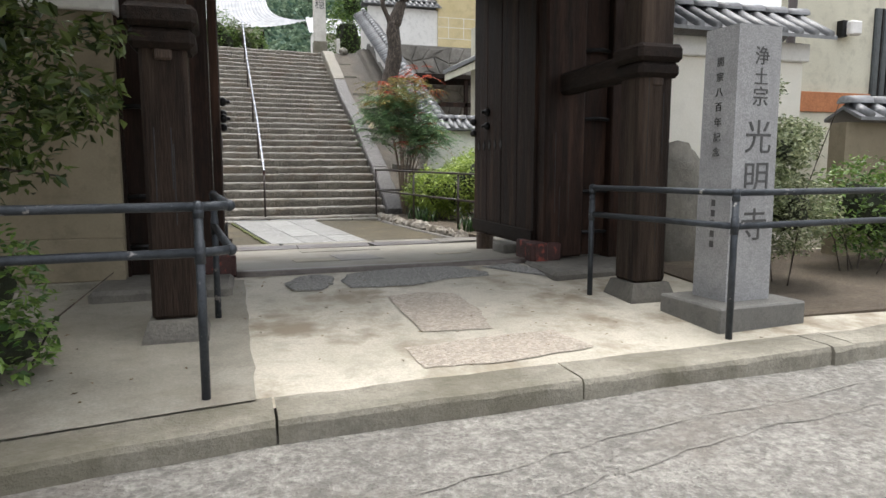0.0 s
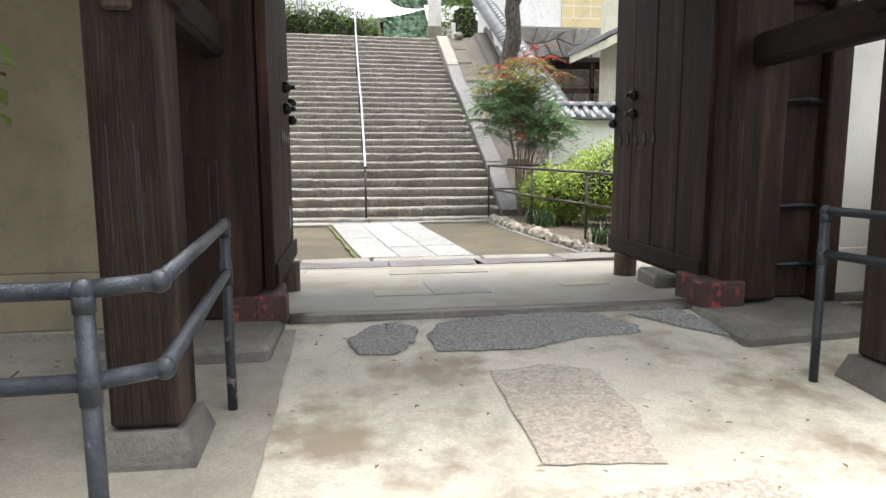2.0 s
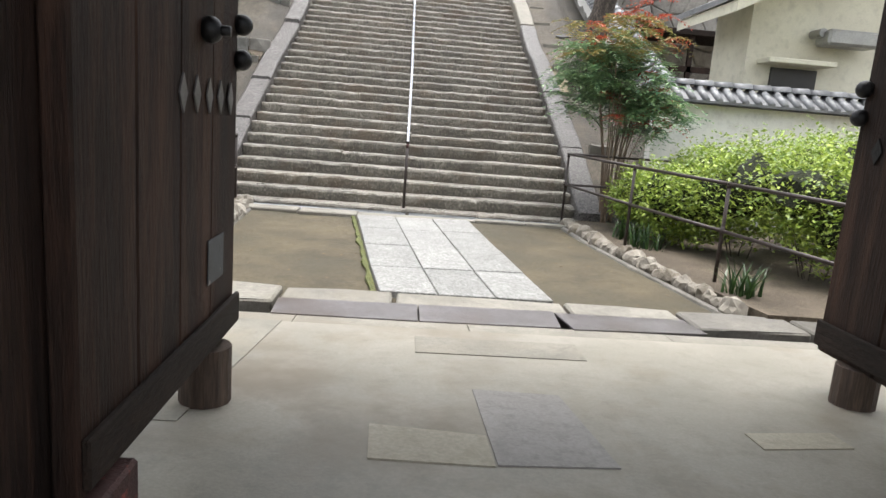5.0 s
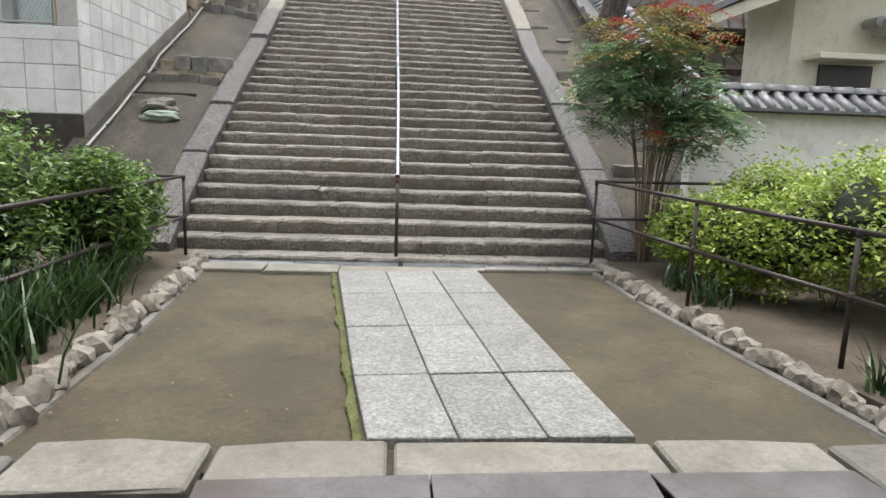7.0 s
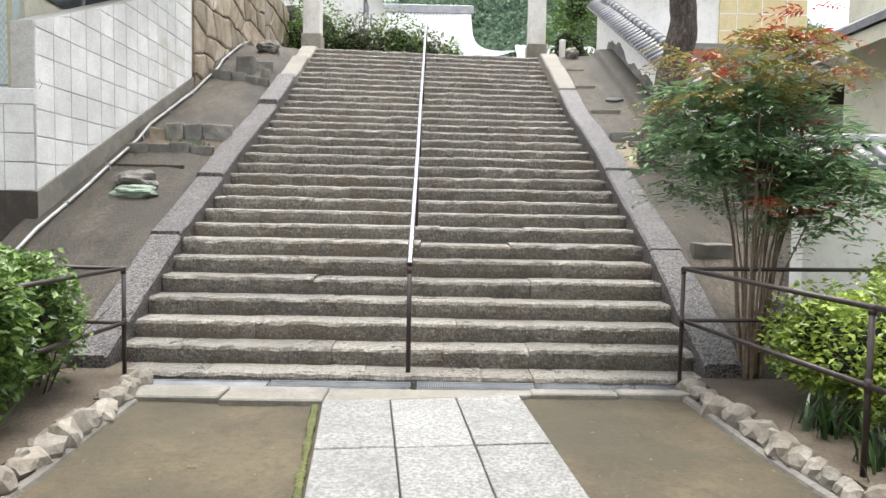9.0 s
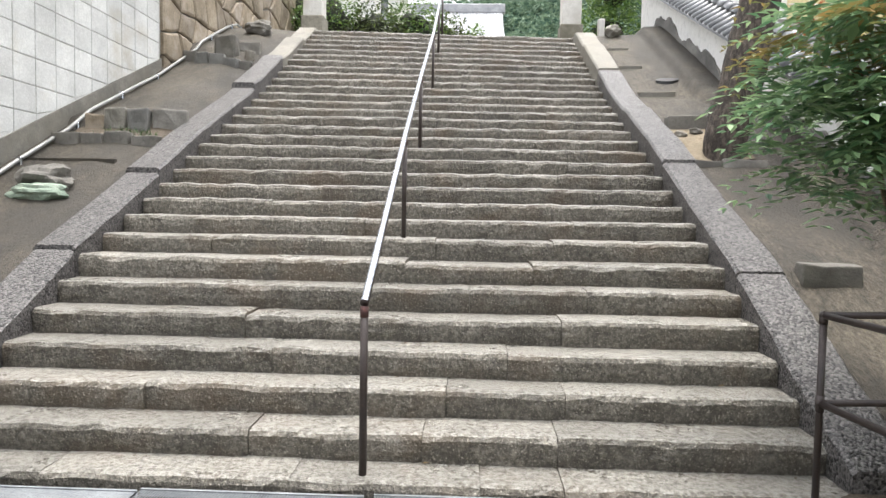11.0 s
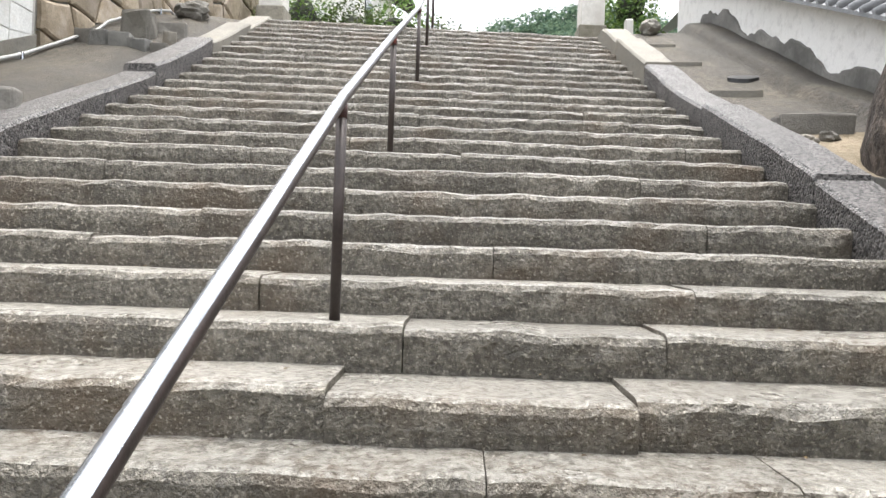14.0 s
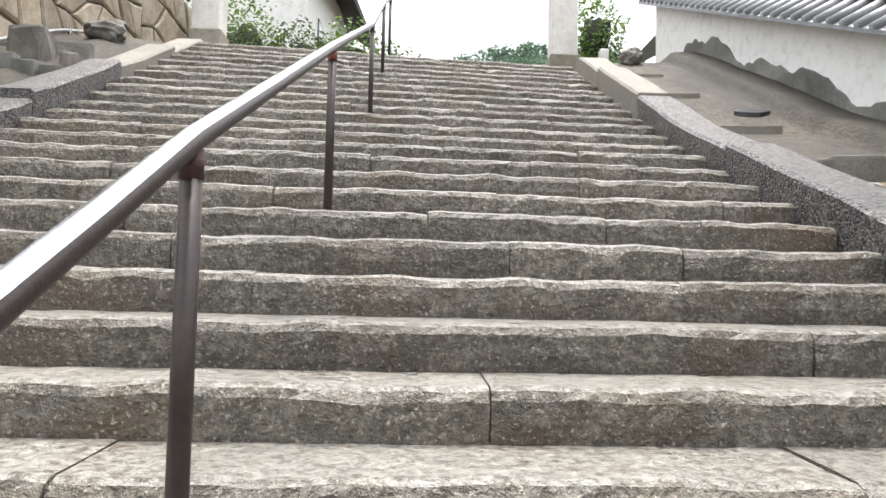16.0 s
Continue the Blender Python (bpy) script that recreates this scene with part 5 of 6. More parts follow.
shed = tagged(new("house_left"), "pale teal sheeted house behind the block wall", "house", kind="structure")
bm = bm_new()
box(bm, -9, -4.75, 16.3, 16.5, 2.4, 5.2)
part("wall", bm, TEAL, shed)
bm = bm_new()
box(bm, -5.35, -5.2, 16.2, 16.32, 2.7, 5.0, 0.01)
part("window_frame", bm, FRAME, shed)
bm = bm_new()
box(bm, -5.0, -4.7, 16.5, 22.0, 2.8, 5.2)
part("wall", bm, SHELL, shed)
bm = bm_new()
box(bm, -4.72, -4.66, 16.6, 19.8, 3.9, 4.75)
part("window", bm, GLASS, shed, "dark window under the eave")
for y in (16.6, 17.7, 18.8, 19.8):
    bm = bm_new()
    box(bm, -4.68, -4.63, y - .03, y + .03, 3.9, 4.75)
    part("window_frame", bm, FRAME, shed)
bm = bm_new()
vs = [bm.verts.new(c) for c in ((-4.0, 15.4, 4.55), (-4.0, 20.2, 5.15), (-9, 20.2, 6.6), (-9, 15.4, 6.4), (-4.0, 15.4, 4.66), (-4.0, 20.2, 5.26), (-9, 20.2, 6.7), (-9, 15.4, 6.5))]
for f in ((0, 1, 2, 3), (7, 6, 5, 4), (0, 4, 5, 1), (1, 5, 6, 2), (2, 6, 7, 3), (3, 7, 4, 0)):
    bm.faces.new([vs[i] for i in f])
part("eave", bm, SHELL, shed, "pale boarded eave")

# irregular masonry: jittered cells cut into stones
def masonry(parent, place, u0, u1, z_lo, z_hi, cell, material, depth, seed):
    r = random.Random(seed)
    nu = max(2, int((u1 - u0) / cell))
    zb, zt = min(z_lo(u0), z_lo(u1)), max(z_hi(u0), z_hi(u1))
    nz = max(2, int((zt - zb) / cell))
    pt = {}
    for i in range(nu + 1):
        for j in range(nz + 1):
            u, z = u0 + (u1 - u0) * i / nu, zb + (zt - zb) * j / nz
            u += (0.5 if j % 2 else 0) * cell * (0 < i < nu)
            pt[i, j] = (u + r.uniform(-.28, .28) * cell * (0 < i < nu), z + r.uniform(-.28, .28) * cell)
    for i in range(nu):
        for j in range(nz):
            q = [pt[i, j], pt[i + 1, j], pt[i + 1, j + 1], pt[i, j + 1]]
            q = [(min(max(u, u0), u1), z) for u, z in q]
            q = [(u, min(max(z, z_lo(u)), z_hi(u))) for u, z in q]
            cu, czz = sum(p[0] for p in q) / 4, sum(p[1] for p in q) / 4
            if abs(q[2][1] - q[1][1]) + abs(q[3][1] - q[0][1]) < 0.08:
                continue
            rim = []
            for (ua, za), (ub, zb2) in zip(q, q[1:] + q[:1]):
                rim.append((ua, za))
                rim.append(((ua + ub) / 2 + r.uniform(-.05, .05) * cell, (za + zb2) / 2 + r.uniform(-.05, .05) * cell))
            bm = bm_new()
            k1, k2 = 0.93, 0.80
            d = depth * r.uniform(0.7, 1.2)
            A = [bm.verts.new(place(cu + (u - cu) * k1, czz + (z - czz) * k1, -0.02)) for u, z in rim]
            B = [bm.verts.new(place(cu + (u - cu) * k1, czz + (z - czz) * k1, d * 0.55)) for u, z in rim]
            C = [bm.verts.new(place(cu + (u - cu) * k2, czz + (z - czz) * k2, d * r.uniform(0.9, 1.1))) for u, z in rim]
            top = bm.verts.new(place(cu, czz, d * 1.12))
            n = len(rim)
            for X, Y in ((A, B), (B, C)):
                for t in range(n):
                    bm.faces.new((X[t], X[(t + 1) % n], Y[(t + 1) % n], Y[t]))
            for t in range(n):
                bm.faces.new((C[t], C[(t + 1) % n], top))
            part("masonry_stone", bm, material, parent)


sw = tagged(new("wall_stone_left"), "brown irregular stone masonry wall beside the upper steps", "wall", kind="structure")
bm = bm_new()
box(bm, LW - 0.5, LW - 0.02, 20.66, 29, 2.5, 7.2)
part("wall_core", bm, MORTAR, sw)
masonry(sw, lambda u, z, d: (LW + d, u, z), 20.68, 25.6, lambda y: min(TOP, stair_z(y)) - 0.1, lambda y: 7.15, 0.46, MASON, 0.05, 3)
masonry(sw, lambda u, z, d: (LW + d, u, z), 25.6, 29.0, lambda y: TOP - 0.1, lambda y: 7.15, 0.55, MASON, 0.05, 4)

# drain pipe up the bank, with its clips
PX = LW + 0.17
pipe = thing("drain_pipe", (PX, 15.2, bank_z(PX, 15.2)), "thin pale grey pipe lying up the cement bank", "pipe")
bm = bm_new()
tube(bm, [(PX + 0.015 * noise.noise(Vector((y, 0, 0))), y, bank_z(PX, y) + 0.05) for y in span(15.2, 24.0, 40)], 0.022, 10)
wpart("pipe_run", bm, FRAME, pipe, smooth=True)
for y in span(16.2, 23.2, 7):
    bm = bm_new()
    box(bm, PX - 0.032, PX + 0.032, y - 0.016, y + 0.016, bank_z(PX, y) - 0.02, bank_z(PX, y) + 0.08, 0.008)
    wpart("clip", bm, CHROME, pipe)


def loose_stone(x, y, s, material, label, seed, sink=0.5, name="loose_stone"):
    bm = bm_new()
    z = bank_z(x, y)
    rock(bm, (x, y, z + s[2] * (1 - sink)), s, seed, 3)
    return tagged(shape(name, bm, material), label, "stone", "stones on the bank")


def squared_stone(x, y, w, d, h, material, label, seed, turn=0.0, name="squared_stone", lean=0.0):
    """A rough-hewn block set upright or flat in the bank."""
    bm = bm_new()
    box(bm, -w / 2, w / 2, -d / 2, d / 2, -0.22, h, min(w, d, h) * 0.16, seg=2)
    bmesh.ops.subdivide_edges(bm, edges=[e for e in bm.edges if e.calc_length() > 0.08], cuts=2, use_grid_fill=True)
    for v in bm.verts:
        k = 0.10 * min(w, d, h) + 0.008
        p = v.co * 6 + Vector((seed * 3.1, seed * 1.7, 0))
        v.co += k * Vector((noise.noise(p), noise.noise(p + Vector((9, 0, 0))), noise.noise(p + Vector((0, 9, 0)))))
    m = Matrix.Translation((x, y, bank_z(x, y))) @ Matrix.Rotation(radians(turn), 4, "Z") @ Matrix.Rotation(radians(lean), 4, "Y")
    bmesh.ops.transform(bm, matrix=m, verts=bm.verts)
    return tagged(shape(name, bm, material), label, "stone", "stones on the bank")


loose_stone(-3.52, 16.78, (0.27, 0.20, 0.13), FOOT, "dark weathered boulder set in the cement bank", 1.1, 0.5)
loose_stone(-3.46, 16.55, (0.27, 0.10, 0.09), JADE, "pale green mossy stone in the cement bank", 2.2, 0.45)
# lower planting pocket: lip blocks, soil, grass and the stones at its back
for k, (xa, xb) in enumerate(((-4.12, -3.80), (-3.79, -3.55), (-3.54, -3.26), (-3.25, -2.95))):
    squared_stone((xa + xb) / 2, 17.84 + 0.02 * k, xb - xa - 0.015, 0.15, 0.10 - 0.015 * (k % 2), FOOT, "flat weathered block edging a planting pocket", 3.3 + k, 2, "ledge_block")
bm = bm_new()
slope_strip(bm, span(-4.0, -2.92, 10), span(17.9, 18.3, 6), lambda x, y: bank_z(x, y) + 0.035 + 0.02 * noise.noise(Vector((x * 5, y * 5, 2))))
tagged(shape("pocket_soil", bm, SOIL), "dry soil in the planting pocket on the bank", "soil", kind="structure")
squared_stone(-3.86, 18.24, 0.22, 0.14, 0.17, MASON, "brown rough stone at the back of the planting pocket", 5.5, 8)
squared_stone(-3.60, 18.22, 0.25, 0.15, 0.26, SLAB, "squared pale stone standing in the planting pocket", 6.1, -4)
squared_stone(-3.34, 18.24, 0.24, 0.16, 0.25, STELEB, "dark squared stone standing in the planting pocket", 7.4, 3)
squared_stone(-3.02, 18.34, 0.40, 0.16, 0.20, GSTONE, "long grey slab edging the planting pocket", 8.2, 6)
bm = bm_new()
q = random.Random(21)
for _ in range(150):
    x, y = q.gauss(-3.36, 0.17), q.uniform(17.92, 18.12)
    z, L, a = bank_z(x, y) + 0.03, q.uniform(0.03, 0.085), q.uniform(0, 6.28)
    d = Vector((math.cos(a), math.sin(a), 0))
    bm.faces.new([bm.verts.new(c) for c in (Vector((x, y, z)) - d * 0.006, Vector((x, y, z)) + d * 0.006, Vector((x, y, z + L)) + Vector((-d.y, d.x, 0)) * L * 0.5)])
tagged(shape("grass_tuft", bm, IRIS), "short green grass in the planting pocket", "grass", kind="stuff")
# upper planting pocket with a stump-like block
for k, (x, y, w, h, m_) in enumerate(((-4.0, 21.22, 0.24, 0.13, FOOT), (-3.76, 21.1, 0.22, 0.15, STELEB), (-3.52, 21.08, 0.24, 0.14, STELEB), (-3.28, 21.06, 0.22, 0.10, STELEB), (-3.06, 21.1, 0.18, 0.08, FOOT))):
    squared_stone(x, y, w, 0.16, h, m_, "dark broken stone edging the upper pocket", 11 + k * 1.3, 5 * (k % 3) - 4)
squared_stone(-3.52, 21.5, 0.36, 0.28, 0.30, FOOT, "squat grey block standing in the upper pocket", 17.7, 5)
squared_stone(-3.14, 21.5, 0.16, 0.14, 0.12, ROCK, "pale broken stone in the upper pocket", 19.1, 20)
squared_stone(-3.3, 21.75, 0.5, 0.14, 0.10, GSTONE, "long flat slab behind the upper pocket", 20.3, 3)
loose_stone(-3.40, 22.75, (0.24, 0.16, 0.15), FOOT, "rounded dark boulder high on the cement bank", 24.1, 0.45)
squared_stone(-3.66, 17.36, 1.0, 0.05, 0.015, FLANK, "low cement lip across the bank", 26.0, 1, "cement_lip")

# right bank: set stones, broken hole, slabs round the tree
squared_stone(3.20, 15.58, 0.42, 0.20, 0.10, FOOT, "flat mossy stone set in the cement bank", 31.4, -4)
squared_stone(3.02, 17.66, 0.30, 0.12, 0.05, FOOT, "thin slab edging the soil under the tree", 33.1, 3)
squared_stone(3.38, 17.60, 0.44, 0.12, 0.07, GSTONE, "thin slab edging the soil under the tree", 34.3, -3)
squared_stone(3.20, 18.84, 0.56, 0.22, 0.14, FOOT, "long weathered block behind the tree", 35.7, -3)
loose_stone(2.99, 18.5, (0.07, 0.06, 0.05), ROCK, "small pale stone in the soil by the tree", 36.1, 0.4)
loose_stone(3.2, 18.6, (0.08, 0.06, 0.05), FOOT, "small brown stone in the soil by the tree", 37.7, 0.4)
loose_stone(3.20, 23.5, (0.16, 0.15, 0.13), SLAB, "rounded pale boulder at the head of the bank", 38.3, 0.3)
loose_stone(3.12, 14.4, (0.15, 0.15, 0.14), FOOT, "rough brown stone set at the foot of the bank", 39.9, 0.55)
loose_stone(3.42, 14.62, (0.17, 0.13, 0.13), FOOT, "rough brown stone set at the foot of the bank", 41.3, 0.55)
for x, y, w in ((3.2, 20.35, 0.5), (3.08, 21.6, 0.42), (3.1, 22.6, 0.36)):
    squared_stone(x, y, w, 0.14, 0.02, SLAB, "rough cement ledge across the bank", y, -4, "bank_ledge")
bm = bm_new()
slope_strip(bm, span(2.88, 3.55, 12), span(17.72, 18.75, 12), lambda x, y: bank_z(x, y) + 0.022 + 0.02 * noise.noise(Vector((x * 4, y * 4, 2))))
tagged(shape("tree_soil", bm, mat("pale_dry_soil", (0.19, 0.15, 0.095), (0.29, 0.238, 0.165), 5, 0.95, fine=40, bump=0.8, speck=0.4)), "pale dry soil round the tree on the bank", "soil", kind="structure")
ring = [(3.50 + 0.17 * math.cos(t) * (1 + 0.25 * noise.noise(Vector((t * 2, 1, 0)))), 20.87 + 0.075 * math.sin(t) * (1 + 0.4 * noise.noise(Vector((t * 2, 5, 0))))) for t in [2 * math.pi * k / 18 for k in range(18)]]
bm = bm_new()
prism(bm, ring, lambda x, y: bank_z(x, y) - 0.02, lambda x, y: bank_z(x, y) + 0.03)
tagged(shape("bank_hole", bm, DARK), "dark broken hole in the cement bank", "hole", kind="structure")

# ---- right side: plastered wall with tiled coping, low and climbing ----
rw = tagged(new("wall_white_right"), "white plastered wall with grey tiled coping climbing beside the steps", "wall", kind="structure")


def cap_z(y):
    return max(1.80, 6.35 + 0.482 * (y - 25))


ys = [14.825, 15.56, 18, 21, 25.2]
bm = bm_new()
lo = [bm.verts.new((R_WALL, y, stair_z(y) - 0.4)) for y in ys]
hi = [bm.verts.new((R_WALL, y, cap_z(y))) for y in ys]
lo2 = [bm.verts.new((R_WALL + 0.22, y, stair_z(y) - 0.4)) for y in ys]
hi2 = [bm.verts.new((R_WALL + 0.22, y, cap_z(y))) for y in ys]
for i in range(len(ys) - 1):
    bm.faces.new((lo[i], lo[i + 1], hi[i + 1], hi[i]))
    bm.faces.new((lo2[i + 1], lo2[i], hi2[i], hi2[i + 1]))
    bm.faces.new((hi[i], hi[i + 1], hi2[i + 1], hi2[i]))
bm.faces.new((lo[-1], lo2[-1], hi2[-1], hi[-1]))
bm.faces.new((lo[0], hi[0], hi2[0], lo2[0]))
part("plaster", bm, WHITE, rw)
# ragged grey cement skirting where the plaster has fallen
bm = bm_new()
n = 150
A, B, C = [], [], []
for i in range(n + 1):
    y = 15.2 + (25.1 - 15.2) * i / n
    z = bank_z(R_WALL, y)
    h = 0.15 + 0.20 * noise.noise(Vector((y * 1.5, 0, 0))) + 0.09 * noise.noise(Vector((y * 5, 1, 0))) + 0.04 * noise.noise(Vector((y * 13, 4, 0)))
    A.append(bm.verts.new((R_WALL - 0.03, y, z - 0.2)))
    B.append(bm.verts.new((R_WALL - 0.03, y, z + h)))
    C.append(bm.verts.new((R_WALL + 0.01, y, z + h + 0.01)))
for i in range(n):
    bm.faces.new((A[i], A[i + 1], B[i + 1], B[i]))
    bm.faces.new((B[i], B[i + 1], C[i + 1], C[i]))
part("skirting", bm, mat("stained_skirting", (0.13, 0.125, 0.115), (0.27, 0.26, 0.24), 1.6, 0.9, fine=40, bump=0.3, stain=(0.09, 0.088, 0.08), stain_scale=1.3, stain_at=(0.5, 0.7)), rw, "ragged dark grey cement skirting")
tile_cap(rw, (R_WALL + 0.11, 25.3, cap_z(25.3) + 0.24), (R_WALL + 0.11, 15.6, cap_z(15.6) + 0.24), 0.34, 0.20, 0.20)
bm = bm_new()
box(bm, R_WALL - 0.5, 9, 14.6, 14.82, -0.2, 1.80)
part("plaster", bm, WHITE, rw)
tile_cap(rw, (R_WALL - 0.55, 14.71, 2.05), (9, 14.71, 2.05), 0.34, 0.20, 0.20)

# front right yard wall with coping, and the house behind it
fw = tagged(new("wall_front_right"), "low cream plastered yard wall with a dark tiled coping", "wall", kind="structure")
bm = bm_new()
box(bm, 5.4, 12, 5.6, 5.8, -0.3, 1.45)
part("plaster", bm, PLASTER, fw)
tile_cap(fw, (5.45, 5.7, 1.62), (12, 5.7, 1.62), 0.22, 0.12, 0.25)
fh = tagged(new("house_front_right"), "beige rendered house with an orange brick band and barred window", "house", kind="structure")
bm = bm_new()
box(bm, 6.6, 14, 7.6, 7.8, -0.3, 4.5)
part("wall", bm, SHELL, fh)
bm = bm_new()
box(bm, 6.6, 14, 7.57, 7.6, 1.75, 2.02, 0.004)
part("brick_band", bm, ORANGE, fh, "orange brick band")
bm = bm_new()
box(bm, 8.05, 9.3, 7.56, 7.62, 1.95, 3.2, 0.01)
w_ = part("window", bm, GLASS, fh, "dark window")
for i in range(9):
    bm = bm_new()
    x = 8.1 + i * 0.14
    box(bm, x, x + 0.02, 7.50, 7.52, 1.97, 3.18)
    part("window_bar", bm, IRON, w_)
lamp = thing("wall_lamp", (7.55, 7.5, 2.85), "square white wall lamp on the beige house", "wall lamp")
bm = bm_new()
box(bm, 7.45, 7.65, 7.42, 7.55, 2.78, 2.97, 0.02)
wpart("shade", bm, WHITE, lamp)
bm = bm_new()
box(bm, 7.38, 7.47, 7.5, 7.6, 2.76, 2.98, 0.005)
wpart("bracket", bm, IRON, lamp)
bm = bm_new()
tube(bm, [(6.5, 7.5, -0.3), (6.5, 7.5, 4.5)], 0.06, 10)
tagged(shape("downpipe", bm, BROWN, None, "", True), "dark vertical downpipe on the house corner", "pipe")
# made-up block in place of a light greenish patch on the wall
rs = thing("wall_patch_block", (3.45, 5.9, 0), "rounded grey block standing in for a light patch on the wall", "stone")
bm = bm_new()
rock(bm, (3.55, 5.85, 0.45), (0.34, 0.14, 0.75), 8.8, 3)
wpart("stone_body", bm, SLAB, rs, smooth=True)

# house right of the court
rh = tagged(new("house_right"), "beige rendered house with a pale eave behind the plastered wall", "house", kind="structure")
bm = bm_new()
box(bm, 5.55, 12, 15.9, 17.2, -0.2, 4.6)
part("wall", bm, SHELL, rh)
bm = bm_new()
vs = []
for y in (15.0, 17.3):
    vs += [bm.verts.new(c) for c in ((4.85, y, 3.25), (4.85, y, 3.42), (9.5, y, 5.75), (9.5, y, 5.55))]
for f in ((0, 1, 2, 3), (7, 6, 5, 4), (0, 4, 5, 1), (1, 5, 6, 2), (2, 6, 7, 3), (3, 7, 4, 0)):
    bm.faces.new([vs[i] for i in f])
part("roof", bm, SHELL, rh, "pale eave and fascia")
bm = bm_new()
vs = []
for y in (14.95, 17.3):
    vs += [bm.verts.new(c) for c in ((4.80, y, 3.43), (4.80, y, 3.52), (9.5, y, 5.86), (9.5, y, 5.77))]
for f in ((0, 1, 2, 3), (7, 6, 5, 4), (0, 4, 5, 1), (1, 5, 6, 2), (2, 6, 7, 3), (3, 7, 4, 0)):
    bm.faces.new([vs[i] for i in f])
part("roof_tiles", bm, TILE, rh)
bm = bm_new()
box(bm, 5.75, 6.9, 15.5, 15.95, 2.62, 2.70, 0.01)
part("window_hood", bm, SHELL, rh)
bm = bm_new()
box(bm, 6.0, 6.8, 15.86, 15.92, 2.1, 2.58)
part("window", bm, DARK, rh)
bm = bm_new()
tube(bm, [(6.6, 15.85, 3.15), (6.6, 15.55, 3.15)], 0.07, 12)
box(bm, 6.62, 7.5, 15.4, 15.8, 2.95, 3.2, 0.04)
part("vent_pipe", bm, FRAME, rh)

# upper right: masonry terrace wall, white wall, yellow wall, carport
tw = tagged(new("wall_terrace_right"), "grey irregular stone terrace wall under the white wall", "wall", kind="structure")
bm = bm_new()
box(bm, 4.4, 14, 24.42, 24.9, 1, 5.45)
part("wall_core", bm, MORTAR, tw)
masonry(tw, lambda u, z, d: (u, 24.42 - d, z), 4.4, 10.5, lambda u: 2.9, lambda u: 5.45, 0.45, GSTONE, 0.06, 9)
bm = bm_new()
box(bm, 4.3, 6.9, 24.5, 24.7, 5.4, 6.75)
part("plaster", bm, WHITE, tw)
tile_cap(tw, (4.1, 24.6, 7.0), (7.0, 24.6, 7.0), 0.32, 0.18, 0.2)
bm = bm_new()
box(bm, 6.9, 9.0, 24.45, 24.7, 5.45, 7.7)
yw = part("yellow_wall", bm, YELLOW, tw, "yellow wall with white joints")
for z in (5.75, 6.15, 6.5):
    bm = bm_new()
    box(bm, 6.9, 9.0, 24.444, 24.45, z, z + 0.02)
    part("joint_line", bm, WHITE, yw)
for x in (7.3, 7.9, 8.5):
    bm = bm_new()
    box(bm, x, x + 0.02, 24.444, 24.45, 5.75, 6.5)
    part("joint_line", bm, WHITE, yw)
tile_cap(tw, (6.85, 24.6, 7.95), (9.1, 24.6, 7.95), 0.34, 0.2, 0.2)
bm = bm_new()
vs = []
for y in (25.5, 33):
    vs += [bm.verts.new(c) for c in ((5.9, y, 7.9), (8.3, y, 9.4), (11, y, 8.0), (8.3, y, 9.2))]
for f in ((0, 1, 2, 3), (7, 6, 5, 4), (0, 4, 5, 1), (1, 5, 6, 2), (2, 6, 7, 3), (3, 7, 4, 0)):
    bm.faces.new([vs[i] for i in f])
part("gable_roof", bm, TILE, tw, "dark gabled tile roof")
cp = thing("carport", (6.8, 21, 1.5), "dark flat-roofed open shed below the stone wall", "shed")
bm = bm_new()
box(bm, 5.2, 10, 22.6, 24.3, 4.05, 4.2, 0.01)
wpart("roof", bm, WOODH, cp)
for x in (5.3, 7.4):
    bm = bm_new()
    box(bm, x - .06, x + .06, 22.7, 22.82, 1.0, 4.05)
    wpart("post", bm, WOOD, cp)
bm = bm_new()
box(bm, 5.2, 10, 22.7, 22.78, 3.1, 3.25)
wpart("rail", bm, WOOD, cp)


# ---- stone pillars at the top of the steps ----
for sx, x, y, text in ((1, 2.65, 25.3, ("躬", "安", "穏")), (-1, -2.84, 24.75, ())):
    p = thing("stone_gate_pillar", (x, y, 5.0), "tall pale square stone pillar with black characters" if text else "tall pale square stone pillar with faded characters", "stone pillar", "stone pillars")
    bm = bm_new()
    box(bm, x - 0.24, x + 0.24, y - 0.24, y + 0.24, 4.8, 5.52, 0.02)
    wpart("foot", bm, KERB, p, "grey stone foot")
    bm = bm_new()
    box(bm, x - 0.205, x + 0.205, y - 0.205, y + 0.205, 5.5, 9.4, 0.015)
    wpart("shaft", bm, PILLAR, p)
    for i, ch in enumerate(text):
        glyph(ch, 0.36, face_m(x, y - 0.208, 8.05 - 0.62 * i), p)
    if not text:
        for i in range(3):
            bm = bm_new()
            for k in range(3):
                box(bm, x - 0.12, x + 0.12, y - 0.209, y - 0.203, 6.9 + 0.6 * i + 0.1 * k, 6.93 + 0.6 * i + 0.1 * k)
            box(bm, x - 0.02, x + 0.01, y - 0.209, y - 0.203, 6.85 + 0.6 * i, 7.17 + 0.6 * i)
            wpart("letter_bar", bm, INK, p)

# ---- hedges and shrubs ----


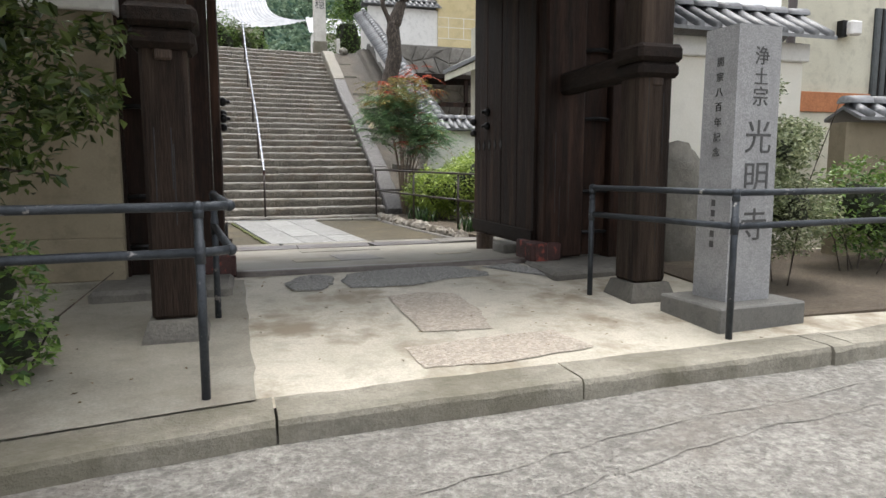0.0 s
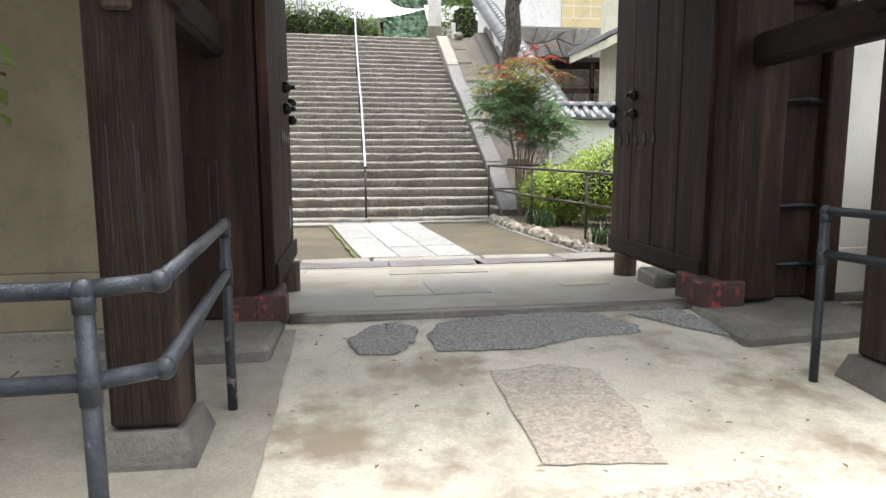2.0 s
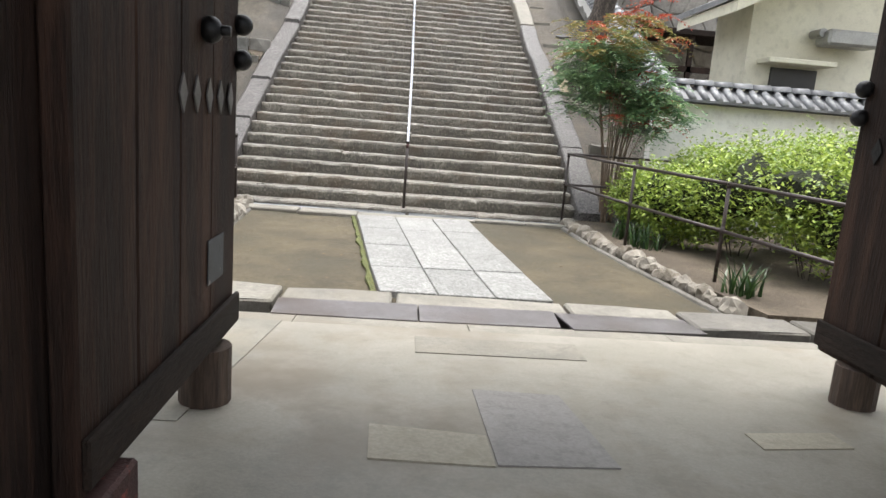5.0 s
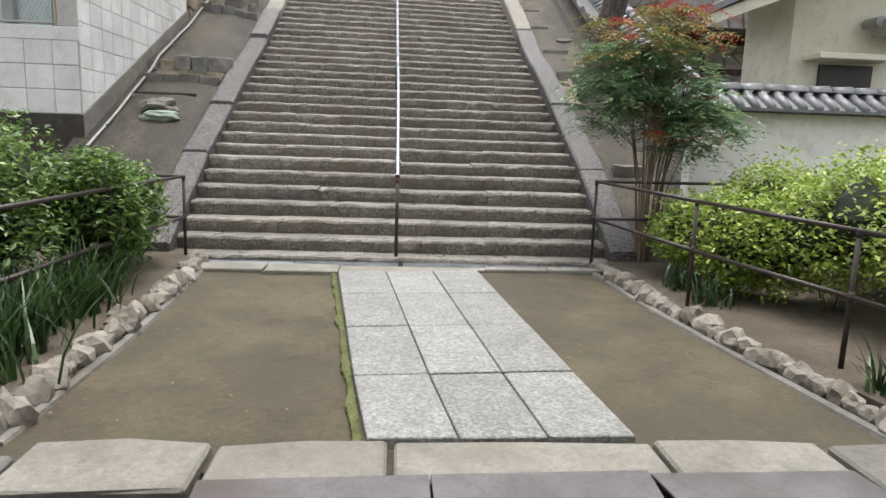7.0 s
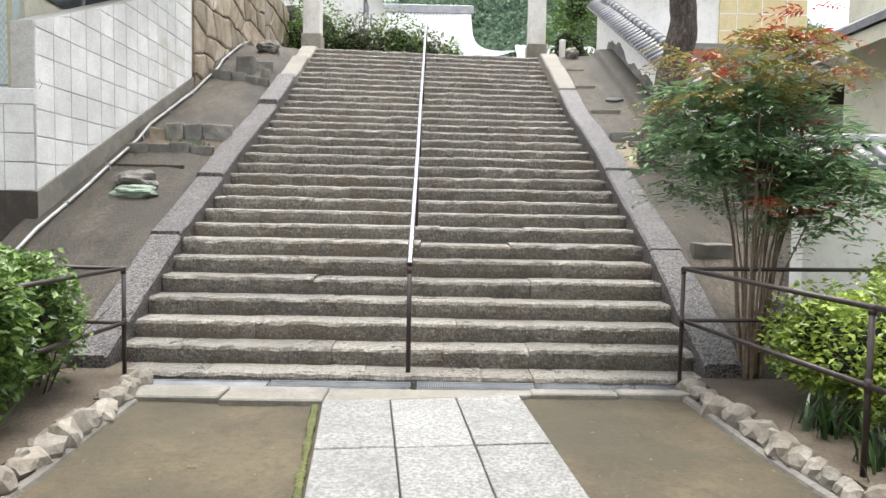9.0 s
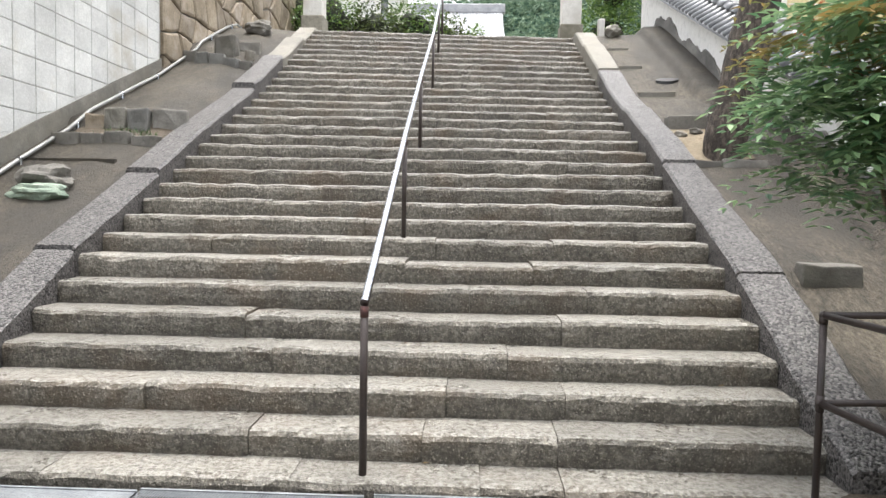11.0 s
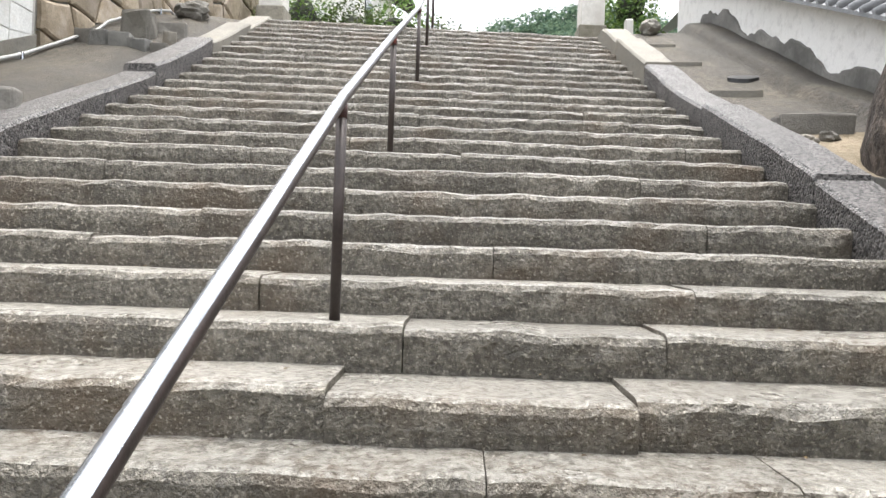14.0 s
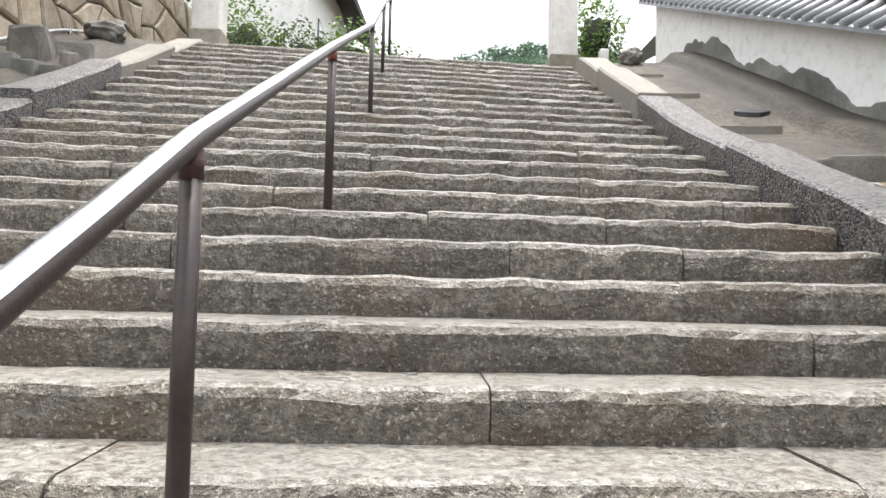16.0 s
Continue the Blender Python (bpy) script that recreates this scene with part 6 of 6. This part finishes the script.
def stems(parent, c, r, h, n, material, seed, rad=0.010):
    q = random.Random(seed)
    for i in range(n):
        a = q.uniform(0, 6.28)
        bm = bm_new()
        x, y = c[0] + 0.3 * r[0] * math.cos(a) * q.random(), c[1] + 0.3 * r[1] * math.sin(a) * q.random()
        tube(bm, [(x, y, c[2]), (x + 0.2 * r[0] * math.cos(a), y + 0.2 * r[1] * math.sin(a), c[2] + h * 0.5), (x + 0.6 * r[0] * math.cos(a), y + 0.6 * r[1] * math.sin(a), c[2] + h * 0.9)], rad, 5, rad * 0.4)
        wpart("stem", bm, material, parent)


def shrub(name, base, lobes, n, size, material, label, category, seed, group="", core=True, long=1.7, shell=0.6):
    """Shrub of many leaves over several uneven lobes, with stems and a dark inside."""
    t = thing(name, base, label, category, group)
    stems(t, base, (0.7, 0.7), max(l[0][2] for l in lobes) - base[2], 5, BARK, seed, 0.007)
    vol = [l[1][0] * l[1][1] + l[1][0] * l[1][2] for l in lobes]
    spots = np.concatenate([clump_spots(c, r, int(n * v / sum(vol)), seed + i, shell) for i, ((c, r), v) in enumerate(zip(lobes, vol))])
    spots = spots[spots[:, 2] > base[2] + 0.03]
    leaf_mesh("crown", spots, size, material, t, long, seed=seed)
    # near-black solid lobes: the shade inside the crown put in as colour
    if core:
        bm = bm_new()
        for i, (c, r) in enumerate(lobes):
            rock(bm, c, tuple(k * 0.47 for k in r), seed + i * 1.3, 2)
        wpart("core", bm, mat("core_shade", (0.010, 0.014, 0.006), (0.025, 0.03, 0.012), 8, 0.95, fine=20, bump=0.8), t)
    return t


# azalea hedge right of the court
for i, (x, y, r, h) in enumerate(((3.05, 13.05, 0.60, 0.92), (3.2, 12.3, 0.62, 1.06), (4.0, 13.3, 0.80, 1.35), (3.75, 11.7, 0.80, 1.36), (4.7, 12.5, 0.9, 1.5), (4.0, 10.7, 0.80, 1.3), (5.1, 11.5, 0.95, 1.6), (5.8, 12.9, 0.95, 1.55), (4.7, 9.9, 0.85, 1.35))):
    q = random.Random(i)
    lobes = [((x + q.uniform(-.35, .35) * r, y + q.uniform(-.35, .35) * r, h * q.uniform(0.42, 0.66)), (r * q.uniform(.5, .72), r * q.uniform(.5, .72), h * q.uniform(.36, .46))) for _ in range(6)]
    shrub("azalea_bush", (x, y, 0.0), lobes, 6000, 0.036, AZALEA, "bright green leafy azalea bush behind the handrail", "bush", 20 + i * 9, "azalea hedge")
# darker bushes left of the court
for i, (x, y, r, h) in enumerate(((-2.72, 13.2, 0.54, 1.0), (-2.62, 12.35, 0.56, 1.22), (-2.95, 12.9, 0.66, 1.15), (-3.4, 12.2, 0.80, 1.42), (-3.0, 11.3, 0.76, 1.56), (-3.9, 11.2, 0.85, 1.65), (-3.2, 10.3, 0.72, 1.45), (-4.2, 12.9, 0.9, 1.5), (-4.0, 10.0, 0.85, 1.6))):
    q = random.Random(40 + i)
    lobes = [((x + q.uniform(-.35, .35) * r, y + q.uniform(-.35, .35) * r, h * q.uniform(0.40, 0.68)), (r * q.uniform(.5, .72), r * q.uniform(.5, .72), h * q.uniform(.34, .42))) for _ in range(6)]
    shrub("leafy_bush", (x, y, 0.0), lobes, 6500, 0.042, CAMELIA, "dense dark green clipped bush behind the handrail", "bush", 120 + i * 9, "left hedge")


def blades(name, base, n, length, material, label, seed, spread=0.35):
    t = thing(name, base, label, "plant", "iris clumps")
    r = random.Random(seed)
    bm = bm_new()
    for _ in range(n):
        a = r.uniform(0, 6.28)
        x, y = base[0] + r.gauss(0, spread * .4), base[1] + r.gauss(0, spread * .4)
        L, w, lean = length * r.uniform(.7, 1.15), 0.011, r.uniform(0.2, 0.75)
        d, s = Vector((math.cos(a), math.sin(a), 0)), Vector((-math.sin(a), math.cos(a), 0))
        pr = None
        for k in range(5):
            f = k / 4
            c = Vector((x, y, base[2])) + d * L * lean * f ** 1.6 + Vector((0, 0, L * (f - 0.45 * lean * f * f)))
            ww = w * (1 - f ** 2) + 0.001
            cur = (bm.verts.new(c - s * ww), bm.verts.new(c + s * ww))
            if pr:
                bm.faces.new((pr[0], pr[1], cur[1], cur[0]))
            pr = cur
    wpart("foliage", bm, material, t)


for i, (x, y) in enumerate(((-2.30, 10.45), (-2.42, 10.9), (-2.32, 11.35), (-2.5, 10.1), (-2.28, 9.95), (-2.45, 11.75), (-2.35, 9.7))):
    blades("iris_clump", (x, y, COURT + 0.05), 85, 0.55, IRIS, "dark green strap-leaved iris clump at the rock edge", 60 + i)
for i, (x, y) in enumerate(((2.72, 11.95), (2.85, 9.9), (2.7, 12.6))):
    blades("iris_clump", (x, y, COURT + 0.05), 45, 0.32, IRIS, "small green strap-leaved clump under the hedge", 80 + i, 0.22)

# nandina with many canes and feathery leaves
nd = thing("nandina_shrub", (2.88, 14.0, 0.0), "tall nandina with bare canes, feathery green and red leaves", "shrub")
r = random.Random(3)
for i in range(22):
    a = r.uniform(0, 6.28)
    x0_, y0_ = 2.88 + 0.12 * math.cos(a) * r.random(), 14.0 + 0.12 * math.sin(a) * r.random()
    sp = r.uniform(0.15, 0.5)
    h = r.uniform(1.5, 2.5)
    bm = bm_new()
    tube(bm, [(x0_, y0_, -0.05), (x0_ + 0.3 * sp * math.cos(a), y0_ + 0.3 * sp * math.sin(a), h * 0.5), (x0_ + sp * math.cos(a), y0_ + sp * math.sin(a), h)], 0.012, 6, 0.006)
    wpart("cane", bm, CANE, nd)


def sprays(centers, per, size, material, parent, seed, name):
    """Feathery compound leaves: pairs of leaflets along drooping twigs."""
    q = np.random.default_rng(seed)
    V, F = [], []
    for c in centers:
        for _ in range(per):
            a = q.uniform(0, 6.283)
            el = q.uniform(-0.35, 0.5)
            d = np.array([math.cos(a) * math.cos(el), math.sin(a) * math.cos(el), math.sin(el)])
            L = q.uniform(0.22, 0.42)
            s = np.array([-math.sin(a), math.cos(a), 0.0])
            for k in range(1, 8):
                f = k / 7
                p = np.array(c) + d * L * f - np.array([0, 0, 0.20 * L * f * f * 2])
                for sg in (-1, 1):
                    ld = d * 0.55 + s * sg * 0.85 + np.array([0, 0, q.uniform(-0.5, 0.1)])
                    ld /= np.linalg.norm(ld)
                    l2 = size * q.uniform(0.8, 1.3) * (1.15 - 0.5 * f)
                    wv = np.cross(ld, np.array([0, 0, 1.0]))
                    wv = wv / (np.linalg.norm(wv) + 1e-6) * l2 * 0.17
                    up = np.array([0, 0, 0.008])
                    i = len(V)
                    V += [p, p + ld * l2 * .45 + wv + up, p + ld * l2, p + ld * l2 * .45 - wv + up]
                    F += [(i, i + 1, i + 2), (i, i + 2, i + 3)]
    me = bpy.data.meshes.new(name)
    me.from_pydata([tuple(v) for v in V], [], F)
    me.materials.append(material)
    return local(new(name, me), parent)


cen = np.concatenate([clump_spots((2.80, 13.95, 2.02), (0.80, 0.62, 0.66), 105, 5, 0.35), clump_spots((3.3, 13.8, 1.55), (0.5, 0.5, 0.45), 26, 6, 0.3)])
sprays(cen, 5, 0.118, NANDINA, nd, 7, "green_foliage")
sprays(clump_spots((2.75, 13.9, 2.5), (0.80, 0.7, 0.42), 46, 8, 0.6), 4, 0.085, leaf_mat("bronze_nandina", (0.15, 0.18, 0.06), (0.30, 0.20, 0.07)), nd, 9, "bronze_foliage")
sprays([(2.55, 13.8, 2.5), (2.75, 13.9, 2.85), (3.05, 14.0, 2.95), (3.25, 13.9, 2.7), (3.45, 14.1, 2.6), (2.45, 14.1, 2.75), (3.35, 13.8, 1.5), (3.15, 13.7, 1.42), (2.75, 13.6, 1.5), (3.0, 13.6, 2.1), (3.5, 13.9, 1.75), (2.6, 13.7, 1.75), (3.45, 13.7, 1.9), (3.3, 13.6, 1.65), (3.55, 13.9, 1.45), (3.2, 13.9, 3.05), (3.4, 14.0, 2.9), (2.9, 13.7, 2.75)], 5, 0.085, REDLEAF, nd, 12, "red_foliage")

# leaning old tree on the bank
tr = thing("old_leaning_tree", (3.27, 17.9, bank_z(3.27, 17.9)), "old leaning tree with rough dark bark and bare forked limbs", "tree")


def limb(name, pts, r0, r1, parent, sides=14, seed=0):
    bm = bm_new()
    ps = [Vector(p) for p in pts]
    dense = []
    for a, b in zip(ps, ps[1:]):
        for i in range(6):
            dense.append(a.lerp(b, i / 6))
    dense.append(ps[-1])
    tube(bm, dense, r0, sides, r1)
    for v in bm.verts:
        k = noise.noise(v.co * 7 + Vector((seed, 0, 0))) * 0.028 + noise.noise(v.co * 2.2 + Vector((0, seed, 0))) * 0.04
        c = min(dense, key=lambda p: (p - v.co).length_squared)
        o = v.co - c
        if o.length > 1e-4:
            v.co += o.normalized() * k * min(1, r0 / 0.15)
    return wpart(name, bm, BARK, parent, smooth=True)


limb("trunk", [(3.24, 17.9, 1.75), (3.30, 17.9, 2.3), (3.50, 17.9, 3.2), (3.66, 17.9, 4.0), (3.62, 17.9, 4.8)], 0.25, 0.17, tr, 18, 1)
limb("limb", [(3.62, 17.9, 4.7), (3.90, 17.9, 5.4), (4.05, 17.9, 6.2), (4.5, 18.0, 6.8), (5.4, 18.2, 7.1)], 0.17, 0.09, tr, 12, 2)
limb("limb", [(3.55, 17.9, 4.75), (3.34, 17.9, 5.2), (3.28, 17.9, 5.7), (3.10, 17.95, 6.3), (3.0, 18, 6.9)], 0.075, 0.03, tr, 10, 3)
limb("limb", [(3.36, 17.9, 5.3), (3.42, 17.9, 5.8), (3.40, 17.9, 6.3)], 0.035, 0.012, tr, 8, 4)
limb("limb", [(4.05, 17.9, 6.15), (3.98, 17.9, 6.8), (4.05, 18, 7.8)], 0.10, 0.05, tr, 10, 5)
sprays(clump_spots((4.6, 18.0, 7.8), (1.6, 1.3, 0.9), 50, 15, 0.5), 4, 0.09, MAPLE, tr, 16, "crown")

# tree overhanging the left of the gate
ot = thing("overhanging_tree", (-2.1, 4.2, front_z(-2.1, 4.2)), "leafy tree with thin branches hanging before the plaster wall", "tree")
limb("trunk", [(-2.15, 4.25, -0.1), (-2.2, 4.2, 1.2), (-2.1, 4.1, 2.4), (-2.3, 4.0, 3.4)], 0.05, 0.03, ot, 8, 6)
for i, (a, b, c) in enumerate((((-2.15, 4.2, 1.0), (-1.7, 4.0, 1.25), (-1.2, 3.9, 1.2)), ((-2.15, 4.15, 1.6), (-1.6, 3.9, 1.65), (-1.15, 3.8, 1.55)), ((-2.15, 4.1, 2.1), (-1.5, 3.8, 2.15), (-0.9, 3.7, 2.0)), ((-2.2, 4.1, 0.8), (-1.8, 3.9, 1.0), (-1.4, 3.8, 0.95)))):
    limb("branch", [a, b, c], 0.012, 0.003, ot, 6, 10 + i)
# clumps centred above z 3 are unseen leaves added to shade the left
spots = np.concatenate([clump_spots(c, rr_, int(n * (1.7 if i < 8 else 1)), 30 + i, 0.25) for i, (c, rr_, n) in enumerate((((-1.70, 3.9, 1.60), (0.42, 0.35, 0.30), 620), ((-1.35, 3.85, 1.30), (0.26, 0.22, 0.18), 210), ((-1.70, 3.85, 1.08), (0.36, 0.3, 0.22), 330), ((-1.45, 3.75, 2.02), (0.60, 0.4, 0.20), 620), ((-2.0, 3.9, 1.9), (0.5, 0.4, 0.4), 600), ((-1.0, 3.75, 1.98), (0.26, 0.22, 0.10), 110), ((-1.2, 3.85, 1.62), (0.14, 0.14, 0.10), 50), ((-2.0, 3.9, 0.95), (0.35, 0.3, 0.3), 260), ((-2.6, 3.6, 3.2), (1.7, 1.5, 0.75), 5200), ((-3.6, 3.4, 2.4), (1.2, 1.1, 1.0), 2600), ((-1.5, 2.9, 3.3), (1.1, 0.9, 0.5), 1800), ((-3.0, 4.4, 1.4), (0.7, 0.7, 1.0), 1500)))])
# unseen canopy added over the road side to darken the left wall
big = np.concatenate([clump_spots(c, rr_, n, 50 + i, 0.2) for i, (c, rr_, n) in enumerate((((-4.0, 1.6, 3.7), (2.6, 1.9, 1.1), 5200), ((-2.6, 2.4, 3.0), (1.3, 1.2, 0.7), 2600), ((-5.0, 3.6, 2.6), (1.5, 1.6, 1.6), 3600)))])
leaf_mesh("shade_canopy", big, 0.09, MAPLE, ot, 1.6, 0.4, 33)
leaf_mesh("crown", spots, 0.045, MAPLE, ot, 1.7, 0.5, 31)
shrub("leafy_bush", (-1.85, 4.0, front_z(-1.8, 4.0)), [((-1.85, 4.0, 0.42), (0.36, 0.3, 0.32)), ((-1.68, 3.95, 0.12), (0.22, 0.2, 0.20)), ((-2.3, 4.0, 0.5), (0.5, 0.4, 0.5))], 2800, 0.036, CAMELIA, "green bush under the tree before the plaster wall", "bush", 77)

# variegated bushes beside the inscribed stone
shrub("variegated_bush", (3.75, 4.75, front_z(3.7, 4.7)), [((3.75, 4.7, 0.62), (0.45, 0.4, 0.36)), ((3.55, 4.65, 1.10), (0.32, 0.3, 0.22)), ((3.80, 4.8, 1.22), (0.36, 0.3, 0.20)), ((3.5, 4.8, 1.62), (0.22, 0.22, 0.16)), ((3.35, 4.6, 0.85), (0.30, 0.3, 0.22))], 11000, 0.028, PALE, "cloud-pruned bush with pale variegated leaves", "bush", 90, "", True, 1.6)
shrub("leafy_bush", (4.95, 5.0, front_z(4.9, 5)), [((4.95, 5.0, 0.65), (0.5, 0.4, 0.45)), ((5.4, 5.1, 0.5), (0.5, 0.4, 0.45))], 3000, 0.036, CAMELIA, "dull green bush before the yard wall", "bush", 95)

# shrubs at the top of the steps
for i, (x, y, r_, h) in enumerate(((-2.0, 27.6, 1.0, 2.0), (-1.0, 28.0, 1.1, 2.3), (-0.2, 28.3, 0.9, 1.9), (-3.2, 27.8, 1.1, 2.6), (-4.2, 28.6, 1.2, 3.2), (0.6, 29.5, 0.5, 1.9))):
    shrub("garden_bush", (x, y, TOP), [((x, y, TOP + h * .55), (r_ * .8, r_ * .7, h * .45)), ((x - .3 * r_, y, TOP + h * .45), (r_ * .6, r_ * .6, h * .4)), ((x + .35 * r_, y - .2, TOP + h * .4), (r_ * .6, r_ * .6, h * .36))], 2600, 0.06, CAMELIA if i % 2 else MAPLE, "rounded green garden bush at the top of the steps", "bush", 200 + i * 7, "top garden")
shrub("low_clipped_bush", (1.6, 29.0, TOP), [((1.6, 29.0, TOP + .25), (0.75, 0.5, 0.32))], 1400, 0.05, AZALEA, "low clipped bush at the top of the steps", "bush", 260)
shrub("conifer_bush", (5.0, 33, TOP), [((5.0, 33, TOP + 2.2), (1.3, 1.2, 1.9)), ((5.2, 33, TOP + 4.0), (0.9, 0.9, 1.3))], 4200, 0.09, CAMELIA, "tall dark conifer at the terrace edge", "tree", 270)
sp_ = thing("stone_post", (3.3, 25.2, TOP), "short white stone post by the wall", "post")
bm = bm_new()
box(bm, 3.22, 3.36, 25.1, 25.24, TOP - 0.1, TOP + 0.75, 0.02)
wpart("post_body", bm, PILLAR, sp_)

# ---- house and temple at the top ----
hh = tagged(new("house_top"), "white plastered hall with a dark deep eave above the steps", "house", kind="structure")
bm = bm_new()
box(bm, -9, -2.5, 31, 43, TOP - 0.1, 11.2)
part("wall", bm, WHITE, hh)
for y in (32.5, 35, 37.5, 40):
    bm = bm_new()
    box(bm, -2.52, -2.46, y, y + 1.5, 7.4, 9.0, 0.01)
    part("window", bm, GLASS, hh)
bm = bm_new()
vs = []
for y, z in ((30.4, 9.5), (43, 11.9)):
    vs += [bm.verts.new(c) for c in ((-1.7, y, z), (-1.7, y, z + 0.25), (-6, y, z + 2.6), (-6, y, z + 2.4))]
for f in ((0, 1, 2, 3), (7, 6, 5, 4), (0, 4, 5, 1), (1, 5, 6, 2), (2, 6, 7, 3), (3, 7, 4, 0)):
    bm.faces.new([vs[i] for i in f])
part("roof", bm, WOODH, hh, "dark eave")

tp_ = tagged(new("temple_hall"), "large temple hall with a sweeping pale grey tiled roof", "temple", kind="structure")
bm = bm_new()
NX, NY = 110, 12
x0_, x1_, y0_ = -12.0, 2.9, 58.0


def roof_pt(i, j):
    u, v = i / NX, j / NY
    e = abs(2 * u - 1) ** 4
    z = 12.2 + 5.8 * v ** 1.45 + 1.0 * e * (1 - v)
    flare = (1 - v) ** 4.5 * 3.2
    x = x0_ - flare + (x1_ - x0_ + 2 * flare) * u
    return Vector((x, y0_ + 7.5 * v, z + (0.07 if i % 2 else 0)))


g = [[bm.verts.new(roof_pt(i, j)) for i in range(NX + 1)] for j in range(NY + 1)]
for a, b in zip(g, g[1:]):
    for i in range(NX):
        bm.faces.new((a[i], a[i + 1], b[i + 1], b[i]))
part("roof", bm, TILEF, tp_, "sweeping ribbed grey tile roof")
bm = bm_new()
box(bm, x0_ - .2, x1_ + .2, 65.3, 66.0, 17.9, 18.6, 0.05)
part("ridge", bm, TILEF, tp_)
bm = bm_new()
box(bm, -11, 2.5, 60, 70, TOP, 12.6)
part("wall", bm, WHITE, tp_)
for x in span(-10.8, 2.4, 6):
    bm = bm_new()
    box(bm, x - .14, x + .14, 59.8, 60, TOP, 12.4)
    part("pillar", bm, WOOD, tp_)
bm = bm_new()
g = [[bm.verts.new((5.2 + 9 * i / 50, 50 + 2.5 * j / 4, 10.6 + 1.6 * (j / 4) ** 1.2 + (0.06 if i % 2 else 0))) for i in range(51)] for j in range(5)]
for a, b in zip(g, g[1:]):
    for i in range(50):
        bm.faces.new((a[i], a[i + 1], b[i + 1], b[i]))
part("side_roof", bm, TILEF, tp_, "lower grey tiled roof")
bm = bm_new()
box(bm, 5.6, 13.8, 51, 53, TOP, 10.9)
part("wall", bm, WHITE, tp_)

# ---- wooded hill behind ----
bm = bm_new()


def hill_z(x, y):
    ridge = 71 * math.exp(-((x - 60) / 120) ** 2) + 38 * math.exp(-((x + 120) / 120) ** 2)
    k = min(1, max(0, (y - 85) / 150))
    return TOP + ridge * k ** 1.15 + 7 * noise.noise(Vector((x * 0.02, y * 0.02, 0)))


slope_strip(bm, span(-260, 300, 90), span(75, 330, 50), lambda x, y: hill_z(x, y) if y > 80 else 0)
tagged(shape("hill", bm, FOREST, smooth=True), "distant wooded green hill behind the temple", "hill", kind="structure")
q = np.random.default_rng(4)
spots = []
for _ in range(3000):
    x, y = q.uniform(-110, 190), q.uniform(92, 240)
    r_ = q.uniform(1.8, 4.4)
    d = q.normal(size=(75, 3))
    d /= np.linalg.norm(d, axis=1)[:, None]
    d[:, 2] = np.abs(d[:, 2]) * 1.25 - 0.25
    spots.append(np.array([x, y, hill_z(x, y) + r_ * 0.4]) + d * r_ * q.uniform(0.7, 1.1, (75, 1)))
# bluish pale leaf colours stand for the haze over the far trees
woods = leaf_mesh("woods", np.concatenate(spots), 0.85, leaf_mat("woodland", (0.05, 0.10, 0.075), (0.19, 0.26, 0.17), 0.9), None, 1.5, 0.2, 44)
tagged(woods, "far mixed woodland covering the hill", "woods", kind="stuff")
